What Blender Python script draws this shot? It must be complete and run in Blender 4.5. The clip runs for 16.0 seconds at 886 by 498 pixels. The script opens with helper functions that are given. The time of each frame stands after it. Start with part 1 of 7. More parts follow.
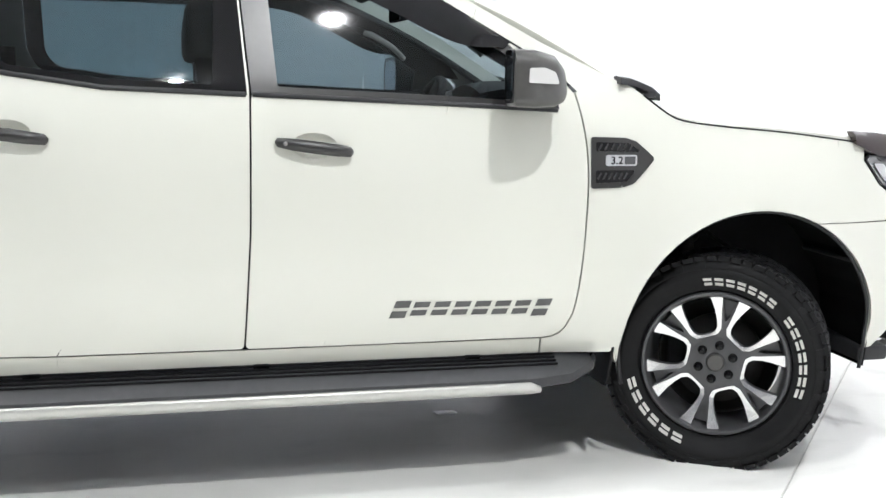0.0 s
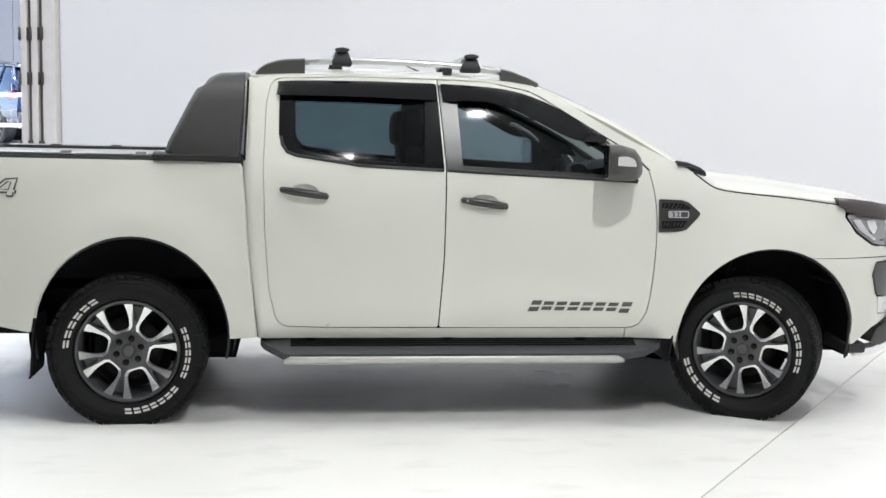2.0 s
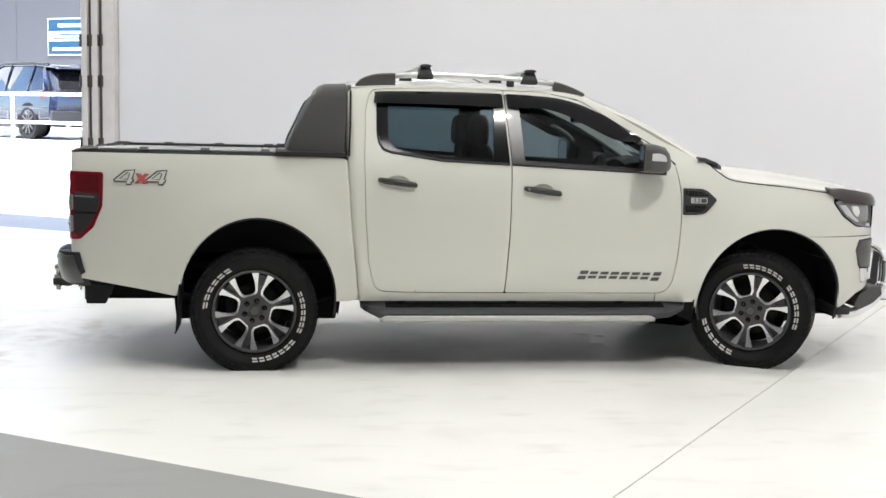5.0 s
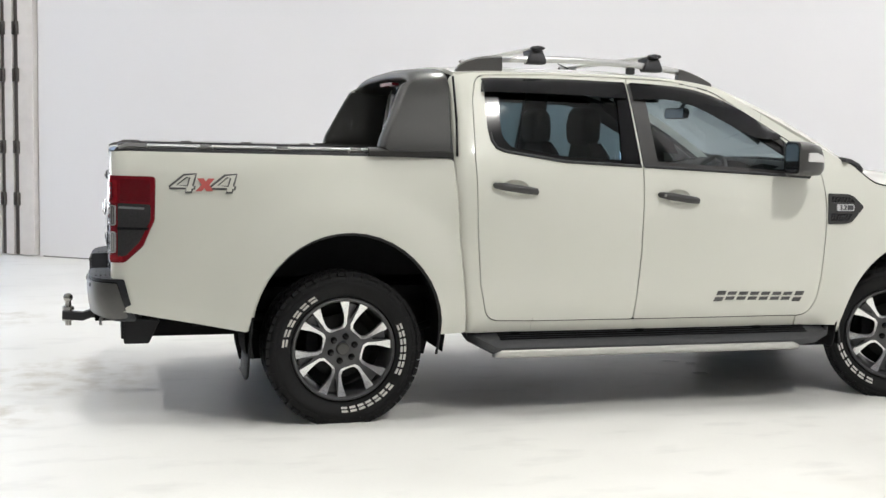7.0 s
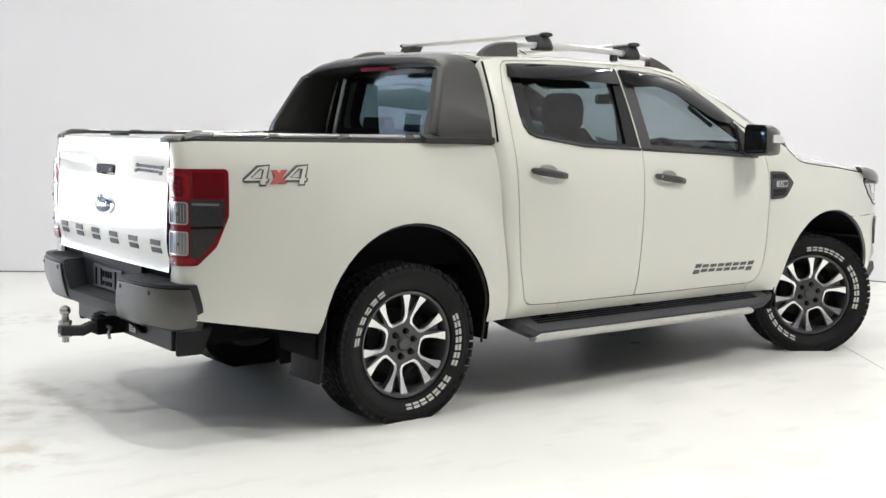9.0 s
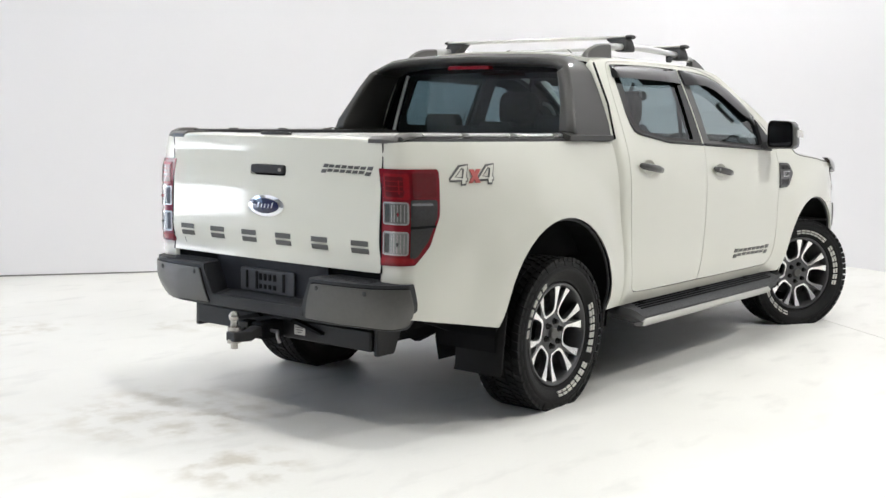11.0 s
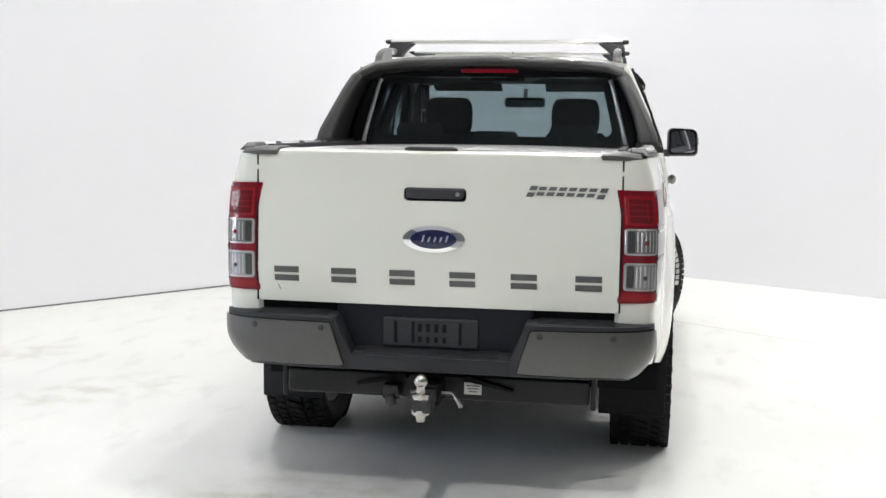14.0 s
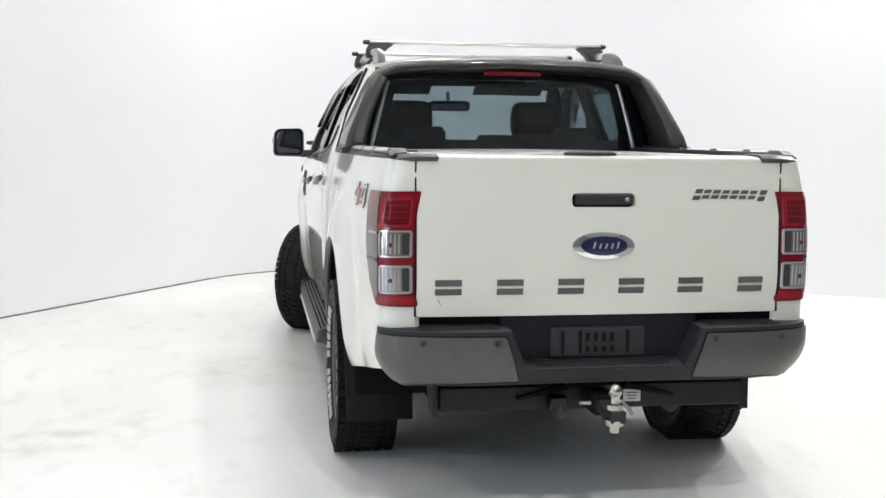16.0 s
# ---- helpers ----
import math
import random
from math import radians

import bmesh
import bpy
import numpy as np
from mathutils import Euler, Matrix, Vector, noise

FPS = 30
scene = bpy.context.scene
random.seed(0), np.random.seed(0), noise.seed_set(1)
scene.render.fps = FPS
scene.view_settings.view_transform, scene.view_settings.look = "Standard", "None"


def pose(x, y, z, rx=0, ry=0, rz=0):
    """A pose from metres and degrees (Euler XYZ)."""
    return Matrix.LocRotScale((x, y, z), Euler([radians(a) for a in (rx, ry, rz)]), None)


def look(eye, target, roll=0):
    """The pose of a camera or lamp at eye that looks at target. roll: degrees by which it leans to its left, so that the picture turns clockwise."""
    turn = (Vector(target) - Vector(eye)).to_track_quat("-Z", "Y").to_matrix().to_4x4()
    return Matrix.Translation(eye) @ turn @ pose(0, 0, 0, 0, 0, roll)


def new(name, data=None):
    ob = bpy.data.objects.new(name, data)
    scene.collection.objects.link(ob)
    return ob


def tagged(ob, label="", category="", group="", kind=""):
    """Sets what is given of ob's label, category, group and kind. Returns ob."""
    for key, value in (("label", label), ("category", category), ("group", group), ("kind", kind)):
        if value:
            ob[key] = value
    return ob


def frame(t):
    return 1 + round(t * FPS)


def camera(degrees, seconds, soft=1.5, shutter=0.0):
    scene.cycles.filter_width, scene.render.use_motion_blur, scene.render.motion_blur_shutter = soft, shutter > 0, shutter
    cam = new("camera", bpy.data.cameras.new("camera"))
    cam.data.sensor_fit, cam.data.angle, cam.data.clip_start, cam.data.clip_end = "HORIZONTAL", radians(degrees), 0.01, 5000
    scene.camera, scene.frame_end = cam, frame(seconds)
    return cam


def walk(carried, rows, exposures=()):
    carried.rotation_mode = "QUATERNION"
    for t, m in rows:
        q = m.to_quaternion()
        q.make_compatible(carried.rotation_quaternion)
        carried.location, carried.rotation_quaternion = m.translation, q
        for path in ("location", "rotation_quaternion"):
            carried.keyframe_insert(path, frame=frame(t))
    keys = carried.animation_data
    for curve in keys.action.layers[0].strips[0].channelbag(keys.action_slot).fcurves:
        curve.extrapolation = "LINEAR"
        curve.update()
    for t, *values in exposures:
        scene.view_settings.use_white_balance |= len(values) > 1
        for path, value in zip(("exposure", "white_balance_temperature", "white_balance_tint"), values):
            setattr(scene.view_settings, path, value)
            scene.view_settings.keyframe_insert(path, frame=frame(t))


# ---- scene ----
cam = camera(42.3, 16.0)
PATH = [
    (0, (1.352, -4.461, 1.349), (1.801, -2.535, 1.049), 0.7),
    (0.5, (1.245, -4.992, 1.343), (1.62, -3.038, 1.14), 0.9),
    (1, (1.086, -5.534, 1.397), (1.385, -3.566, 1.211), 1.3),
    (1.5, (0.952, -6.077, 1.497), (1.224, -4.107, 1.285), 1.2),
    (2, (0.849, -6.612, 1.502), (1.095, -4.638, 1.29), 1.2),
    (2.5, (0.751, -7.12, 1.511), (0.978, -5.145, 1.295), 1.1),
    (3, (0.679, -7.576, 1.531), (0.89, -5.599, 1.314), 1.1),
    (3.5, (0.557, -7.958, 1.541), (0.759, -5.98, 1.319), 1.0),
    (3.7, (0.47, -8.053, 1.545), (0.69, -6.077, 1.322), 1.0),
    (5.8, (-0.17, -7.399, 1.483), (0.148, -5.436, 1.275), 1.4),
    (6, (-0.319, -7.226, 1.46), (0.022, -5.266, 1.256), 1.4),
    (6.5, (-0.714, -6.788, 1.43), (-0.298, -4.841, 1.234), 1.5),
    (7, (-1.092, -6.328, 1.421), (-0.536, -4.417, 1.223), 1.4),
    (7.5, (-1.611, -5.984, 1.426), (-0.852, -4.146, 1.216), 1.6),
    (8, (-2.074, -5.658, 1.426), (-1.103, -3.924, 1.207), 1.5),
    (8.5, (-2.631, -5.461, 1.404), (-1.51, -3.818, 1.192), 1.3),
    (9, (-3.103, -5.223, 1.38), (-1.898, -3.641, 1.171), 0.9),
    (9.5, (-3.613, -4.99, 1.384), (-2.313, -3.485, 1.175), 0.9),
    (10, (-4.06, -4.69, 1.393), (-2.654, -3.284, 1.178), 1.1),
    (10.2, (-4.208, -4.543, 1.396), (-2.771, -3.169, 1.181), 1.0),
    (12.3, (-5.175, -2.53, 1.414), (-3.392, -1.652, 1.188), 1.2),
    (12.5, (-5.18, -2.305, 1.407), (-3.365, -1.494, 1.187), 1.2),
    (13, (-5.247, -1.779, 1.391), (-3.366, -1.132, 1.181), 1.2),
    (13.5, (-5.261, -1.272, 1.385), (-3.332, -0.785, 1.182), 1.0),
    (14, (-5.256, -0.73, 1.409), (-3.294, -0.4, 1.2), 0.8),
    (14.5, (-5.29, -0.225, 1.401), (-3.308, -0.045, 1.2), 0.8),
    (15, (-5.212, 0.301, 1.417), (-3.223, 0.317, 1.213), 0.7),
    (15.5, (-5.215, 0.787, 1.4), (-3.23, 0.636, 1.204), 0.7),
    (16, (-5.086, 1.247, 1.394), (-3.122, 0.92, 1.197), 0.5),
]
EXPOSURES = [(0.0, 3.0, 5830, 10), (0.5, 2.92, 5843, 10), (1.5, 2.65, 5870, 10), (2.5, 2.42, 5943, 10), (3.7, 2.34, 6030, 10), (6.0, 2.41, 6150, 10), (8.0, 2.5, 6140, 10), (10.2, 2.54, 6130, 10), (12.3, 2.59, 6050, 10), (14.0, 2.58, 6036, 10), (16.0, 2.58, 6020, 10)]
walk(cam, [(t, look(eye, target, roll)) for t, eye, target, roll in PATH], EXPOSURES)

# ---- light ----
world = bpy.data.worlds.new("world")
scene.world = world
world.use_nodes = True
wn = world.node_tree
sky = wn.nodes.new("ShaderNodeTexSky")
sky.sky_type, sky.sun_disc = "NISHITA", False
sky.sun_elevation, sky.sun_rotation = radians(76), radians(213)
wn.links.new(sky.outputs[0], wn.nodes["Background"].inputs[0])
wn.nodes["Background"].inputs[1].default_value = 0.12

sun_data = bpy.data.lights.new("sun", "SUN")
sun_data.energy, sun_data.angle, sun_data.color = 5.0, radians(0.5), (1.0, 0.96, 0.9)
new("sun", sun_data).matrix_world = look((0, 0, 30), (0.5446 * 2.5, 0.8387 * 2.5, 20.0))

LAMP_Z = 5.6
# all out of view; the last two are added fill for the pickup's rear
LAMPS = [(-4.6, 0.0, 1.4), (-0.97, -1.3, 0.95), (-0.5, -0.55, 0.4), (2.6, -4.6, 2.3), (1.36, -6.1, 0.7), (-2.5, 4.8, 0.5), (1.65, 2.3, 0.7), (5.85, -0.2, 1.1), (-9.2, 3.5, 0.95), (-11.6, -0.3, 1.3)]
LAMP_WATTS = 16.0


# ---- material helpers ----
def rgb(h):
    return (h[0], h[1], h[2], 1.0)


def material(name, colour, rough=0.5, metal=0.0, coat=0.0, noise_scale=0.0, vary=0.0, bump=0.0, bump_scale=200.0, spec=0.5, rough_vary=0.0):
    m = bpy.data.materials.new(name)
    m.use_nodes = True
    t = m.node_tree
    b = t.nodes["Principled BSDF"]
    b.inputs["Base Color"].default_value = rgb(colour)
    b.inputs["Roughness"].default_value = rough
    b.inputs["Metallic"].default_value = metal
    b.inputs["Coat Weight"].default_value = coat
    b.inputs["Coat Roughness"].default_value = 0.03
    b.inputs["Specular IOR Level"].default_value = spec
    co = t.nodes.new("ShaderNodeTexCoord")
    if noise_scale:
        n = t.nodes.new("ShaderNodeTexNoise")
        n.inputs["Scale"].default_value, n.inputs["Detail"].default_value = noise_scale, 6.0
        t.links.new(co.outputs["Object"], n.inputs["Vector"])
        r = t.nodes.new("ShaderNodeMix")
        r.data_type = "RGBA"
        r.inputs["A"].default_value = rgb([c * (1 - vary) for c in colour])
        r.inputs["B"].default_value = rgb([min(1, c * (1 + vary)) for c in colour])
        t.links.new(n.outputs["Fac"], r.inputs["Factor"])
        t.links.new(r.outputs["Result"], b.inputs["Base Color"])
        if rough_vary:
            q = t.nodes.new("ShaderNodeMapRange")
            q.inputs["To Min"].default_value, q.inputs["To Max"].default_value = max(0, rough - rough_vary), rough + rough_vary
            t.links.new(n.outputs["Fac"], q.inputs["Value"])
            t.links.new(q.outputs["Result"], b.inputs["Roughness"])
    if bump:
        n = t.nodes.new("ShaderNodeTexNoise")
        n.inputs["Scale"].default_value, n.inputs["Detail"].default_value = bump_scale, 3.0
        t.links.new(co.outputs["Object"], n.inputs["Vector"])
        k = t.nodes.new("ShaderNodeBump")
        k.inputs["Strength"].default_value, k.inputs["Distance"].default_value = bump, 0.002
        t.links.new(n.outputs["Fac"], k.inputs["Height"])
        t.links.new(k.outputs["Normal"], b.inputs["Normal"])
    return m


def tinted_glass(name, tint, rough=0.03, shine=0.05):
    m = bpy.data.materials.new(name)
    m.use_nodes = True
    t = m.node_tree
    t.nodes.remove(t.nodes["Principled BSDF"])
    tr, gl, lw, pw, sc, mix = (t.nodes.new("ShaderNode" + k) for k in ("BsdfTransparent", "BsdfGlossy", "LayerWeight", "Math", "Math", "MixShader"))
    tr.inputs["Color"].default_value = rgb(tint)
    gl.inputs["Roughness"].default_value = rough
    # both faces of the pane reflect, more so at a glance
    lw.inputs["Blend"].default_value = 0.5
    pw.operation, sc.operation = "POWER", "MULTIPLY_ADD"
    pw.inputs[1].default_value, sc.inputs[1].default_value, sc.inputs[2].default_value = 4.6, 0.9, shine
    t.links.new(lw.outputs["Facing"], pw.inputs[0])
    t.links.new(pw.outputs[0], sc.inputs[0])
    t.links.new(sc.outputs[0], mix.inputs[0])
    t.links.new(tr.outputs[0], mix.inputs[1])
    t.links.new(gl.outputs[0], mix.inputs[2])
    t.links.new(mix.outputs[0], t.nodes["Material Output"].inputs["Surface"])
    return m


def emitter(name, colour, strength):
    m = bpy.data.materials.new(name)
    m.use_nodes = True
    b = m.node_tree.nodes["Principled BSDF"]
    b.inputs["Base Color"].default_value = rgb(colour)
    b.inputs["Emission Color"].default_value = rgb(colour)
    b.inputs["Emission Strength"].default_value = strength
    return m


PAINT = material("white_paint", (0.655, 0.655, 0.585), 0.28, 0.0, 1.0, 1.2, 0.012, spec=0.3)
DARK_GREY = material("graphite_paint", (0.066, 0.064, 0.060), 0.38, 0.15, 0.4, 60.0, 0.12)
BLACK_TRIM = material("black_plastic", (0.018, 0.018, 0.02), 0.55, 0.0, 0.0, 30.0, 0.2, 0.25, 700.0)
GLOSS_BLACK = material("gloss_black", (0.006, 0.006, 0.007), 0.07, 0.0, 0.0, 8.0, 0.15, spec=0.34)
UNDERSIDE = material("underbody", (0.006, 0.006, 0.007), 0.8, 0.0, 0.0, 12.0, 0.4, spec=0.15)
RUBBER = material("rubber", (0.0055, 0.0055, 0.006), 0.6, 0.0, 0.0, 25.0, 0.35, 0.35, 260.0, spec=0.24)
TYRE_WHITE = material("tyre_white", (0.58, 0.57, 0.53), 0.6, 0.0, 0.0, 60.0, 0.12)
ALLOY = material("machined_alloy", (0.80, 0.80, 0.80), 0.24, 1.0, 0.3, 90.0, 0.06)
GUNMETAL = material("gunmetal", (0.082, 0.082, 0.085), 0.38, 0.5, 0.2, 70.0, 0.1)
CHROME = material("chrome", (0.86, 0.86, 0.87), 0.06, 1.0)
SILVER = material("silver_rail", (0.62, 0.62, 0.62), 0.28, 0.9, 0.2, 40.0, 0.05)
STEEL = material("brake_steel", (0.35, 0.34, 0.33), 0.4, 1.0, 0.0, 50.0, 0.15)
STEP_SILVER = material("step_edge", (0.55, 0.55, 0.52), 0.4, 0.6, 0.0, 30.0, 0.08)
RED_LENS = material("red_lens", (0.150, 0.004, 0.010), 0.08, 0.0, 0.35, 220.0, 0.25, spec=0.35)
DEEP_RED = material("deep_red_lens", (0.10, 0.003, 0.006), 0.08, 0.0, 0.35, 260.0, 0.45, spec=0.35)
BRIGHT_RED = material("bright_red_lens", (0.23, 0.005, 0.010), 0.1, 0.0, 0.35, 300.0, 0.5, 0.3, 500.0, 0.35)
SMOKE_LENS = material("smoked_lens", (0.05, 0.048, 0.048), 0.1, 0.35, 0.4, 180.0, 0.5, spec=0.4)
CLEAR_LENS = material("clear_lens", (0.32, 0.32, 0.32), 0.12, 0.6, 1.0, 240.0, 0.4)
AMBER = material("indicator", (0.75, 0.74, 0.72), 0.1, 0.3, 1.0)
DECAL_GREY = material("decal_grey", (0.085, 0.085, 0.083), 0.45, 0.0, 0.0, 80.0, 0.08)
DECAL_RED = material("decal_red", (0.46, 0.10, 0.09), 0.35)
BADGE_BLUE = material("badge_blue", (0.010, 0.013, 0.055), 0.15, 0.0, 0.3, 8.0, 0.1)
SEAT = material("seat_cloth", (0.009, 0.009, 0.010), 0.85, 0.0, 0.0, 90.0, 0.3, 0.4, 500.0)
CABIN = material("cabin_trim", (0.013, 0.013, 0.014), 0.7, 0.0, 0.0, 60.0, 0.2, 0.2, 500.0)
LINING = material("headlining", (0.30, 0.29, 0.27), 0.9, 0.0, 0.0, 200.0, 0.1)
MIRROR = material("mirror_glass", (0.62, 0.64, 0.70), 0.01, 1.0)
PLATE_GREY = material("plate_mount", (0.015, 0.016, 0.020), 0.5, 0.0, 0.0, 40.0, 0.2)
LABEL_WHITE = material("label_white", (0.55, 0.55, 0.53), 0.6, 0.0, 0.0, 90.0, 0.2)
SIDE_GLASS = tinted_glass("side_glass", (0.37, 0.44, 0.47))
REAR_GLASS = tinted_glass("privacy_glass", (0.26, 0.34, 0.37))
BACK_GLASS = tinted_glass("back_glass", (0.28, 0.36, 0.385), 0.0, 0.095)
SCREEN_GLASS = tinted_glass("screen_glass", (0.80, 0.84, 0.84))


# ---- mesh helpers ----
def part(name, bm, mat, parent=None, label="", smooth=None, bevel=0.0):
    me = bpy.data.meshes.new(name)
    bm.to_mesh(me)
    bm.free()
    for m in mat if isinstance(mat, (list, tuple)) else (mat,):
        me.materials.append(m)
    ob = new(name, me)
    if smooth is not None:
        me.shade_smooth()
        if smooth < 180:
            me.set_sharp_from_angle(angle=radians(smooth))
    if bevel:
        mod = ob.modifiers.new("bevel", "BEVEL")
        mod.width, mod.segments, mod.limit_method, mod.angle_limit = bevel, 2, "ANGLE", radians(32)
        mod.harden_normals = False
    if parent is not None:
        ob.parent = parent
    if label:
        ob["label"] = label
    return ob


def curve(points):
    """A smooth function through (x, y) points."""
    xs = np.array([p[0] for p in points], float)
    ys = np.array([p[1] for p in points], float)
    h, d = np.diff(xs), np.diff(ys) / np.diff(xs)
    m = np.zeros(len(xs))
    m[0], m[-1] = d[0], d[-1]
    for i in range(1, len(xs) - 1):
        if d[i - 1] * d[i] > 0:
            w1, w2 = 2 * h[i] + h[i - 1], h[i] + 2 * h[i - 1]
            m[i] = (w1 + w2) / (w1 / d[i - 1] + w2 / d[i])

    def f(x):
        x = min(max(x, xs[0]), xs[-1])
        i = min(int(np.searchsorted(xs, x, "right")) - 1, len(h) - 1)
        s = (x - xs[i]) / h[i]
        return float(ys[i] * (1 + 2 * s) * (1 - s) ** 2 + h[i] * m[i] * s * (1 - s) ** 2 + ys[i + 1] * s * s * (3 - 2 * s) + h[i] * m[i + 1] * s * s * (s - 1))
    return f


def rounded(points, r=0.0, n=6):
    """A closed outline with its corners rounded: (u, v) or (u, v, radius)."""
    out, k = [], len(points)
    for i, p in enumerate(points):
        rad = p[2] if len(p) > 2 else r
        c, a, b = Vector(p[:2]), Vector(points[i - 1][:2]), Vector(points[(i + 1) % k][:2])
        da, db = a - c, b - c
        if rad <= 0 or da.length < 1e-6 or db.length < 1e-6:
            out.append(c)
            continue
        half = da.angle(db) / 2
        cut = min(rad / max(math.tan(half), 1e-3), 0.47 * da.length, 0.47 * db.length)
        p0, p1 = c + da.normalized() * cut, c + db.normalized() * cut
        for j in range(n + 1):
            s = j / n
            out.append(p0 * (1 - s) ** 2 + c * 2 * s * (1 - s) + p1 * s * s)
    return out


def resample(outline, step):
    out = []
    for i, p in enumerate(outline):
        q = outline[(i + 1) % len(outline)]
        d = (q - p).length
        if d < 1e-5:
            continue
        n = max(1, int(math.ceil(d / step)))
        out += [p.lerp(q, j / n) for j in range(n)]
    return out


def inside(p, poly):
    x, y = p
    hit = False
    j = len(poly) - 1
    for i in range(len(poly)):
        xi, yi = poly[i]
        xj, yj = poly[j]
        if (yi > y) != (yj > y) and x < (xj - xi) * (y - yi) / (yj - yi) + xi:
            hit = not hit
        j = i
    return hit


def inset(outline, d):
    """The outline moved inwards by d (outwards if minus)."""
    pts = [Vector(p) for p in outline]
    area = sum(pts[i - 1].x * pts[i].y - pts[i].x * pts[i - 1].y for i in range(len(pts)))
    out = []
    for i, p in enumerate(pts):
        t = pts[(i + 1) % len(pts)] - pts[i - 1]
        if t.length < 1e-7:
            out.append(p)
            continue
        t.normalize()
        nrm = Vector((-t.y, t.x)) * (1 if area > 0 else -1)
        out.append(p + nrm * d)
    return out


def sheet(outline, holes, place, inward, step=0.045, depth=0.012, flip=None):
    """A bmesh: the outline less its holes, laid on the surface place(u, v), with a thickness towards inward."""
    from mathutils.geometry import delaunay_2d_cdt
    loops = [resample(outline, step)] + [resample(h, step) for h in holes]
    pts, edges = [], []
    for lp in loops:
        b = len(pts)
        pts += lp
        edges += [(b + i, b + (i + 1) % len(lp)) for i in range(len(lp))]
    rim = np.array([(p.x, p.y) for p in pts])
    lo, hi = rim.min(0), rim.max(0)
    for i, u in enumerate(np.arange(lo[0] + step * 0.5, hi[0], step)):
        for v in np.arange(lo[1] + step * (0.25 + 0.5 * (i % 2)), hi[1], step):
            if np.min((rim[:, 0] - u) ** 2 + (rim[:, 1] - v) ** 2) > (0.55 * step) ** 2 and inside((u, v), loops[0]) and not any(inside((u, v), h) for h in loops[1:]):
                pts.append(Vector((u, v)))
    vs, es, fs, _, _, _ = delaunay_2d_cdt(pts, edges, [], 0, 1e-6)
    bm = bmesh.new()
    inw = Vector(inward)
    top = [bm.verts.new(place(p.x, p.y)) for p in vs]
    back = [bm.verts.new(v.co + inw * depth) for v in top] if depth else []
    keep = []
    for f in fs:
        c = (vs[f[0]] + vs[f[1]] + vs[f[2]]) / 3
        e1, e2 = vs[f[1]] - vs[f[0]], vs[f[2]] - vs[f[0]]
        longest = max(e1.length, e2.length, (e2 - e1).length)
        if abs(e1.x * e2.y - e1.y * e2.x) < 0.0008 * longest:
            continue
        if inside(c, loops[0]) and not any(inside(c, h) for h in loops[1:]):
            a, b, d = (top[i].co for i in f)
            f = list(f)
            if (b - a).cross(d - a).dot(inw) > 0:
                f.reverse()
            keep.append(tuple(f))
    count = {}
    for f in keep:
        face = bm.faces.new([top[i] for i in f])
        face.smooth = True
        for i in range(3):
            count[(f[i], f[(i + 1) % 3])] = 1
        if depth:
            bm.faces.new([back[i] for i in reversed(f)]).smooth = True
    if depth:
        for (a, b) in count:
            if (b, a) not in count:
                q = [bm.verts.new(x.co) for x in (top[b], top[a], back[a], back[b])]
                bm.faces.new(q)
    for v in [v for v in bm.verts if not v.link_faces]:
        bm.verts.remove(v)
    return bm


def add_box(bm, centre, size, rot=None):
    r = bmesh.ops.create_cube(bm, size=1.0)
    m = Matrix.Translation(centre) @ (rot.to_4x4() if rot else Matrix.Identity(4)) @ Matrix.Diagonal((*size, 1))
    bmesh.ops.transform(bm, matrix=m, verts=r["verts"])
    return r["verts"]


def box(centre, size, rot=None):
    bm = bmesh.new()
    add_box(bm, centre, size, rot)
    return bm


def add_lathe(bm, profile, matrix=None, seg=48, closed=False):
    """Turns a profile of (radius, height) about local z."""
    rings = []
    for r, h in profile:
        if r < 1e-6:
            rings.append([bm.verts.new((0, 0, h))])
        else:
            rings.append([bm.verts.new((r * math.cos(2 * math.pi * i / seg), r * math.sin(2 * math.pi * i / seg), h)) for i in range(seg)])
    pairs = list(zip(rings, rings[1:])) + ([(rings[-1], rings[0])] if closed else [])
    for a, b in pairs:
        for i in range(seg):
            j = (i + 1) % seg
            loop = [a[i % len(a)], a[j % len(a)], b[j % len(b)], b[i % len(b)]]
            loop = list(dict.fromkeys(loop))
            if len(loop) > 2:
                bm.faces.new(loop).smooth = True
    vs = [v for ring in rings for v in ring]
    if matrix is not None:
        bmesh.ops.transform(bm, matrix=matrix, verts=vs)
    return vs


def lathe(profile, matrix=None, seg=48, closed=False):
    bm = bmesh.new()
    add_lathe(bm, profile, matrix, seg, closed)
    bmesh.ops.recalc_face_normals(bm, faces=bm.faces)
    return bm


def add_tube(bm, path, radius, seg=12, flat=1.0):
    """A round bar along a path of points; flat squashes it in z."""
    path = [Vector(p) for p in path]
    rings = []
    for i, p in enumerate(path):
        t = (path[min(i + 1, len(path) - 1)] - path[max(i - 1, 0)]).normalized()
        up = Vector((0, 0, 1)) if abs(t.z) < 0.95 else Vector((1, 0, 0))
        a = t.cross(up).normalized()
        b = a.cross(t)
        r = radius[i] if isinstance(radius, (list, tuple)) else radius
        rings.append([bm.verts.new(p + a * r * math.cos(2 * math.pi * k / seg) + b * r * flat * math.sin(2 * math.pi * k / seg)) for k in range(seg)])
    for a, b in zip(rings, rings[1:]):
        for k in range(seg):
            bm.faces.new((a[k], a[(k + 1) % seg], b[(k + 1) % seg], b[k])).smooth = True
    bm.faces.new(rings[0][::-1])
    bm.faces.new(rings[-1])


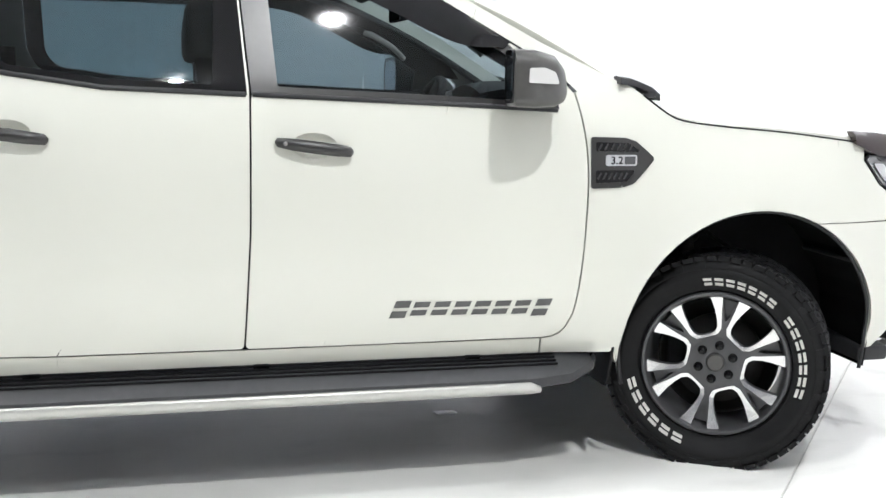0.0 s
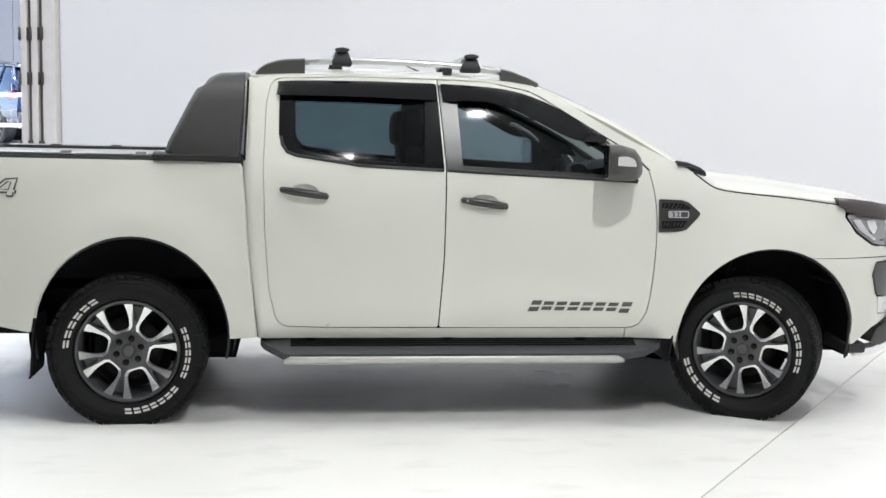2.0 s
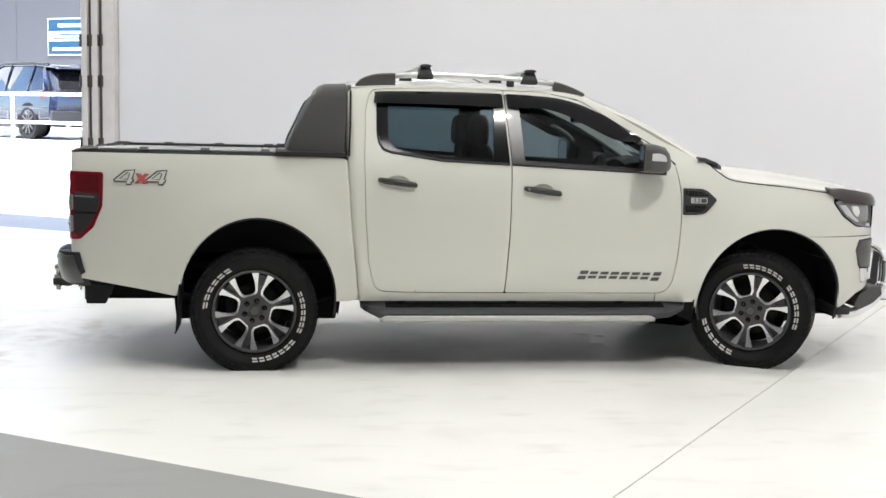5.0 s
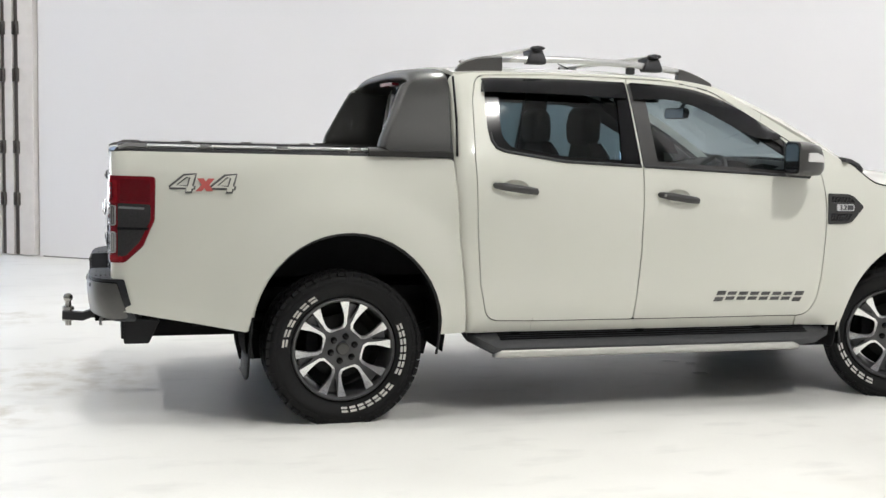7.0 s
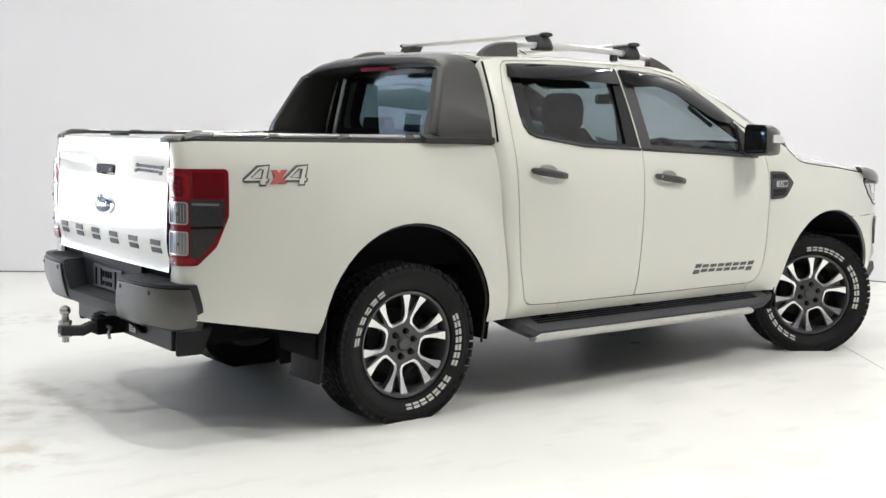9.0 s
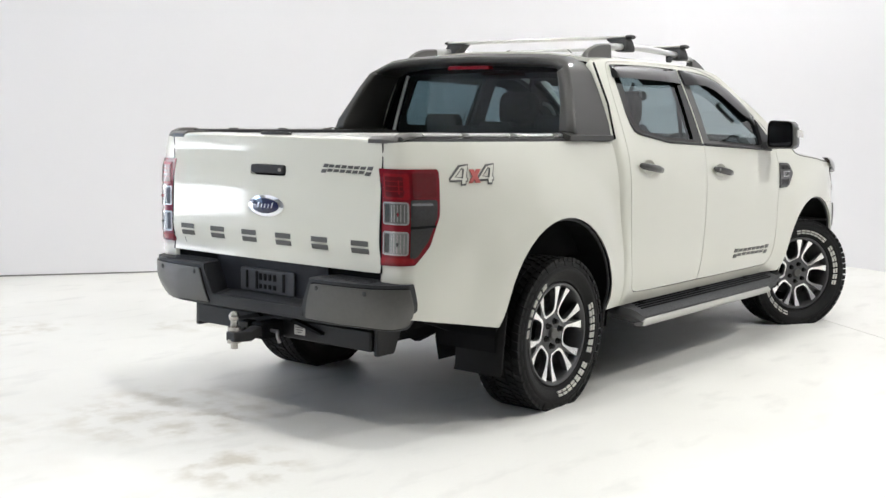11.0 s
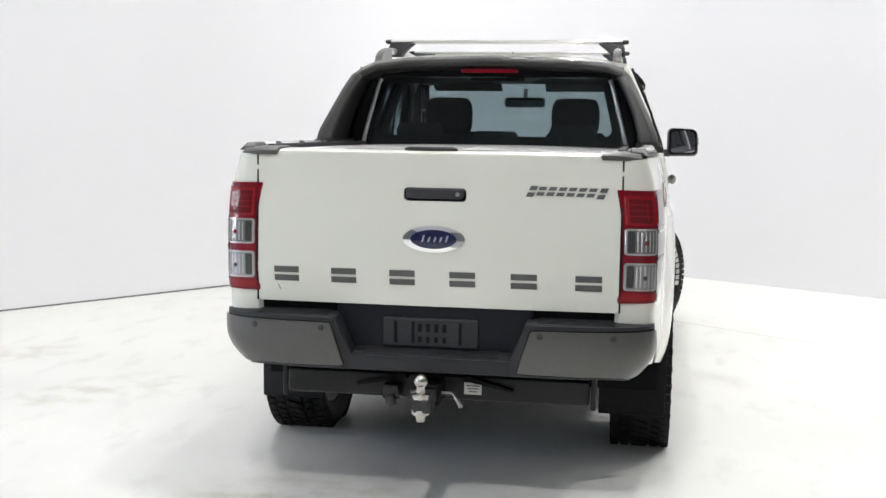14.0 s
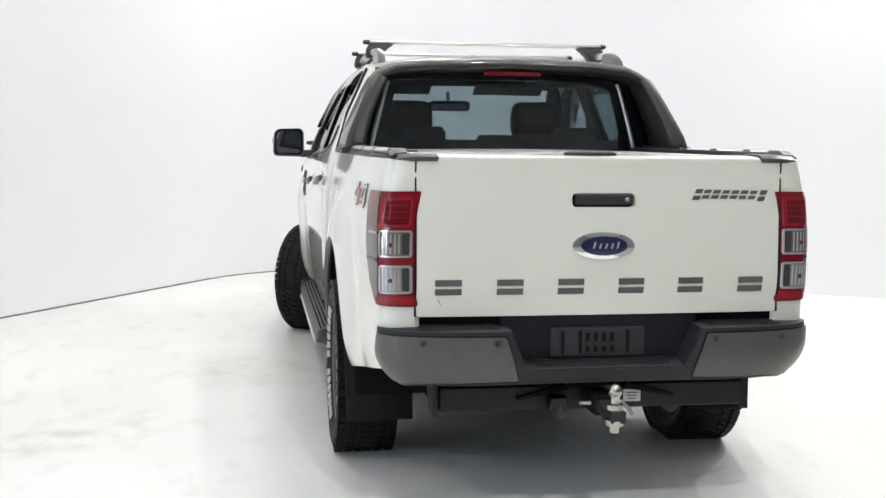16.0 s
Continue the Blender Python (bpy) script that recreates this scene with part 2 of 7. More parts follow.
def tube(path, radius, seg=12, flat=1.0):
    bm = bmesh.new()
    add_tube(bm, path, radius, seg, flat)
    bmesh.ops.recalc_face_normals(bm, faces=bm.faces)
    return bm


def bend(points, n=8):
    """A smooth path through the points."""
    pts = [Vector(p) for p in points]
    pts = [pts[0] * 2 - pts[1]] + pts + [pts[-1] * 2 - pts[-2]]
    out = []
    for i in range(1, len(pts) - 2):
        p0, p1, p2, p3 = pts[i - 1:i + 3]
        for j in range(n):
            s = j / n
            out.append(0.5 * (2 * p1 + (p2 - p0) * s + (2 * p0 - 5 * p1 + 4 * p2 - p3) * s * s + (3 * p1 - p0 - 3 * p2 + p3) * s ** 3))
    return out + [pts[-2]]


def prism(outline, place, thick):
    """A flat outline pushed along a thickness vector."""
    bm = bmesh.new()
    a = [bm.verts.new(Vector(place(p[0], p[1]))) for p in outline]
    b = [bm.verts.new(v.co + Vector(thick)) for v in a]
    bm.faces.new(a)
    bm.faces.new(b[::-1])
    n = len(a)
    for i in range(n):
        bm.faces.new((a[i], b[i], b[(i + 1) % n], a[(i + 1) % n]))
    bmesh.ops.recalc_face_normals(bm, faces=bm.faces)
    return bm


def loft(sections, cap=True, smooth=True):
    """Closed rings of points joined one after another."""
    bm = bmesh.new()
    rings = [[bm.verts.new(p) for p in s] for s in sections]
    n = len(rings[0])
    for a, b in zip(rings, rings[1:]):
        for i in range(n):
            bm.faces.new((a[i], a[(i + 1) % n], b[(i + 1) % n], b[i])).smooth = smooth
    if cap:
        bm.faces.new(rings[0][::-1])
        bm.faces.new(rings[-1])
    bmesh.ops.recalc_face_normals(bm, faces=bm.faces)
    return bm


def thing(name, label, category, place=(0, 0, 0), group="", kind=""):
    ob = new(name)
    ob.location = place
    return tagged(ob, label, category, group, kind)


def structure(name, bm, mat, label, category, smooth=None, bevel=0.0):
    return tagged(part(name, bm, mat, None, "", smooth, bevel), label, category, "", "structure")

# ---- the hall ----
CORNER, ROOM_TURN = Vector((7.4, 0.8, 0.0)), radians(33.0)
U = Vector((-math.cos(ROOM_TURN), math.sin(ROOM_TURN), 0))
V = Vector((-math.sin(ROOM_TURN), -math.cos(ROOM_TURN), 0))
HALL_LONG, HALL_DEEP, HALL_HIGH, DOOR_P, DOOR_END, DOOR_HIGH = 27.0, 16.0, 6.0, 11.02, 26.0, 4.6
COVE = 1.6
BAY_P, BAY_Q = -5.0, 6.1
JOINT = ((1.98, -0.2), (2.68, 7.2))
GREY_FROM = 7.22


def hall(p, q, z=0.0):
    return CORNER + U * p + V * q + Vector((0, 0, z))


def slab(points, z0, z1):
    """A block over a plan outline in the hall's own p, q."""
    bm = bmesh.new()
    a = [bm.verts.new(hall(p, q, z0)) for p, q in points]
    b = [bm.verts.new(hall(p, q, z1)) for p, q in points]
    bm.faces.new(a)
    bm.faces.new(b)
    n = len(a)
    for i in range(n):
        bm.faces.new((a[i], a[(i + 1) % n], b[(i + 1) % n], b[i]))
    bmesh.ops.recalc_face_normals(bm, faces=bm.faces)
    return bm


def concrete(name, colour, rough, stain, stain_colour, marks=0.5, spots=()):
    """Painted concrete: broad smudges, fine grain, scuffs and a few brown stains."""
    m = bpy.data.materials.new(name)
    m.use_nodes = True
    t = m.node_tree
    b = t.nodes["Principled BSDF"]
    co = t.nodes.new("ShaderNodeTexCoord")

    def cloud(scale, detail, lo, hi, stretch=None):
        n = t.nodes.new("ShaderNodeTexNoise")
        n.inputs["Scale"].default_value, n.inputs["Detail"].default_value = scale, detail
        if stretch:
            mp = t.nodes.new("ShaderNodeMapping")
            mp.inputs["Scale"].default_value = stretch
            mp.inputs["Rotation"].default_value = (0, 0, 0.6)
            t.links.new(co.outputs["Object"], mp.inputs["Vector"])
            t.links.new(mp.outputs["Vector"], n.inputs["Vector"])
        else:
            t.links.new(co.outputs["Object"], n.inputs["Vector"])
        r = t.nodes.new("ShaderNodeMapRange")
        r.inputs["From Min"].default_value, r.inputs["From Max"].default_value = lo, hi
        t.links.new(n.outputs["Fac"], r.inputs["Value"])
        return r.outputs["Result"]

    def mix(fac, a, c, amount):
        k = t.nodes.new("ShaderNodeMath")
        k.operation = "MULTIPLY"
        k.inputs[1].default_value = amount
        t.links.new(fac, k.inputs[0])
        x = t.nodes.new("ShaderNodeMix")
        x.data_type = "RGBA"
        t.links.new(k.outputs[0], x.inputs["Factor"])
        if isinstance(a, tuple):
            x.inputs["A"].default_value = rgb(a)
        else:
            t.links.new(a, x.inputs["A"])
        x.inputs["B"].default_value = rgb(c)
        return x.outputs["Result"]

    broad = mix(cloud(0.55, 5.0, 0.40, 0.72), colour, tuple(c * 0.86 for c in colour), 0.8)
    scuff = mix(cloud(2.6, 5.0, 0.56, 0.84, (1.0, 2.4, 1.0)), broad, tuple(c * 0.62 for c in colour), marks)
    brown = mix(cloud(1.1, 6.0, 0.60, 0.86), scuff, stain_colour, stain)
    for px, py, rad, amt in spots:
        gm = t.nodes.new("ShaderNodeMapping")
        gm.inputs["Location"].default_value = (-px / rad, -py / rad, 0)
        gm.inputs["Scale"].default_value = (1 / rad, 1 / rad, 0)
        t.links.new(co.outputs["Object"], gm.inputs["Vector"])
        gr = t.nodes.new("ShaderNodeTexGradient")
        gr.gradient_type = "SPHERICAL"
        t.links.new(gm.outputs["Vector"], gr.inputs["Vector"])
        mm = t.nodes.new("ShaderNodeMath")
        mm.operation = "MULTIPLY"
        mm.use_clamp = True
        gs = t.nodes.new("ShaderNodeMath")
        gs.operation, gs.use_clamp = "MULTIPLY", True
        gs.inputs[1].default_value = 2.4
        t.links.new(gr.outputs["Fac"], gs.inputs[0])
        t.links.new(gs.outputs[0], mm.inputs[0])
        t.links.new(cloud(7.0, 14.0, 0.44, 0.66), mm.inputs[1])
        brown = mix(mm.outputs[0], brown, stain_colour, amt)
    grain = mix(cloud(60.0, 4.0, 0.35, 0.75), brown, tuple(c * 0.9 for c in colour), 0.25)
    t.links.new(grain, b.inputs["Base Color"])
    rr = t.nodes.new("ShaderNodeMapRange")
    rr.inputs["To Min"].default_value, rr.inputs["To Max"].default_value = rough - 0.08, rough + 0.16
    t.links.new(cloud(1.3, 4.0, 0.05, 0.95), rr.inputs["Value"])
    t.links.new(rr.outputs["Result"], b.inputs["Roughness"])
    n = t.nodes.new("ShaderNodeTexNoise")
    n.inputs["Scale"].default_value, n.inputs["Detail"].default_value = 25.0, 6.0
    t.links.new(co.outputs["Object"], n.inputs["Vector"])
    k = t.nodes.new("ShaderNodeBump")
    k.inputs["Strength"].default_value, k.inputs["Distance"].default_value = 0.12, 0.004
    t.links.new(n.outputs["Fac"], k.inputs["Height"])
    t.links.new(k.outputs["Normal"], b.inputs["Normal"])
    return m


FLOOR_WHITE = concrete("painted_floor", (0.79, 0.785, 0.75), 0.36, 0.38, (0.46, 0.42, 0.34), 0.55, [(-1.35, 0.45, 0.62, 0.65), (-1.70, -0.45, 0.34, 0.75), (-2.3, 0.9, 0.6, 0.35), (1.7, 1.3, 0.5, 0.3), (0.5, 1.9, 0.4, 0.3), (-1.9, 2.6, 0.45, 0.5), (-0.6, 2.9, 0.35, 0.5), (0.2, 2.2, 0.3, 0.5), (1.2, 2.9, 0.3, 0.4)])
FLOOR_GREY = concrete("grey_floor", (0.30, 0.30, 0.29), 0.6, 0.2, (0.2, 0.19, 0.17), 0.3)
GAP_DARK = material("gap_shadow", (0.20, 0.20, 0.20), 0.9, 0.0, 0.0, 20.0, 0.4)
SEALANT = material("joint_sealant", (0.55, 0.54, 0.51), 0.8, 0.0, 0.0, 30.0, 0.4)
WALL_WHITE = material("wall_paint", (0.80, 0.795, 0.82), 0.75, 0.0, 0.0, 0.5, 0.02, 0.08, 60.0)
WALL_GREY = material("wall_grey", (0.30, 0.30, 0.31), 0.8, 0.0, 0.0, 0.5, 0.05, 0.08, 60.0)
CEILING = material("ceiling_paint", (0.8, 0.8, 0.8), 0.9, 0.0, 0.0, 1.0, 0.04)
POST_WHITE = material("post_paint", (0.70, 0.67, 0.65), 0.5, 0.0, 0.0, 9.0, 0.10, 0.1, 80.0)
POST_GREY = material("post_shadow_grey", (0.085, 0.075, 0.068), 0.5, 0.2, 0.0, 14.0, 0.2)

ja, jb = JOINT


def joint_p(q):
    return ja[0] + (jb[0] - ja[0]) * (q - ja[1]) / (jb[1] - ja[1])


g = 0.004
floor_a = structure("floor", slab([(-0.2, -0.3), (joint_p(-0.3) - g, -0.3), (joint_p(GREY_FROM) - g, GREY_FROM), (-0.2, GREY_FROM)], -0.15, 0.0), FLOOR_WHITE, "white painted concrete floor with grey scuffs and stains", "floor")
floor_b = structure("floor", slab([(joint_p(-0.3) + g, -0.3), (HALL_LONG, -0.3), (HALL_LONG, GREY_FROM), (joint_p(GREY_FROM) + g, GREY_FROM)], -0.15, 0.0), FLOOR_WHITE, "white painted concrete floor with grey scuffs and stains", "floor")
structure("floor_grey", slab([(-0.2, GREY_FROM + 0.003), (HALL_LONG, GREY_FROM + 0.003), (HALL_LONG, HALL_DEEP), (-0.2, HALL_DEEP)], -0.15, 0.002), FLOOR_GREY, "unpainted grey concrete floor beside the white area", "floor")
structure("floor_joint", slab([(joint_p(-0.3) - 0.003, -0.3), (joint_p(-0.3) + 0.003, -0.3), (joint_p(GREY_FROM) + 0.003, GREY_FROM), (joint_p(GREY_FROM) - 0.003, GREY_FROM)], -0.15, -0.004), SEALANT, "dark sealant in a sawn floor joint", "joint")

structure("wall_north", slab([(COVE, -0.25), (DOOR_P, -0.25), (DOOR_P, 0), (COVE, 0)], 0.0, HALL_HIGH), WALL_WHITE, "smooth white painted hall wall", "wall")
cove = [(COVE - COVE * math.sin(a), COVE - COVE * math.cos(a)) for a in np.linspace(0, math.pi / 2, 25)]
structure("wall_corner", slab(cove + [(-0.25, COVE), (-0.25, -0.25), (COVE, -0.25)], 0.0, HALL_HIGH), WALL_WHITE, "rounded white corner between the hall walls", "wall", 20)
structure("wall_north_lintel", slab([(DOOR_P, -0.25), (DOOR_END, -0.25), (DOOR_END, 0), (DOOR_P, 0)], DOOR_HIGH, HALL_HIGH), WALL_WHITE, "white wall above the wide doorway", "wall")
structure("wall_north_end", slab([(DOOR_END, -0.25), (HALL_LONG, -0.25), (HALL_LONG, 0), (DOOR_END, 0)], 0.0, HALL_HIGH), WALL_WHITE, "white painted wall beyond the doorway", "wall")
structure("wall_east", slab([(-0.25, COVE), (0, COVE), (0, BAY_Q), (-0.25, BAY_Q)], 0.0, HALL_HIGH), WALL_WHITE, "smooth white painted hall wall", "wall")
# unseen bay, added to keep a hot spot off the glass and bounce fill
structure("fill_bay_wall", slab([(BAY_P, BAY_Q - 0.25), (-0.252, BAY_Q - 0.25), (-0.252, BAY_Q), (BAY_P, BAY_Q)], 0.0, HALL_HIGH), WALL_WHITE, "unseen white bay wall added to bounce fill light", "wall")
structure("fill_bay_end", slab([(BAY_P - 0.25, BAY_Q - 0.25), (BAY_P, BAY_Q - 0.25), (BAY_P, HALL_DEEP), (BAY_P - 0.25, HALL_DEEP)], 0.0, HALL_HIGH), WALL_WHITE, "unseen white bay end added to bounce fill light", "wall")
structure("fill_bay_floor", slab([(BAY_P, BAY_Q), (-0.203, BAY_Q), (-0.203, HALL_DEEP), (BAY_P, HALL_DEEP)], -0.15, 0.002), FLOOR_GREY, "unseen grey concrete floor of the added fill bay", "floor")
# both walls stay unseen; their grey stands in for a dim hall, limiting fill
structure("wall_south", slab([(BAY_P - 0.25, HALL_DEEP), (HALL_LONG, HALL_DEEP), (HALL_LONG, HALL_DEEP + 0.25), (BAY_P - 0.25, HALL_DEEP + 0.25)], 0.0, HALL_HIGH), WALL_GREY, "unseen hall wall, greyed to cut bounce light", "wall")
structure("wall_west", slab([(HALL_LONG, -0.25), (HALL_LONG + 0.25, -0.25), (HALL_LONG + 0.25, HALL_DEEP + 0.25), (HALL_LONG, HALL_DEEP + 0.25)], 0.0, HALL_HIGH), WALL_GREY, "unseen hall end wall, greyed to cut bounce light", "wall")
structure("ceiling", slab([(BAY_P - 0.25, -0.25), (HALL_LONG + 0.25, -0.25), (HALL_LONG + 0.25, HALL_DEEP + 0.25), (BAY_P - 0.25, HALL_DEEP + 0.25)], HALL_HIGH, HALL_HIGH + 0.2), CEILING, "pale hall ceiling", "ceiling")
structure("wall_foot_line", slab([(COVE, 0.0), (DOOR_P - 0.05, 0.0), (DOOR_P - 0.05, 0.006), (COVE, 0.006)], 0.0, 0.012), GAP_DARK, "thin dark shadow gap along the wall foot", "trim")
structure("wall_foot_curve", slab(cove[:17] + [(COVE - (COVE - 0.006) * math.sin(a), COVE - (COVE - 0.006) * math.cos(a)) for a in np.linspace(0, math.pi / 2, 25)[16::-1]], 0.0, 0.010), GAP_DARK, "thin dark shadow gap round the wall corner", "trim")


def high_bay(x, y, watts):
    """A round hanging lamp: shallow housing, lit disc, rod."""
    ob = thing("high_bay_lamp", "unseen round industrial lamp assumed under the hall ceiling", "lamp", (x, y, LAMP_Z), "hall lamps")
    bm = lathe([(0.0, 0.16), (0.07, 0.16), (0.09, 0.10), (0.19, 0.04), (0.20, 0.0), (0.185, 0.0), (0.17, 0.03), (0.0, 0.05)], None, 32)
    part("housing", bm, GUNMETAL, ob, "", 40)
    part("rod", tube([(0, 0, 0.15), (0, 0, HALL_HIGH - LAMP_Z)], 0.012, 8), GUNMETAL, ob)
    d = bpy.data.lights.new("high_bay", "AREA")
    d.shape, d.size, d.energy, d.color = "DISK", 0.14, watts, (1.0, 0.955, 0.868)
    lamp = new("high_bay_light", d)
    lamp.location = (x, y, LAMP_Z - 0.02)
    return ob


for lx, ly, lw in LAMPS:
    high_bay(lx, ly, lw * LAMP_WATTS)


# folded leaves of a big sliding door, stacked at the doorway's edge
def door_leaf(p, q, wide, deep, mat, label):
    ob = thing("folding_door_leaf", label, "door", (0, 0, 0), "folded door leaves")
    part("frame", slab([(p, q), (p + wide, q), (p + wide, q + deep), (p, q + deep)], 0.015, DOOR_HIGH), mat, ob, "", None, 0.006)
    for z in (0.62, 1.18, 1.95, 2.45, 3.4):
        bm = lathe([(0, -0.07), (0.016, -0.07), (0.016, 0.07), (0, 0.07)], Matrix.Translation(hall(p + wide * 0.96, q + deep + 0.012, z)), 10)
        part("hinge", bm, POST_GREY, ob)
    return ob


# the narrow POST_GREY strips draw the shaded gaps between the white leaves
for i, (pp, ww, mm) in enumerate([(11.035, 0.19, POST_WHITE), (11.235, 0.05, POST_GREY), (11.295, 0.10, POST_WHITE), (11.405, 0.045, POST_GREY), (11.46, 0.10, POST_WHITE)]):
    door_leaf(pp, -0.17 + 0.02 * (i % 2), ww, 0.24 - 0.04 * (i % 2), mm, "white metal leaf of a folded hall door" if mm is POST_WHITE else "dark strip drawn for the shaded gap between door leaves")


# ---- the pickup: x forward from the rear axle, y to its left, z up ----
WHEELBASE, HUB_Z, TYRE_R, HUB_Y = 3.22, 0.362, 0.385, 0.775
ARCH_R, ARCH_F = (0.02, 0.44), (3.300, 0.42)
width_z = curve([(0.25, 0.80), (0.43, 0.846), (0.5, 0.872), (0.6, 0.890), (0.8, 0.900), (1.0, 0.902), (1.12, 0.896), (1.2, 0.886), (1.28, 0.868), (1.4, 0.826), (1.5, 0.787), (1.6, 0.746), (1.7, 0.70), (1.75, 0.67), (1.8, 0.62)])
taper_x = curve([(-1.2, -0.12), (-1.03, -0.090), (-0.9, -0.070), (-0.7, -0.052), (-0.3, -0.044), (0.5, -0.030), (0.64, -0.008), (0.75, 0.0), (2.75, -0.002), (3.3, -0.012), (3.6, -0.026), (3.75, -0.044), (3.87, -0.070), (3.95, -0.098), (4.02, -0.142), (4.06, -0.185), (4.10, -0.29), (4.14, -0.46)])


def flare(x, z):
    s = 0.0
    for (cx, cz), amount in ((ARCH_R, 0.046), (ARCH_F, 0.034)):
        r = math.hypot(x - cx, (z - cz) * 0.95)
        k = min(1.0, max(0.0, 1 - (r - 0.47) / 0.29))
        s += amount * k * k * (3 - 2 * k)
    return s


def half(x, z):
    """The body's half width."""
    return width_z(z) + taper_x(x) + flare(x, z)


BED_CORNER_X, BED_CORNER_R = -1.035, 0.062


def on_side(s, out=0.0):
    def place(x, z):
        return Vector((x, s * (half(x, z) + out), z))
    return place


def on_bed(s, out=0.0):
    """The bed's side, which turns round the rear corner for u below the corner's x."""
    def place(u, z):
        if u >= BED_CORNER_X:
            return Vector((u, s * (half(u, z) + out), z))
        d, r = BED_CORNER_X - u, BED_CORNER_R
        a = min(d / r, math.pi / 2)
        rest = max(0.0, d - r * math.pi / 2)
        return Vector((BED_CORNER_X - (r + out) * math.sin(a), s * (half(BED_CORNER_X, z) + out - (r + out) * (1 - math.cos(a)) - rest), z))
    return place


cab_rear = curve([(0.40, 0.670), (0.85, 0.622), (1.1, 0.602), (1.3, 0.594), (1.8, 0.594)])


def on_cab(s):
    """The cab's side, whose rear edge turns inwards."""
    def place(u, z):
        x0, r = cab_rear(z), 0.036
        if u >= x0:
            return Vector((u, s * half(u, z), z))
        d = x0 - u
        a = min(d / r, math.pi / 2)
        return Vector((x0 - r * math.sin(a), s * (half(x0, z) - r * (1 - math.cos(a)) - max(0.0, d - r * math.pi / 2)), z))
    return place


def arch(centre, rx, rz, a0, a1, n=22):
    return [Vector((centre[0] + rx * math.cos(radians(a)), centre[1] + rz * math.sin(radians(a)))) for a in np.linspace(a0, a1, n)]


truck = thing("pickup_truck", "white double cab pickup truck with graphite trim on white floor", "pickup truck")

# --- door and window outlines in (x, z) ---
door_front = curve([(0.50, 2.598), (0.54, 2.624), (0.60, 2.639), (0.70, 2.654), (0.85, 2.666), (1.0, 2.670), (1.1, 2.665), (1.2, 2.650), (1.30, 2.626)])


def front_seam(out):
    """The seam between front door and fender, from top to bottom."""
    return [Vector((door_front(z) + out, z)) for z in np.linspace(1.295, 0.515, 18)] + [Vector((2.590 + out, 0.497 - out * 0.6)), Vector((2.566 + out * 0.7, 0.486 - out)), Vector((2.535, 0.4815 - out))]


REAR_DOOR = rounded([(0.662, 1.31, 0.3), (0.672, 1.60, 0.1), (0.70, 1.728, 0.07), (1.10, 1.745, 0.2), (1.536, 1.742, 0.01), (1.572, 1.296, 0.2), (1.566, 0.85, 0.3), (1.545, 0.482, 0.015), (0.98, 0.484, 0.2), (0.735, 0.49, 0.09), (0.692, 0.68, 0.2), (0.672, 0.95, 0.3)])
FRONT_DOOR = rounded([(1.578, 1.296), (1.542, 1.742, 0.01), (1.80, 1.735, 0.3), (2.03, 1.69, 0.3), (2.30, 1.528, 0.3), (2.54, 1.385, 0.1), (2.626, 1.296)])[:-1] + front_seam(0.0) + rounded([(2.53, 0.4815), (1.80, 0.481, 0.2), (1.551, 0.482, 0.015), (1.572, 0.85, 0.3), (1.578, 1.296)])[1:-1]
REAR_DLO = rounded([(0.735, 1.70, 0.06), (0.733, 1.44, 0.12), (0.775, 1.352, 0.07), (1.14, 1.298, 0.3), (1.566, 1.281, 0.004), (1.534, 1.716, 0.004), (1.15, 1.722, 0.2)])
FRONT_DLO = rounded([(1.543, 1.716, 0.004), (1.578, 1.281, 0.004), (2.20, 1.256, 0.2), (2.57, 1.238, 0.012), (2.556, 1.33, 0.03), (2.42, 1.448, 0.2), (2.27, 1.545, 0.25), (2.06, 1.655, 0.25), (1.88, 1.704, 0.3)])
REAR_GLASS_OUT = rounded([(0.808, 1.69, 0.03), (0.808, 1.42, 0.10), (0.86, 1.366, 0.06), (1.14, 1.328, 0.2), (1.462, 1.312, 0.012), (1.475, 1.69, 0.012)])
FRONT_GLASS_OUT = rounded([(1.633, 1.69, 0.012), (1.660, 1.308, 0.012), (2.2, 1.284, 0.2), (2.43, 1.270, 0.012), (2.44, 1.395, 0.03), (2.25, 1.522, 0.2), (2.04, 1.635, 0.2), (1.88, 1.682, 0.2)])


def wheel_arch_liner(s, centre, name="wheel_arch_liner"):
    """A dark barrel over the wheel."""
    bm = bmesh.new()
    prev = None
    for a in np.linspace(-12, 192, 25):
        c, q = math.cos(radians(a)), math.sin(radians(a))
        x, z = centre[0] + 0.50 * c, centre[1] + 0.52 * q
        row = [bm.verts.new((x, s * (half(x, max(z, 0.45)) - 0.014), z)), bm.verts.new((x, s * 0.50, z))]
        if prev:
            bm.faces.new((prev[0], prev[1], row[1], row[0]))
        prev = row
    ring = [Vector((centre[0] + 0.52 * math.cos(radians(a)), s * 0.50, centre[1] + 0.54 * math.sin(radians(a)))) for a in np.linspace(-20, 200, 20)]
    bm.faces.new([bm.verts.new(p) for p in ring])
    part(name, bm, UNDERSIDE, truck)
    pts = []
    for a in np.linspace(-14, 194, 40):
        x, z = centre[0] + (0.488 if centre is ARCH_F else 0.473) * math.cos(radians(a)), centre[1] + (0.480 if centre is ARCH_F else 0.492) * math.sin(radians(a))
        pts.append((x, s * (half(x, max(z, 0.45)) - 0.021), z))
    part("arch_lip", tube(pts, 0.007, 8), BLACK_TRIM, truck)


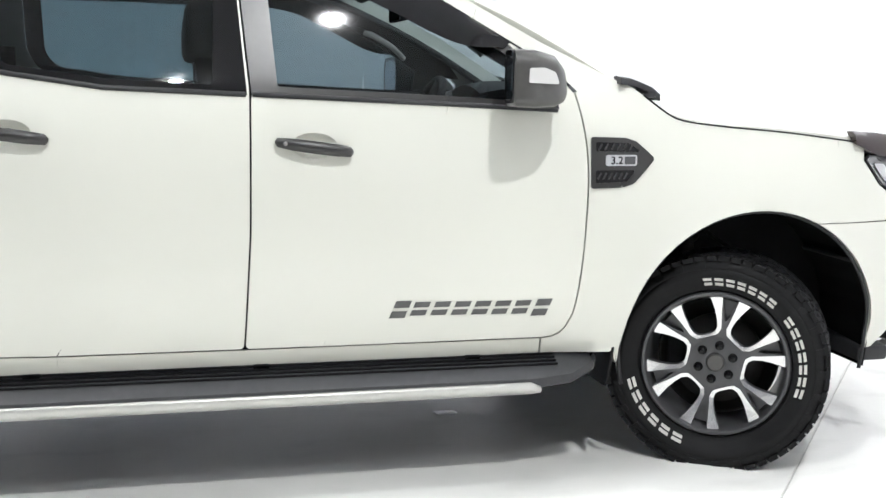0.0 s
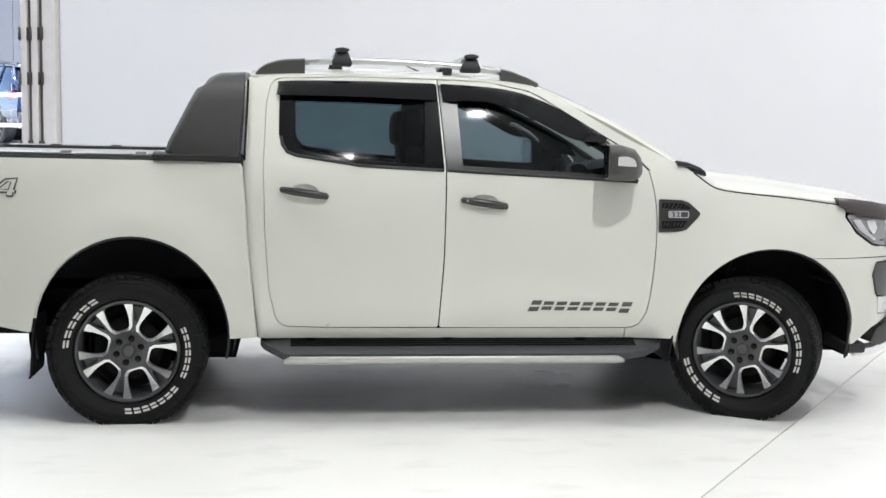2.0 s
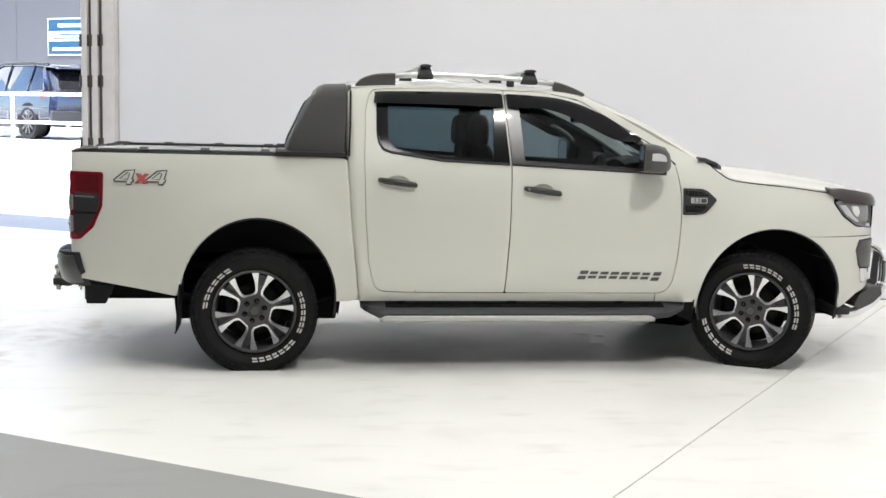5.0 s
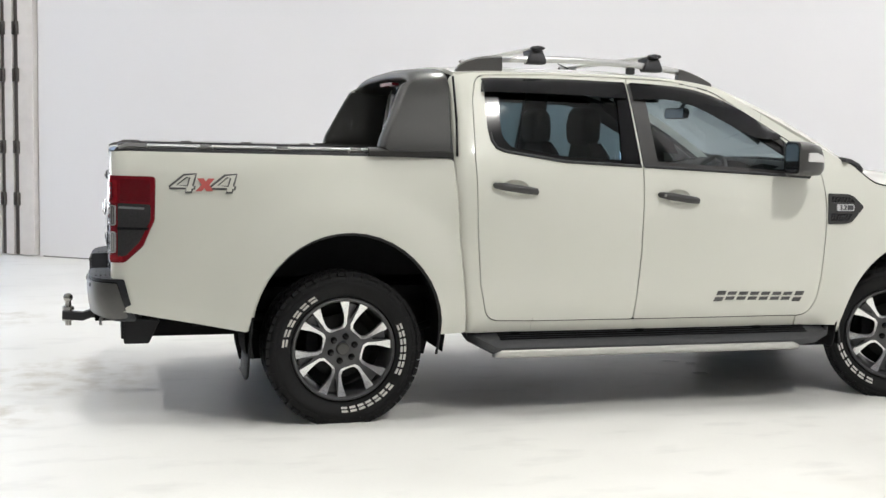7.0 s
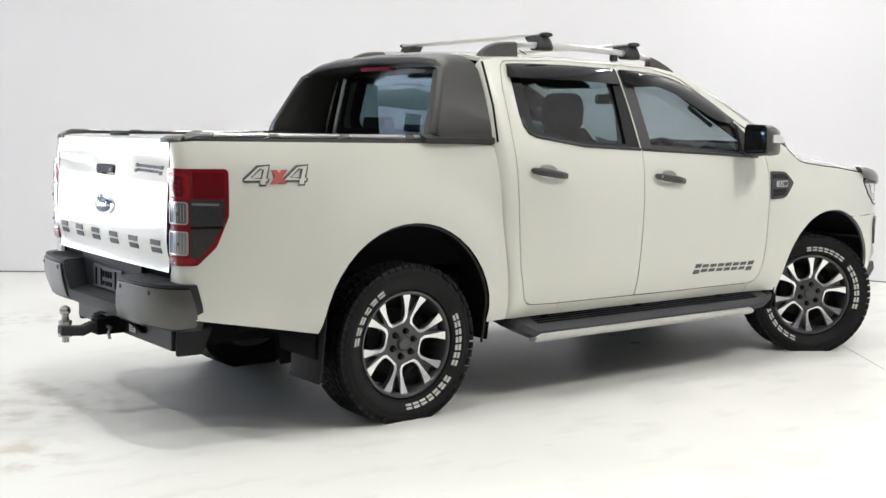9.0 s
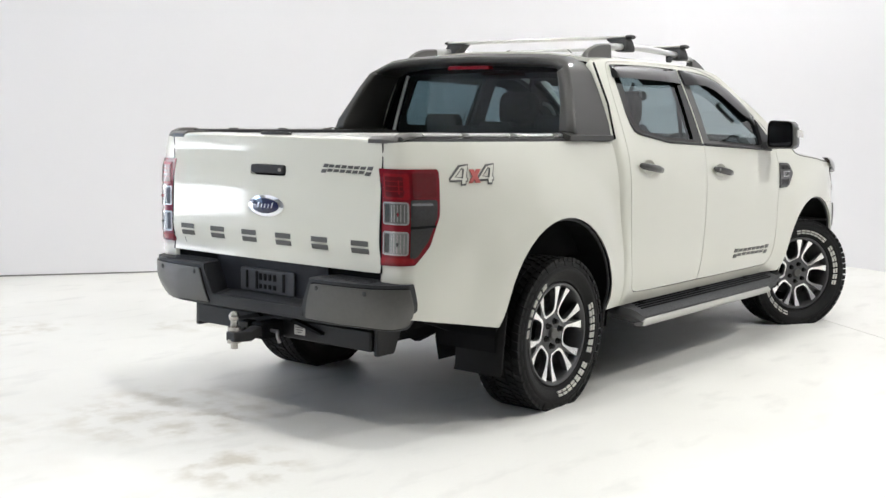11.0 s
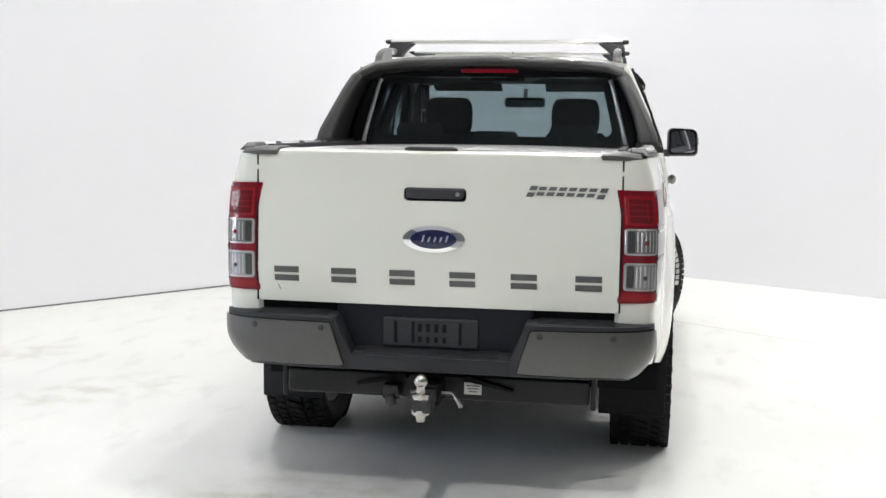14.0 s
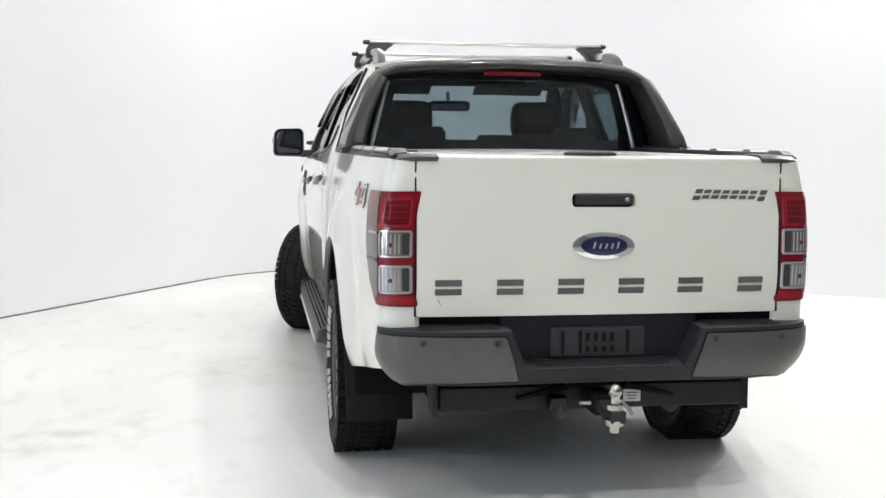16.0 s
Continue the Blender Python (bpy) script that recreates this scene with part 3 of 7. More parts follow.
def bed_side(s):
    a = arch(ARCH_R, 0.478, 0.50, 172, -2)
    outline = [Vector(p) for p in ((-1.196, 1.300), (-1.035, 1.312), (0.30, 1.308))] + rounded([(0.30, 1.308), (0.543, 1.304, 0.03), (0.563, 1.10, 0.2), (0.580, 0.85, 0.3), (0.622, 0.428, 0.012), (0.502, 0.43)])[1:-1]
    outline += a[::-1] + rounded([(-0.462, 0.47), (-0.47, 0.455, 0.01), (-1.03, 0.555, 0.02), (-1.196, 0.60), (-1.196, 1.30)])[1:-1]
    part("bed_side", sheet(outline, [], on_bed(s), (0.6, -s * 0.8, 0), 0.04, 0.02), PAINT, truck)
    wheel_arch_liner(s, ARCH_R)
    # inner wall of the bed, and the rail along its top
    part("bed_inner_wall", box((-0.28, s * 0.70, 1.0), (1.60, 0.03, 0.58)), UNDERSIDE, truck)
    cap = []
    for x in np.linspace(-1.085, 0.55, 28):
        w = half(max(x, -1.035), 1.30) - (0.03 if x < -1.05 else 0.0)
        lift = 0.0 if x > -1.0 else -0.012
        cap.append([(x, s * (w - 0.004), 1.306 + lift), (x, s * (w - 0.008), 1.322 + lift), (x, s * (w - 0.03), 1.330 + lift), (x, s * (w - 0.135), 1.330 + lift), (x, s * (w - 0.14), 1.306 + lift)])
    part("bed_rail_cap", loft(cap), BLACK_TRIM, truck, "black plastic cap along the bed's top", 40)
    rail = [[(x, s * (half(max(x, -1.03), 1.3) - o), z) for o, z in ((0.024, 1.330), (0.020, 1.338), (0.032, 1.347), (0.062, 1.348), (0.070, 1.340), (0.064, 1.330))] for x in np.linspace(-0.93, 0.20, 20)]
    part("bed_rail", loft(rail), SILVER, truck, "bright silver rail along the bed", 50)
    for x in (-0.98, -0.66, -0.30, 0.06, 0.24):
        wd = 0.10 if x > -0.9 else 0.16
        w = half(max(x, -1.0), 1.3)
        sec = [[(x + dx, s * (w - o), z) for o, z in ((0.016, 1.322), (0.014, 1.332 + h), (0.03, 1.346 + h), (0.07, 1.348 + h), (0.080, 1.332 + h), (0.078, 1.322))] for dx, h in ((-wd / 2, -0.014), (-wd / 4, 0.001), (wd / 4, 0.001), (wd / 2, -0.014))]
        part("rail_foot", loft(sec), DARK_GREY, truck, "", 50)


TAIL_X = -1.098
tail_bulge = curve([(0.74, 0.006), (0.80, 0.0), (0.87, 0.0145), (0.95, 0.0125), (1.05, 0.0088), (1.15, 0.004), (1.25, -0.0026), (1.275, -0.0035), (1.29, 0.001), (1.31, 0.0)])


def on_tail(out=0.0):
    def place(y, z):
        return Vector((TAIL_X - tail_bulge(z) - 0.012 * (1 - (y / 0.68) ** 2) - out, y, z))
    return place


def lettering_bars(rows, place, inward, mat, parent, thick=0.004):
    """Plain bars where a maker's mark stands: each row is an outline of four corners."""
    for row in rows:
        part("lettering_bar", sheet([Vector(p) for p in row], [], place, inward, 0.05, thick), mat, parent)


def tailgate():
    g = part("tailgate", sheet(rounded([(-0.678, 0.752, 0.012), (0.678, 0.752, 0.012), (0.678, 1.312, 0.02), (-0.678, 1.312, 0.02)]), [rounded([(-0.117, 1.143, 0.018), (0.117, 1.143, 0.018), (0.117, 1.192, 0.018), (-0.117, 1.192, 0.018)])], on_tail(), (1, 0, 0), 0.04, 0.03), PAINT, truck)
    part("gate_top", loft([[(TAIL_X - 0.004, y, 1.306), (TAIL_X - 0.002, y, 1.318), (TAIL_X + 0.02, y, 1.325), (TAIL_X + 0.13, y, 1.330), (TAIL_X + 0.13, y, 1.31)] for y in np.linspace(-0.60, 0.60, 9)]), PAINT, g, "white top edge of the tailgate", 40)
    for s in (-1, 1):
        part("corner_cap", loft([[(TAIL_X - 0.008, s * y, 1.304), (TAIL_X - 0.006, s * y, 1.320), (TAIL_X + 0.02, s * y, 1.333), (TAIL_X + 0.16, s * y, 1.336), (TAIL_X + 0.16, s * y, 1.31)] for y in (0.605, 0.64, 0.68)] + [[(TAIL_X + 0.015, s * 0.745, 1.300), (TAIL_X + 0.018, s * 0.747, 1.312), (TAIL_X + 0.03, s * 0.742, 1.328), (TAIL_X + 0.16, s * 0.75, 1.334), (TAIL_X + 0.16, s * 0.75, 1.31)]]), DARK_GREY, g, "dark plastic corner cap", 40)
    part("handle_recess", box((TAIL_X + 0.028, 0, 1.167), (0.04, 0.25, 0.07)), GLOSS_BLACK, g, "", None, 0.008)
    part("handle", prism(rounded([(-0.100, 1.152, 0.012), (0.108, 1.152, 0.012), (0.108, 1.190, 0.012), (-0.108, 1.190, 0.012), (-0.112, 1.170, 0.01)]), lambda y, z: (TAIL_X - 0.022, y, z), (0.02, 0, 0)), BLACK_TRIM, g, "black tailgate handle", None, 0.005)
    part("lock", lathe([(0, 0.0), (0.008, 0.0), (0.008, 0.006), (0, 0.006)], pose(TAIL_X - 0.022, -0.086, 1.17, 0, -90, 0), 14), STEEL, g)
    part("latch", loft([[(TAIL_X + 0.065 + 0.028 * k * math.cos(a), 0.03 + 0.10 * k * math.sin(a), z) for a in np.linspace(0, 2 * math.pi, 25)[:-1]] for k, z in ((1.0, 1.325), (1.0, 1.336), (0.85, 1.341))]), BLACK_TRIM, truck, "oval black cover latch", 40)
    # oval badge
    def oval(a, b, n=40):
        return [Vector((a * math.cos(2 * math.pi * i / n), 1.004 + b * math.sin(2 * math.pi * i / n))) for i in range(n)]
    def dome(out):
        def place(y, z):
            r = min(1.0, (y / 0.116) ** 2 + ((z - 1.004) / 0.049) ** 2)
            return on_tail(out + 0.010 * (1 - r))(y, z)
        return place
    badge = part("badge", sheet(oval(0.116, 0.049), [], dome(0.006), (1, 0, 0), 0.03, 0.014), CHROME, g, "oval chrome badge with a blue field", None, 0.004)
    part("badge_field", sheet(oval(0.086, 0.035), [], dome(0.0085), (1, 0, 0), 0.015, 0.006), BADGE_BLUE, badge)
    for k in range(5):
        y = 0.044 - 0.022 * k
        part("badge_mark", sheet([Vector((y, 0.995)), Vector((y - 0.007, 0.995)), Vector((y - 0.013, 1.013 + (0.006 if k in (0, 4) else 0))), Vector((y - 0.006, 1.013 + (0.006 if k in (0, 4) else 0)))], [], dome(0.0095), (1, 0, 0), 0.03, 0.002), SILVER, badge)
    part("camera_eye", lathe([(0, 0), (0.010, 0), (0.008, 0.008), (0, 0.01)], pose(TAIL_X - 0.018, 0, 0.962, 0, -90, 0), 12), GLOSS_BLACK, g)
    # six wide pairs of plain bars where the maker's lettering stands
    for y in (0.565, 0.342, 0.118, -0.108, -0.335, -0.570):
        lettering_bars([[(y - 0.048, h0), (y + 0.048, h0), (y + 0.048, h1), (y - 0.048, h1)] for h0, h1 in ((0.829, 0.852), (0.862, 0.885))], on_tail(0.003), (1, 0, 0), DECAL_GREY, g)
    # slanted plain bars of the model script
    for i in range(8):
        y, z, h, w = -0.335 - i * 0.0362, 1.174 - i * 0.0006, 0.032, 0.027
        if i in (0, 7):
            h, z = 0.040, z - 0.006
        lettering_bars([[(y - a * h * 0.45, z + a * h), (y - w - a * h * 0.45, z + a * h), (y - w - b * h * 0.45, z + b * h), (y - b * h * 0.45, z + b * h)] for a, b in ((0.0, 0.4), (0.6, 1.0))], on_tail(0.003), (1, 0, 0), DECAL_GREY, g)
    part("scratch", prism([(0.60, 0.815), (0.603, 0.815), (0.592, 0.792), (0.59, 0.792)], lambda y, z: on_tail(0.0016)(y, z), (0.001, 0, 0)), DECAL_GREY, g)
    part("gate_gap", box((TAIL_X + 0.06, 0, 0.97), (0.04, 1.46, 0.60)), UNDERSIDE, truck)
    for s in (-1, 1):
        seam = [Vector((s * 0.6795, 0.752)), Vector((s * 0.6855, 0.752)), Vector((s * 0.6855, 1.303)), Vector((s * 0.6795, 1.303))]
        part("gate_seam", sheet(seam, [], on_tail(0.0015), (1, 0, 0), 0.05, 0.02), UNDERSIDE, truck)
    part("gate_underside", box((-1.025, 0, 0.66), (0.10, 1.34, 0.20)), UNDERSIDE, truck)


AMBER_GREY = material("grey_lens", (0.16, 0.155, 0.15), 0.12, 0.5, 0.8, 200.0, 0.4)
PILLAR_GREY = material("pillar_graphite", (0.034, 0.033, 0.032), 0.30, 0.2, 0.4, 60.0, 0.1)
LENS_EDGE = material("lens_edge", (0.52, 0.48, 0.48), 0.2, 0.6, 0.3, 60.0, 0.1)
SPORT_GREY = material("sports_bar_grey", (0.020, 0.0195, 0.0175), 0.44, 0.0, 0.45, 60.0, 0.12, spec=0.35)


def tail_light(s):
    def pane(name, corners, out, mat, label="", thick=0.004, step=0.03, holes=(), parent=None):
        return part(name, sheet(rounded(corners), list(holes), on_bed(s, out), (0.6, -s * 0.8, 0), step, thick), mat, parent or lamp, label)
    lamp = pane("tail_light", [(-0.898, 1.196, 0.02), (-1.199, 1.199, 0.006), (-1.199, 0.788, 0.006), (-1.035, 0.792, 0.03), (-0.955, 0.868, 0.06), (-0.902, 0.995, 0.06)], 0.007, RED_LENS, "red tail light with clear and smoked lenses", 0.02, parent=truck)
    pane("side_lens", [(-0.918, 1.066, 0.012), (-1.062, 1.070, 0.006), (-1.062, 0.820, 0.006), (-1.03, 0.824, 0.03), (-0.968, 0.890, 0.05), (-0.919, 0.99, 0.03)], 0.0095, SMOKE_LENS, "smoked side lens")
    pane("side_red_lens", [(-0.920, 1.180, 0.012), (-1.052, 1.182, 0.006), (-1.052, 1.080, 0.006), (-0.920, 1.076, 0.012)], 0.009, DEEP_RED, "deep red side lens")
    pane("upper_lens", [(-1.064, 1.178, 0.012), (-1.180, 1.180, 0.012), (-1.180, 1.072, 0.012), (-1.064, 1.070, 0.012)], 0.009, BRIGHT_RED, "bright ribbed red brake lens")
    pane("brake_core", [(-1.088, 1.166, 0.008), (-1.168, 1.168, 0.008), (-1.168, 1.082, 0.008), (-1.088, 1.080, 0.008)], 0.0112, DEEP_RED, "deep red brake core", 0.003)
    for i in range(3):
        z = 1.104 + i * 0.021
        pane("core_rib", [(-1.090, z, 0.001), (-1.166, z + 0.001, 0.001), (-1.166, z + 0.004, 0.001), (-1.090, z + 0.003, 0.001)], 0.0124, BRIGHT_RED, "", 0.002)
    pane("lower_red_lens", [(-1.050, 0.826, 0.006), (-1.190, 0.826, 0.006), (-1.190, 0.798, 0.006), (-1.040, 0.800, 0.01)], 0.009, BRIGHT_RED)
    pane("lens_divider", [(-0.925, 0.958, 0.003), (-1.064, 0.958, 0.003), (-1.064, 0.947, 0.003), (-0.93, 0.947, 0.003)], 0.0115, GLOSS_BLACK, "", 0.003)
    pane("lens_glint", [(-0.945, 1.052, 0.003), (-1.058, 1.056, 0.003), (-1.058, 1.046, 0.003), (-0.945, 1.042, 0.003)], 0.0112, CLEAR_LENS, "", 0.003)
    for z0, z1, name in ((0.965, 1.061, "indicator_lens"), (0.836, 0.937, "reversing_lens")):
        o = [(-1.070, z0, 0.014), (-1.184, z0, 0.014), (-1.184, z1, 0.014), (-1.070, z1, 0.014)]
        c = inset(rounded(o), 0.0065)
        pane("lens_frame", o, 0.012, LENS_EDGE, "silvery lens frame", 0.005, 0.02, [c])
        clear = name == "reversing_lens"
        lens = part(name, sheet(c, [], on_bed(s, 0.0092), (0.6, -s * 0.8, 0), 0.02, 0.003), CLEAR_LENS if clear else AMBER_GREY, lamp, "clear lens" if clear else "grey indicator lens")
        # the darker inner third, the fine upright ribs and the lamp behind
        pane("lens_shade", [(-1.150, z0 + 0.010, 0.004), (-1.175, z0 + 0.010, 0.004), (-1.175, z1 - 0.010, 0.004), (-1.150, z1 - 0.010, 0.004)], 0.0100, SMOKE_LENS, "", 0.002, 0.02, parent=lens)
        for i in range(5):
            u = -1.085 - i * 0.013
            pane("lens_rib", [(u, z0 + 0.012), (u - 0.0035, z0 + 0.012), (u - 0.0035, z1 - 0.012), (u, z1 - 0.012)], 0.0104, LENS_EDGE, "", 0.002, 0.03, parent=lens)
        pos = on_bed(s, 0.0108)(-1.113, (z0 + z1) / 2 - 0.004)
        part("bulb", lathe([(0, 0.002), (0.006, 0.0015), (0.008, 0.0), (0.008, -0.003)], pose(pos.x, pos.y, pos.z, 0, -90, s * 22), 14), SMOKE_LENS if clear else RED_LENS, lens)


def decal_4x4(s):
    """The four-by-four mark on the bed's side, slanted."""
    d = 0.004
    x0, z0 = (-0.835, 1.125)
    four = [(0.0, 0.030), (0.068, 0.086), (0.130, 0.090), (0.115, 0.030), (0.124, 0.030), (0.119, 0.012), (0.110, 0.012), (0.106, -0.004), (0.074, -0.004), (0.078, 0.013), (0.004, 0.013)]
    core = [(0.040, 0.033), (0.083, 0.033), (0.093, 0.068), (0.084, 0.068)]
    for k, dx in ((0, 0.0), (1, 0.188)):
        def tr(p):
            x = p[0] + dx
            return (x0 + x, z0 + p[1]) if s < 0 else (x0 + 0.316 - x, z0 + p[1])
        outl = [Vector(tr(p)) for p in four]
        big = sheet(outl, [[Vector(tr(p)) for p in core]], on_side(s, d), (0, -s, 0), 0.03, 0.003)
        part("decal_figure", big, DECAL_GREY, truck, "dark grey outlined figure four")
        inner = [Vector(p) for p in inset(outl, 0.0095)]
        part("decal_figure_fill", sheet(inner, [[Vector(p) for p in inset([Vector(tr(q)) for q in core], -0.007)]], on_side(s, d + 0.0012), (0, -s, 0), 0.03, 0.0018), PAINT, truck)
    cross = [(0.122, 0.006), (0.150, 0.006), (0.163, 0.020), (0.172, 0.006), (0.205, 0.006), (0.185, 0.036), (0.212, 0.066), (0.182, 0.066), (0.170, 0.052), (0.160, 0.066), (0.130, 0.066), (0.150, 0.036)]
    part("decal_cross", sheet([Vector((x0 + (p[0] if s < 0 else 0.316 - p[0]), z0 + p[1])) for p in cross], [], on_side(s, d + 0.003), (0, -s, 0), 0.03, 0.003), DECAL_RED, truck, "red letter x between the figures")


def cab_side(s):
    outline = rounded([(0.535, 0.424), (0.535, 1.30), (0.535, 1.69, 0.02), (0.59, 1.738, 0.03), (1.0, 1.758, 0.3), (1.55, 1.760, 0.4), (1.88, 1.745, 0.3), (2.08, 1.712, 0.3), (2.32, 1.577, 0.3), (2.53, 1.458, 0.3), (2.86, 1.300, 0.02), (2.640, 1.300, 0.01),
        (2.545, 1.390, 0.1), (2.304, 1.533, 0.3), (2.034, 1.695, 0.3), (1.80, 1.740, 0.3), (1.55, 1.7475, 0.3), (1.10, 1.750, 0.2), (0.695, 1.733, 0.07), (0.667, 1.60, 0.1), (0.657, 1.31, 0.3), (0.667, 0.95, 0.3), (0.687, 0.68, 0.2), (0.731, 0.485, 0.09), (0.98, 0.479, 0.2), (1.55, 0.4765, 0.2), (2.53, 0.4765), (2.53, 0.422)])
    part("cab_side", sheet(outline, [], on_cab(s), (0.45, -s * 0.89, 0), 0.035, 0.016), PAINT, truck)
    part("sill_shadow_panel", sheet([Vector(p) for p in ((0.60, 0.43), (2.66, 0.43), (2.66, 1.28), (0.60, 1.28))], [], on_side(s, -0.03), (0, -s, 0), 0.12, 0.008), UNDERSIDE, truck)
    # black sheet set behind the cab-to-bed gap, standing in for its shade
    part("corner_gap_shade", sheet([Vector(p) for p in ((0.53, 0.44), (0.72, 0.44), (0.70, 1.296), (0.53, 1.296))], [], on_side(s, -0.042), (0, -s, 0), 0.06, 0.01), UNDERSIDE, truck)
    part("door_frame_post", sheet([Vector(p) for p in ((1.49, 1.28), (1.62, 1.28), (1.59, 1.745), (1.47, 1.745))], [], on_side(s, -0.032), (0, -s, 0), 0.08, 0.02), CABIN, truck)
    part("door_frame_top", sheet([Vector(p) for p in ((0.62, 1.715), (1.9, 1.715), (1.9, 1.75), (0.62, 1.75))], [], on_side(s, -0.03), (0, -s, 0), 0.08, 0.01), CABIN, truck)


def door(s, rear):
    outline, dlo, glass = (REAR_DOOR, REAR_DLO, REAR_GLASS_OUT) if rear else (FRONT_DOOR, FRONT_DLO, FRONT_GLASS_OUT)
    hx = 0.862 if rear else 1.768
    hz = 1.163 if rear else 1.124
    cup = [Vector((hx + 0.072 * math.cos(a), hz + 0.003 + 0.040 * math.sin(a))) for a in np.linspace(0, 2 * math.pi, 29)[:-1]]
    d = part("door", sheet(outline, [dlo, cup], on_side(s), (0, -s, 0), 0.035, 0.022), PAINT, truck)
    part("window_surround", sheet(inset(dlo, 0.002), [glass], on_side(s, -0.004), (0, -s, 0), 0.03, 0.02), GLOSS_BLACK if rear else PILLAR_GREY, d, "black window surround")
    gl = part("window_glass", sheet(inset(glass, -0.008), [], on_side(s, -0.016), (0, -s, 0), 0.06, 0.0), REAR_GLASS if rear else SIDE_GLASS, d, "tinted window glass")
    gl.visible_shadow = False
    if rear:
        path = [(0.745, 1.44), (0.752, 1.40), (0.775, 1.364), (0.82, 1.347), (1.14, 1.301), (1.562, 1.284)]
    else:
        path = [(1.582, 1.284), (2.2, 1.259), (2.566, 1.241)]
    part("belt_trim", tube([(x, s * (half(x, z) + 0.002), z) for x, z in path], 0.008, 8), BLACK_TRIM, d)
    inner = rounded([(outline[0].x, 0.5), (0.70 if rear else 1.56, 0.5, 0.05), (1.53 if rear else 2.58, 0.5, 0.05), (1.555 if rear else 2.60, 1.275, 0.01), (0.70 if rear else 1.60, 1.335 if rear else 1.29, 0.01)][1:])
    part("inner_trim", sheet(inner, [], on_side(s, -0.06), (0, -s, 0), 0.12, 0.03), CABIN, d)
    # handle with its scooped cup
    def scoop(x, z):
        r = min(1.0, math.hypot((x - hx) / 0.072, (z - hz - 0.003) / 0.040))
        return Vector((x, s * (half(x, z) - 0.034 * (1 - r * r) ** 0.7), z))
    part("handle_cup", sheet(cup, [], scoop, (0, -s, 0), 0.014, 0.004), PAINT, d)
    sec = []
    for dx, k, o in ((-0.122, 0.2, 0.012), (-0.114, 0.75, 0.024), (-0.06, 1.0, 0.036), (0.0, 1.0, 0.040), (0.06, 1.0, 0.038), (0.112, 0.85, 0.030), (0.122, 0.3, 0.014)):
        x = hx + dx
        zc = hz - dx * 0.13
        y = half(x, zc)
        sec.append([(x, s * (y + o - 0.024 * k * 0.5), zc - 0.020 * k), (x, s * (y + o), zc - 0.013 * k), (x, s * (y + o + 0.002), zc + 0.008 * k), (x, s * (y + o - 0.012 * k), zc + 0.019 * k), (x, s * (y + o - 0.024 * k), zc + 0.010 * k)])
    part("door_handle", loft(sec), VENT_GREY, d, "graphite pull handle", 60)
    if not rear and s < 0:
        part("key_lock", lathe([(0, 0), (0.007, 0), (0.007, 0.004), (0, 0.004)], pose(hx - 0.092, s * (half(hx, hz) + 0.036), hz + 0.012, 90, 0, 0), 12), STEEL, d)
    # smoked weather shield over the window's top
    if rear:
        top, low = [(0.722, 1.672), (0.73, 1.70), (0.765, 1.719), (1.15, 1.727), (1.525, 1.723)], [(0.718, 1.645), (0.745, 1.645), (0.79, 1.646), (1.15, 1.645), (1.530, 1.637)]
    else:
        top, low = [(1.556, 1.722), (1.72, 1.717), (1.90, 1.700), (2.07, 1.652), (2.26, 1.556), (2.42, 1.458)], [(1.566, 1.632), (1.76, 1.636), (1.90, 1.606), (2.03, 1.548), (2.235, 1.452), (2.40, 1.440)]
    fa, fb = bend([(*p, 0) for p in top], 5), bend([(*p, 0) for p in low], 5)
    sec = []
    for i, (a, b) in enumerate(zip(fa, fb)):
        k = i / (len(fa) - 1)
        e = min(1.0, 8 * k, 8 * (1 - k))
        row = []
        for j, o in ((0.0, 0.004), (0.25, 0.016), (0.6, 0.026), (1.0, 0.030)):
            p = a.lerp(b, j)
            row.append(Vector((p.x, s * (half(p.x, p.y) + 0.004 + o * e), p.y)))
        back = [Vector((v.x, v.y - s * 0.004, v.z)) for v in reversed(row)]
        sec.append(row + back)
    part("weather_shield", loft(sec), GLOSS_BLACK, d, "dark smoked weather shield", 50)
    if not rear:
        for i in range(8):
            x, z, w, h = 2.008 + i * 0.0685, 0.577 - i * 0.0012, 0.051, 0.045
            if i in (0, 7):
                z, h = z - 0.008, 0.057
            k = h * 0.42
            rows = [[(x + k * a, z + h * a), (x + w + k * a, z + h * a), (x + w + k * b, z + h * b), (x + k * b, z + h * b)] for a, b in ((0.0, 0.4), (0.6, 1.0))]
            lettering_bars([row if s < 0 else [(4.57 - u, v) for u, v in row] for row in rows], on_side(s, 0.003), (0, -s, 0), DECAL_GREY, d, 0.003)
    return d


VENT_GREY = material("vent_graphite", (0.030, 0.029, 0.028), 0.34, 0.2, 0.3, 60.0, 0.12)


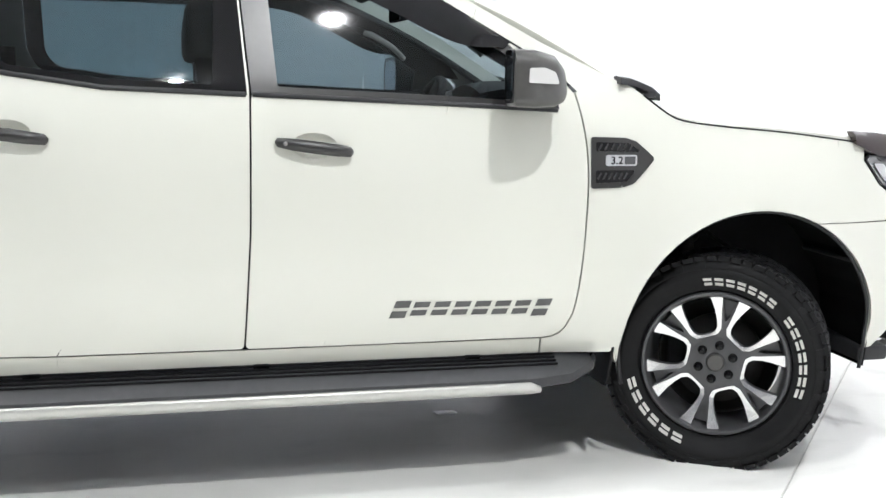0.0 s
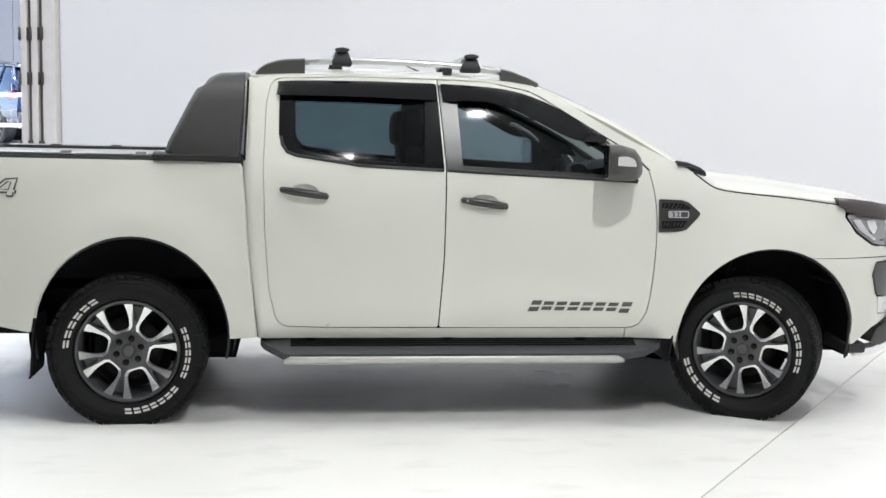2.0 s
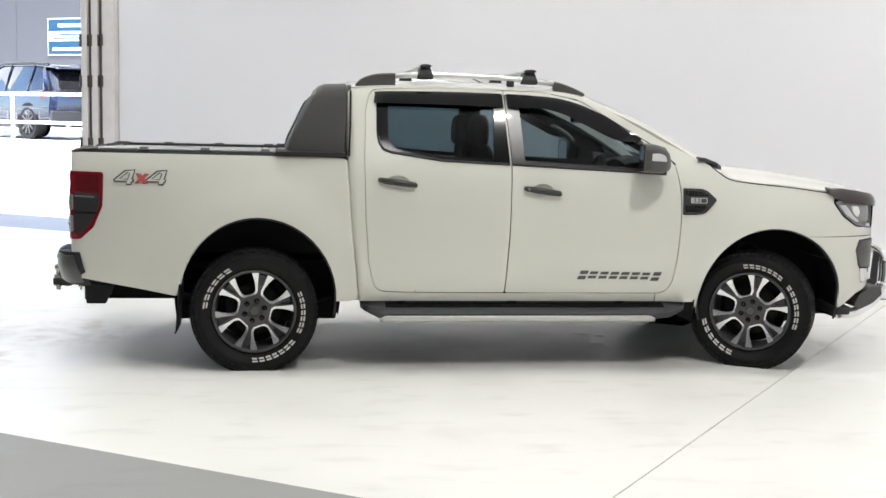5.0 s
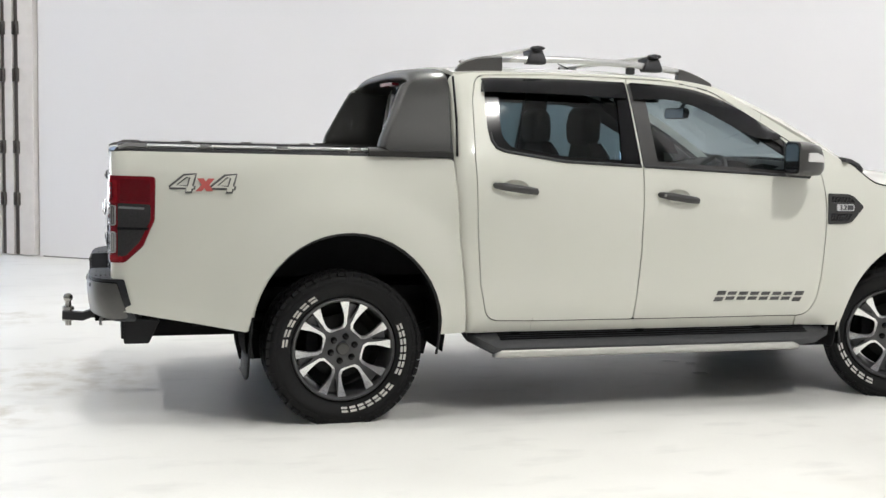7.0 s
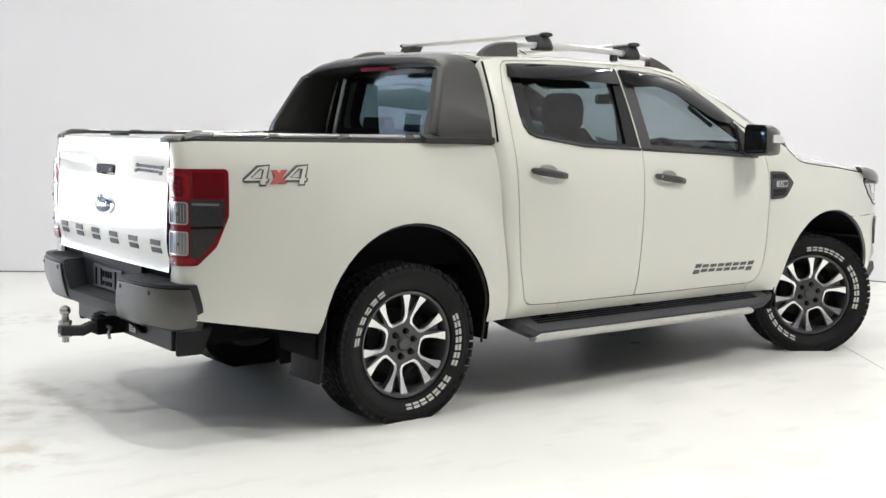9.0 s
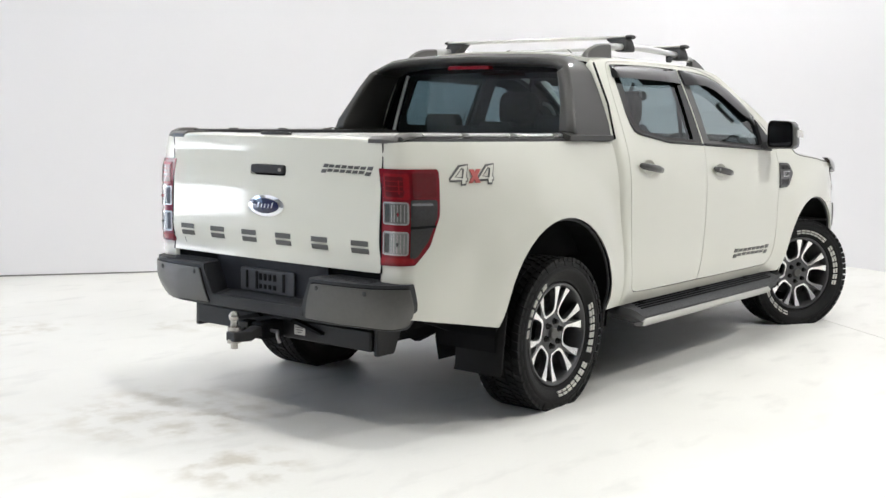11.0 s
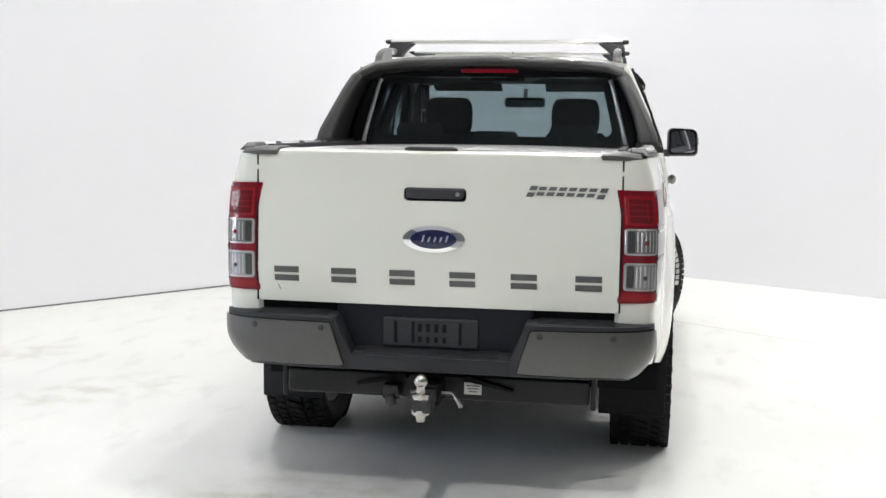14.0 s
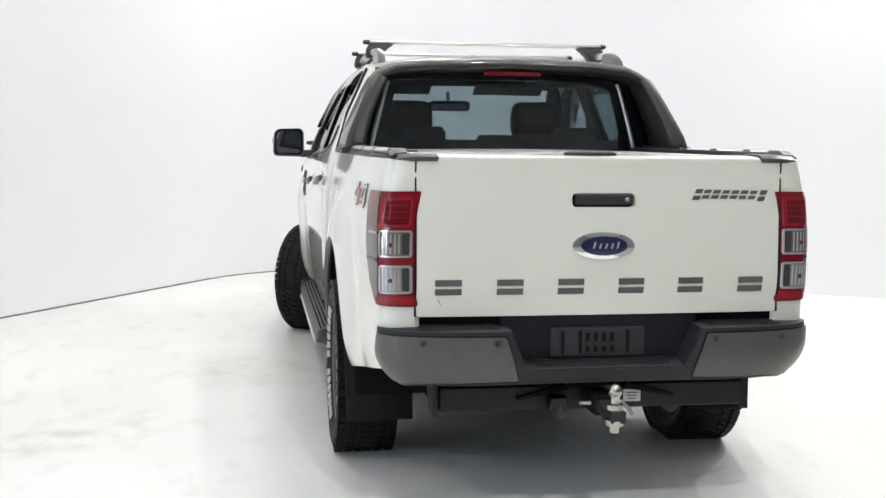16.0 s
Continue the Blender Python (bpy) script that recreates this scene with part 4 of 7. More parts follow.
def fender(s):
    outline = rounded([(2.634, 1.300), (2.80, 1.335, 0.02), (2.87, 1.292, 0.05), (3.0, 1.212, 0.1), (3.12, 1.194, 0.2), (3.60, 1.140, 0.2), (3.690, 1.128, 0.01), (3.712, 1.108, 0.01), (3.710, 1.070, 0.01), (3.781, 0.983, 0.05), (3.888, 0.917, 0.05), (3.985, 0.902)])[0:]
    outline += [Vector(p) for p in ((4.084, 0.900), (4.090, 0.858), (3.83, 0.856))] + arch(ARCH_F, 0.493, 0.484, 64, 190)
    outline += [Vector(p) for p in ((2.79, 0.422), (2.538, 0.422))] + [p for p in reversed(front_seam(0.0055))]
    lower = arch(ARCH_F, 0.493, 0.484, 63.4, -6) + [Vector(p) for p in ((3.80, 0.355), (3.835, 0.388), (3.94, 0.468), (4.07, 0.516), (4.07, 0.528), (3.964, 0.542), (3.943, 0.640), (3.934, 0.652), (3.902, 0.760), (3.926, 0.828), (4.085, 0.840), (4.088, 0.852), (3.83, 0.851))]
    part("bumper_side", sheet(lower, [], on_side(s), (0, -s, 0), 0.035, 0.02), PAINT, truck)
    part("front_fender", sheet(outline, [], on_side(s), (0, -s, 0), 0.035, 0.02), PAINT, truck)
    wheel_arch_liner(s, ARCH_F)
    # side vent with its ribs
    vo = rounded([(2.678, 1.155, 0.01), (2.80, 1.152, 0.03), (2.838, 1.140, 0.02), (2.905, 1.083, 0.015), (2.83, 1.000, 0.025), (2.79, 0.988, 0.02), (2.680, 0.985, 0.01)])
    v = part("fender_vent", sheet(vo, [rounded([(2.695, 1.138, 0.006), (2.81, 1.134, 0.006), (2.86, 1.105, 0.006), (2.695, 1.108, 0.006)]), rounded([(2.695, 1.045, 0.006), (2.835, 1.045, 0.006), (2.805, 1.006, 0.006), (2.695, 1.003, 0.006)])], on_side(s, 0.007), (0, -s, 0), 0.03, 0.012), VENT_GREY, truck, "dark graphite side vent", None, 0.003)
    part("vent_mesh", sheet(inset(vo, 0.006), [], on_side(s, 0.0035), (0, -s, 0), 0.05, 0.003), GLOSS_BLACK, v)
    for z, x0, x1 in ((1.122, 2.70, 2.83), (1.026, 2.70, 2.81)):
        for i in range(6):
            x = x0 + (x1 - x0) * (i + 0.5) / 6
            part("vent_rib", box((x, s * (half(x, z) + 0.0045), z), (0.005, 0.004, 0.024), Matrix.Rotation(0.5, 3, "Y")), VENT_GREY, v)
    pl = part("engine_badge", sheet(rounded([(2.728, 1.060, 0.008), (2.838, 1.060, 0.008), (2.838, 1.096, 0.008), (2.728, 1.096, 0.008)]), [], on_side(s, 0.011), (0, -s, 0), 0.03, 0.006), SILVER, v, "silver plate with the engine's litres")
    txt = bpy.data.curves.new("figures", "FONT")
    txt.body, txt.size, txt.align_x, txt.align_y, txt.extrude = "3.2", 0.036, "CENTER", "CENTER", 0.0015
    ft = new("figures", txt)
    ft.data.materials.append(GLOSS_BLACK)
    cx = 2.766 if s < 0 else 2.80
    ft.matrix_world = Matrix.Translation((cx, s * (half(cx, 1.078) + 0.013), 1.077)) @ (Euler((radians(90), 0, 0)) if s < 0 else Euler((radians(90), 0, radians(180)))).to_matrix().to_4x4()
    ft.parent = v
    part("badge_tab", box((2.812 if s < 0 else 2.754, s * (half(2.81, 1.078) + 0.0135), 1.078), (0.036, 0.003, 0.026)), GUNMETAL, v)


def roof_z(x, y):
    return roof_edge(x) + 0.052 * (1 - (abs(y) / 0.672) ** 2.4)


roof_edge = curve([(0.55, 1.738), (0.8, 1.752), (1.2, 1.758), (1.55, 1.757), (1.85, 1.744), (2.08, 1.712), (2.2, 1.66)])


def hood_z(x, y):
    e = hood_edge(x)
    return e + hood_crown(x) * (1 - (abs(y) / 0.88) ** 3.0) + 0.012 * math.exp(-((abs(y) - 0.48) / 0.09) ** 2)


hood_edge = curve([(2.82, 1.335), (2.88, 1.288), (3.0, 1.214), (3.12, 1.197), (3.4, 1.172), (3.62, 1.146), (3.7, 1.137), (3.8, 1.126), (4.0, 1.098), (4.1, 1.072)])
hood_crown = curve([(2.8, 0.02), (2.9, 0.045), (3.0, 0.09), (3.15, 0.094), (3.5, 0.086), (3.8, 0.078), (4.1, 0.05)])


def shell():
    r = rounded([(0.585, -0.672, 0.03), (2.06, -0.650, 0.06), (2.13, 0.0, 0.4), (2.06, 0.650, 0.06), (0.585, 0.672, 0.03)])
    part("roof", sheet(r, [], lambda x, y: Vector((x, y, roof_z(x, y))), (0, 0, -1), 0.06, 0.02), PAINT, truck)
    part("headlining", sheet(inset(r, 0.04), [], lambda x, y: Vector((x, y, roof_z(x, y) - 0.045)), (0, 0, -1), 0.12, 0.01), CABIN, truck)
    h = rounded([(2.90, -0.845, 0.03), (3.12, -0.872, 0.2), (3.62, -0.850, 0.1), (3.86, -0.81, 0.06), (4.0, -0.70, 0.1), (4.05, -0.5, 0.2), (4.085, 0.0, 0.4), (4.05, 0.5, 0.2), (4.0, 0.70, 0.1), (3.86, 0.81, 0.06), (3.62, 0.850, 0.1), (3.12, 0.872, 0.2), (2.90, 0.845, 0.03), (3.0, 0.0, 0.5)])
    part("bonnet", sheet(h, [], lambda x, y: Vector((x, y, hood_z(x, y))), (0, 0, -1), 0.05, 0.03), PAINT, truck)
    # cowl under the windscreen with its wiper
    part("cowl", sheet(rounded([(2.78, -0.80), (2.93, -0.82), (3.02, 0, 0.4), (2.93, 0.82), (2.78, 0.80), (2.86, 0, 0.4)]), [], lambda x, y: Vector((x, y, 1.315 - 0.10 * (x - 2.8))), (0, 0, -1), 0.08, 0.02), BLACK_TRIM, truck)
    for s in (-1, 1):
        part("cowl_end", loft([[(x, s * (0.84 - 0.5 * (x - 2.78)) + dy, z + dz) for dy, dz in ((-0.045, 0), (-0.045, 0.02), (0.0, 0.026), (0.045, 0.02), (0.045, 0))] for x, z in ((2.78, 1.328), (2.84, 1.322), (2.92, 1.298), (2.96, 1.272))]), BLACK_TRIM, truck, "", 50)
        part("wiper", tube([(2.90, s * 0.2 - 0.3, 1.318), (2.92, s * 0.2, 1.325), (2.90, s * 0.2 + 0.35, 1.318)], 0.009, 8), BLACK_TRIM, truck)
    # windscreen
    def screen(u, v):
        y = u * (0.655 + (0.80 - 0.655) * v)
        x = 2.06 + 0.80 * v + (0.07 + 0.10 * v) * (1 - u * u)
        z = (1.718 + 0.045 * (1 - u * u)) * (1 - v) + 1.31 * v + 0.03 * math.sin(math.pi * v)
        return Vector((x, y, z))
    g = part("windscreen", sheet(rounded([(-1, 0.0), (1, 0.0), (1, 1.0), (-1, 1.0)]), [], screen, (-0.6, 0, -0.8), 0.12, 0.0), SCREEN_GLASS, truck, "clear windscreen")
    g.visible_shadow = False
    for s in (-1, 1):
        sec = []
        for v in np.linspace(0, 1, 9):
            p = screen(s * 1.0, v)
            q = Vector((p.x - 0.02, s * (half(min(p.x, 2.8), p.z) - 0.005), p.z - 0.012))
            sec.append([p + Vector((0.005, -s * 0.03, 0.002)), p + Vector((0.012, 0, 0.004)), q, q + Vector((-0.03, -s * 0.03, -0.035)), p + Vector((-0.03, -s * 0.04, -0.05))])
        part("windscreen_pillar", loft(sec), PAINT, truck, "", 60)
        part("pillar_lining", sheet(rounded([(1.98, 1.705), (2.10, 1.690), (2.33, 1.562), (2.56, 1.432), (2.64, 1.33), (2.47, 1.345, 0.02), (2.26, 1.470, 0.1), (2.02, 1.615, 0.1)]), [], on_side(s, -0.045), (0, -s, 0), 0.05, 0.02), CABIN, truck)
        sec = [[(v + w) for w in (Vector((0, 0, 0)), Vector((-0.02, 0, -0.02)), Vector((-0.03, -s * 0.05, -0.03)), Vector((-0.01, -s * 0.05, -0.01)))] for v in [screen(s * 0.985, k) + Vector((-0.035, 0, -0.03)) for k in np.linspace(0, 1, 7)]]
        part("pillar_trim", loft(sec), CABIN, truck)
    # back wall of the cab with its window
    win = rounded([(-0.665, 1.32, 0.05), (0.665, 1.32, 0.05), (0.575, 1.672, 0.05), (-0.575, 1.672, 0.05)])
    wall = rounded([(-0.82, 0.45), (0.82, 0.45), (0.82, 1.28, 0.05), (0.65, 1.73, 0.06), (0, 1.78, 0.5), (-0.65, 1.73, 0.06), (-0.82, 1.28, 0.05)])
    part("cab_back", sheet(wall, [win], lambda y, z: Vector((0.591 + 0.07 * (min(z, 1.74) - 1.67) - 0.012 * (1 - (y / 0.8) ** 2), y, z)) if z > 1.25 else Vector((0.5616 - 0.012 * (1 - (y / 0.8) ** 2), y, z)), (1, 0, 0), 0.08, 0.03), GLOSS_BLACK, truck)
    rw = part("rear_window", sheet(win, [], lambda y, z: Vector((0.584 + 0.07 * (z - 1.67) - 0.012 * (1 - (y / 0.8) ** 2), y, z)), (1, 0, 0), 0.15, 0.0), BACK_GLASS, truck, "dark tinted rear window")
    rw.visible_shadow = False
    inner = rounded([(-0.610, 1.375, 0.05), (0.610, 1.375, 0.05), (0.545, 1.640, 0.05), (-0.545, 1.640, 0.05)])
    part("window_border", sheet(inset(win, 0.002), [inner], lambda y, z: Vector((0.590 + 0.07 * (z - 1.67) - 0.012 * (1 - (y / 0.8) ** 2), y, z)), (1, 0, 0), 0.1, 0.004), UNDERSIDE, rw)
    for s in (-1, 1):
        part("rear_window_trim", tube(bend([(0.550, s * 0.672, 1.335), (0.558, s * 0.648, 1.44), (0.572, s * 0.60, 1.62), (0.575, s * 0.585, 1.662)]), 0.011, 10), SILVER, rw, "thin bright trim")
    # floor and underside
    part("floor_pan", box((1.6, 0, 0.50), (2.1, 1.66, 0.06)), UNDERSIDE, truck)
    part("chassis_rail", box((1.55, -0.42, 0.45), (5.0, 0.09, 0.14)), UNDERSIDE, truck)
    part("chassis_rail", box((1.55, 0.42, 0.45), (5.0, 0.09, 0.14)), UNDERSIDE, truck)
    part("bed_floor", box((-0.28, 0, 0.62), (1.62, 1.30, 0.05)), UNDERSIDE, truck)
    part("firewall", box((2.72, 0, 0.85), (0.04, 1.66, 0.9)), UNDERSIDE, truck)
    part("rear_axle", tube([(0, -0.72, HUB_Z), (0, 0.72, HUB_Z)], 0.055, 14), UNDERSIDE, truck)
    part("axle_casing", lathe([(0, -0.13), (0.09, -0.11), (0.15, 0), (0.09, 0.11), (0, 0.13)], pose(0, 0.0, HUB_Z, 90, 0, 0), 20), UNDERSIDE, truck)
    part("exhaust_pipe", tube([(1.8, -0.3, 0.38), (0.5, -0.45, 0.42), (0.1, -0.5, 0.5), (-0.45, -0.5, 0.47), (-0.7, -0.5, 0.46)], 0.03, 12), UNDERSIDE, truck)
    for s in (-1, 1):
        part("leaf_spring", tube(bend([(0.62, s * 0.56, 0.46), (0.0, s * 0.56, 0.30), (-0.70, s * 0.56, 0.50)]), 0.03, 6, 0.7), UNDERSIDE, truck)
        part("engine_bay_side", box((3.3, s * 0.46, 0.80), (1.1, 0.04, 0.55)), UNDERSIDE, truck)
    part("bed_cover", sheet(rounded([(-0.965, -0.66, 0.01), (0.565, -0.70, 0.01), (0.565, 0.70, 0.01), (-0.965, 0.66, 0.01)]), [], lambda x, y: Vector((x, y, 1.328 - 0.01 * (y / 0.7) ** 2)), (0, 0, -1), 0.12, 0.02), SILVER_COVER, truck, "silver roller cover over the bed")
    for i in range(26):
        x = -0.92 + i * 0.055
        part("cover_slat", loft([[(x + dx, y, 1.3285 - 0.01 * (y / 0.7) ** 2 + dz) for dx, dz in ((0.003, 0.0), (0.008, 0.004), (0.047, 0.004), (0.052, 0.0))] for y in np.linspace(-0.655, 0.655, 5)]), SILVER_COVER, truck)
    for s in (-1, 1):
        part("cover_track", box((-0.20, s * 0.672, 1.332), (1.55, 0.03, 0.02)), BLACK_TRIM, truck, "", None, 0.004)


SILVER_COVER = material("roller_cover", (0.42, 0.42, 0.42), 0.38, 0.7, 0.0, 30.0, 0.08)


def sports_bar():
    right = [(1.318, 0.215, 0.540, 0.842, 0.735), (1.352, 0.175, 0.541, 0.832, 0.728), (1.40, 0.188, 0.544, 0.820, 0.722), (1.50, 0.236, 0.551, 0.776, 0.694), (1.60, 0.282, 0.557, 0.730, 0.650), (1.67, 0.318, 0.561, 0.692, 0.615)]
    def sec_side(s):
        return [[(xr, s * (yo - 0.034), z), (xr + 0.022, s * (yo - 0.006), z), (xf, s * yo, z), (xf, s * (yi + 0.02), z), (xr + 0.03, s * (yi), z), (xr, s * (yi + 0.01), z)] for z, xr, xf, yo, yi in right]
    a = sec_side(-1)
    top = []
    for y, zo, zi, xr in ((-0.645, 1.718, 1.650, 0.35), (-0.57, 1.752, 1.683, 0.365), (-0.42, 1.770, 1.700, 0.372), (0.0, 1.782, 1.712, 0.385)):
        top.append([(xr, y, zo - 0.030), (xr + 0.05, y, zo - 0.008), (0.562, y, zo), (0.562, y, zi), (xr + 0.03, y, zi), (xr, y, zi + 0.012)])
    mirror = [[(x, -y, z) for x, y, z in r] for r in reversed(top[:-1])]
    b = [[(x, y, z) for x, y, z in r] for r in reversed(sec_side(1))]
    bar = part("sports_bar", loft(a + top + mirror + b), SPORT_GREY, truck, "graphite sports bar hoop behind the cab", 32, 0.010)
    part("brake_light", prism(rounded([(-0.145, 1.688, 0.006), (0.145, 1.688, 0.006), (0.135, 1.706, 0.006), (-0.135, 1.706, 0.006)]), lambda y, z: (0.392, y, z - 0.002), (0.04, 0, 0)), RED_LENS, bar, "red high brake light")
    for s in (-1, 1):
        part("bar_gap_strip", tube([(0.566, s * 0.842, 1.318), (0.573, s * 0.79, 1.5), (0.578, s * 0.69, 1.72)], 0.006, 8), UNDERSIDE, bar)
        part("bar_foot", loft([[(x, s * y, z) for y, z in ((0.848, 1.312), (0.846, 1.336), (0.80, 1.352), (0.72, 1.352), (0.715, 1.312))] for x in (0.12, 0.2, 0.35, 0.545)]), SPORT_GREY, bar, "", 40)


def roof_rack():
    for s in (-1, 1):
        path = bend([(0.610, s * 0.612, 1.742), (0.635, s * 0.612, 1.772), (0.69, s * 0.612, 1.799), (0.80, s * 0.612, 1.818), (1.2, s * 0.612, 1.832), (1.60, s * 0.608, 1.822), (1.88, s * 0.603, 1.797), (2.0, s * 0.600, 1.765), (2.085, s * 0.598, 1.728)], 5)
        rail = part("roof_rail", tube([p for p in path if 0.86 <= p.x <= 1.90], 0.020, 12, 0.9), SILVER, truck, "silver roof rail with dark ends")
        for pts in ([p for p in path if p.x <= 0.90], [p for p in path if p.x >= 1.87]):
            sec = []
            for p in pts:
                zr = roof_z(min(max(p.x, 0.6), 2.1), 0.61) - 0.005
                sec.append([(p.x, p.y - 0.022, zr), (p.x, p.y - 0.018, p.z + 0.008), (p.x, p.y, p.z + 0.0165), (p.x, p.y + 0.018, p.z + 0.008), (p.x, p.y + 0.022, zr)])
            part("rail_end", loft(sec), DARK_GREY, rail, "dark moulded rail end", 50)
        part("rail_middle_foot", box((1.60, s * 0.605, 1.790), (0.05, 0.024, 0.04)), BLACK_TRIM, rail, "", None, 0.008)
    for x, z in ((1.05, 1.884), (1.72, 1.868)):
        bar = part("cross_bar", loft([[(x + 0.036 * math.cos(a) , y, z + 0.011 * math.sin(a)) for a in np.linspace(0, 2 * math.pi, 17)[:-1]] for y in np.linspace(-0.64, 0.64, 7)]), SILVER, truck, "silver aero roof bar", 60)
        for s in (-1, 1):
            part("end_cap", loft([[(x + k * 0.038 * math.cos(a), s * y, z + k * 0.0125 * math.sin(a)) for a in np.linspace(0, 2 * math.pi, 17)[:-1]] for y, k in ((0.632, 1.0), (0.655, 1.0), (0.665, 0.7))]), BLACK_TRIM, bar, "", 50)
            part("foot", loft([[(x - w, s * y0, zz), (x + w, s * y0, zz), (x + w, s * y1, zz), (x - w, s * y1, zz)] for zz, w, y0, y1 in ((z - 0.082, 0.050, 0.575, 0.648), (z - 0.060, 0.052, 0.565, 0.650), (z - 0.030, 0.040, 0.53, 0.645), (z - 0.008, 0.034, 0.50, 0.635))]), BLACK_TRIM, bar, "black bar foot clamped on the rail", None, 0.008)
    part("antenna", tube([(1.55, 0.0, 1.80), (1.42, 0.0, 1.852)], [0.006, 0.003], 8), BLACK_TRIM, truck)


def tread_block(bm, r0, r1, y0, y1, a, w, skew):
    vs = []
    for r in (r0, r1):
        for (y, k) in ((y0, -1), (y1, 1)):
            for e in (-1, 1):
                t = a + e * w / 2 + k * skew
                vs.append(bm.verts.new((r * math.cos(t), r * math.sin(t), y)))
    for f in ((0, 1, 3, 2), (4, 6, 7, 5), (0, 4, 5, 1), (2, 3, 7, 6), (0, 2, 6, 4), (1, 5, 7, 3)):
        bm.faces.new([vs[i] for i in f])


DRUM = material("brake_drum", (0.022, 0.021, 0.020), 0.6, 0.4, 0.0, 50.0, 0.3)


def wheel(x, s, steer=0.0, rim_turn=0.0, tyre_turn=0.0):
    """Local z is the axle, pointing outwards."""
    w = part("wheel", lathe([(0.10, -0.02), (0.10, 0.02), (0.0, 0.02)], None, 12), UNDERSIDE, truck, "alloy wheel on an all-terrain tyre")
    w.matrix_world = Matrix.Translation((x, s * (HUB_Y + (0.018 if steer else 0.0)), HUB_Z)) @ pose(0, 0, 0, 0, 0, steer) @ (pose(0, 0, 0, 90, 0, 0) if s < 0 else pose(0, 0, 0, -90, 0, 0))
    R, W, RR = TYRE_R, 0.132, 0.252
    prof = [(RR, 0.085), (RR + 0.008, 0.098), (RR + 0.014, 0.108), (RR + 0.020, 0.107), (RR + 0.03, 0.1155), (RR + 0.060, W - 0.007), (RR + 0.066, W - 0.004), (R - 0.050, W - 0.003), (R - 0.046, W - 0.006), (R - 0.040, W - 0.004), (R - 0.020, W - 0.010), (R - 0.009, W - 0.024), (R - 0.008, 0.0)]
    prof = prof + [(r, -h) for r, h in reversed(prof[:-1])]
    t = part("tyre", lathe(prof + [(RR - 0.01, -0.08), (RR - 0.01, 0.08)], None, 72, True), RUBBER, w, "black all-terrain tyre with pale raised lettering", 50)
    bm = bmesh.new()
    n = 58
    for i in range(n):
        a = 2 * math.pi * i / n
        for k in (-1, 1):
            jit = 0.012 * ((i * 7) % 3 - 1)
            tread_block(bm, R - 0.016, R, k * 0.128 if k < 0 else 0.092, -0.092 if k < 0 else 0.127, a + (0.5 * math.pi / n if k < 0 else 0), 0.090 + jit * 0.5, 0.012 * k)
            tread_block(bm, R - 0.016, R, k * 0.080 if k < 0 else 0.048, -0.048 if k < 0 else 0.080, a + 0.04 * k, 0.080 - jit * 0.5, 0.02 * k)
            # shoulder lugs running down the sidewall
            if i % 2 == 0:
                v = []
                for rr, hh in ((R - 0.006, 0.121), (R - 0.040, W - 0.001)):
                    for e in (-0.034, 0.034):
                        v.append((rr * math.cos(a + e), rr * math.sin(a + e), k * hh))
                for rr, hh in ((R - 0.02, 0.100), (R - 0.040, W - 0.010)):
                    for e in (-0.034, 0.034):
                        v.append((rr * math.cos(a + e), rr * math.sin(a + e), k * hh))
                q = [bm.verts.new(p) for p in v]
                for f in ((0, 1, 3, 2), (4, 6, 7, 5), (0, 4, 5, 1), (2, 3, 7, 6), (0, 2, 6, 4), (1, 5, 7, 3)):
                    bm.faces.new([q[j] for j in f])
        tread_block(bm, R - 0.016, R, -0.034, 0.034, a + math.pi / n, 0.082, 0.03)
    bmesh.ops.recalc_face_normals(bm, faces=bm.faces)
    tr = tagged(part("tread", bm, RUBBER, t), "blocks of the tyre tread", "", "", "stuff")
    # pale lettering as plain bars, on the outer wall
    def bars(start, end, count):
        pitch = (end - start) / count
        for i in range(count):
            for r0, r1 in ((0.283, 0.2925), (0.2995, 0.309)):
                base = start + pitch * (i + 0.12) + tyre_turn
                bm = bmesh.new()
                lo = []
                for x, r in ((0, r0), (0.36, r0), (0.72, r0), (0.72, r1), (0.36, r1), (0, r1)):
                    a = radians(base + pitch * (x - (r - 0.283) * 4.0))
                    lo.append(bm.verts.new((r * math.cos(a), r * math.sin(a), 0.1215 + (r - 0.282) * 0.28)))
                un = [bm.verts.new(v.co - Vector((0, 0, 0.010))) for v in lo]
                bm.faces.new(lo)
                for j in range(6):
                    bm.faces.new((lo[j], un[j], un[(j + 1) % 6], lo[(j + 1) % 6]))
                bmesh.ops.recalc_face_normals(bm, faces=bm.faces)
                part("lettering_bar", bm, TYRE_WHITE, t)
    bars(176, 117, 6)
    bars(25, -27, 7)
    bars(-36, -94, 7)
    # rim: barrel, lip, spokes
    rim = part("rim", lathe([(RR + 0.006, 0.100), (RR + 0.002, 0.106), (RR - 0.008, 0.104), (RR - 0.016, 0.092), (RR - 0.022, 0.03), (RR - 0.03, -0.09), (RR + 0.006, -0.10), (RR + 0.004, -0.08), (RR - 0.012, 0.03)], None, 64, True), GUNMETAL, w, "gunmetal alloy rim with machined spokes", 40)
    part("rim_lip", lathe([(RR + 0.005, 0.1012), (RR + 0.001, 0.1078), (RR - 0.007, 0.1058), (RR - 0.008, 0.100)], None, 64), GUNMETAL, rim, "", 50)
    hub = lathe([(0.0, 0.078), (0.030, 0.080), (0.034, 0.070), (0.072, 0.072), (0.098, 0.066), (0.105, 0.050), (0.095, 0.03), (0.0, 0.02)], None, 48)
    part("rim_hub", hub, GUNMETAL, rim, "", 40)
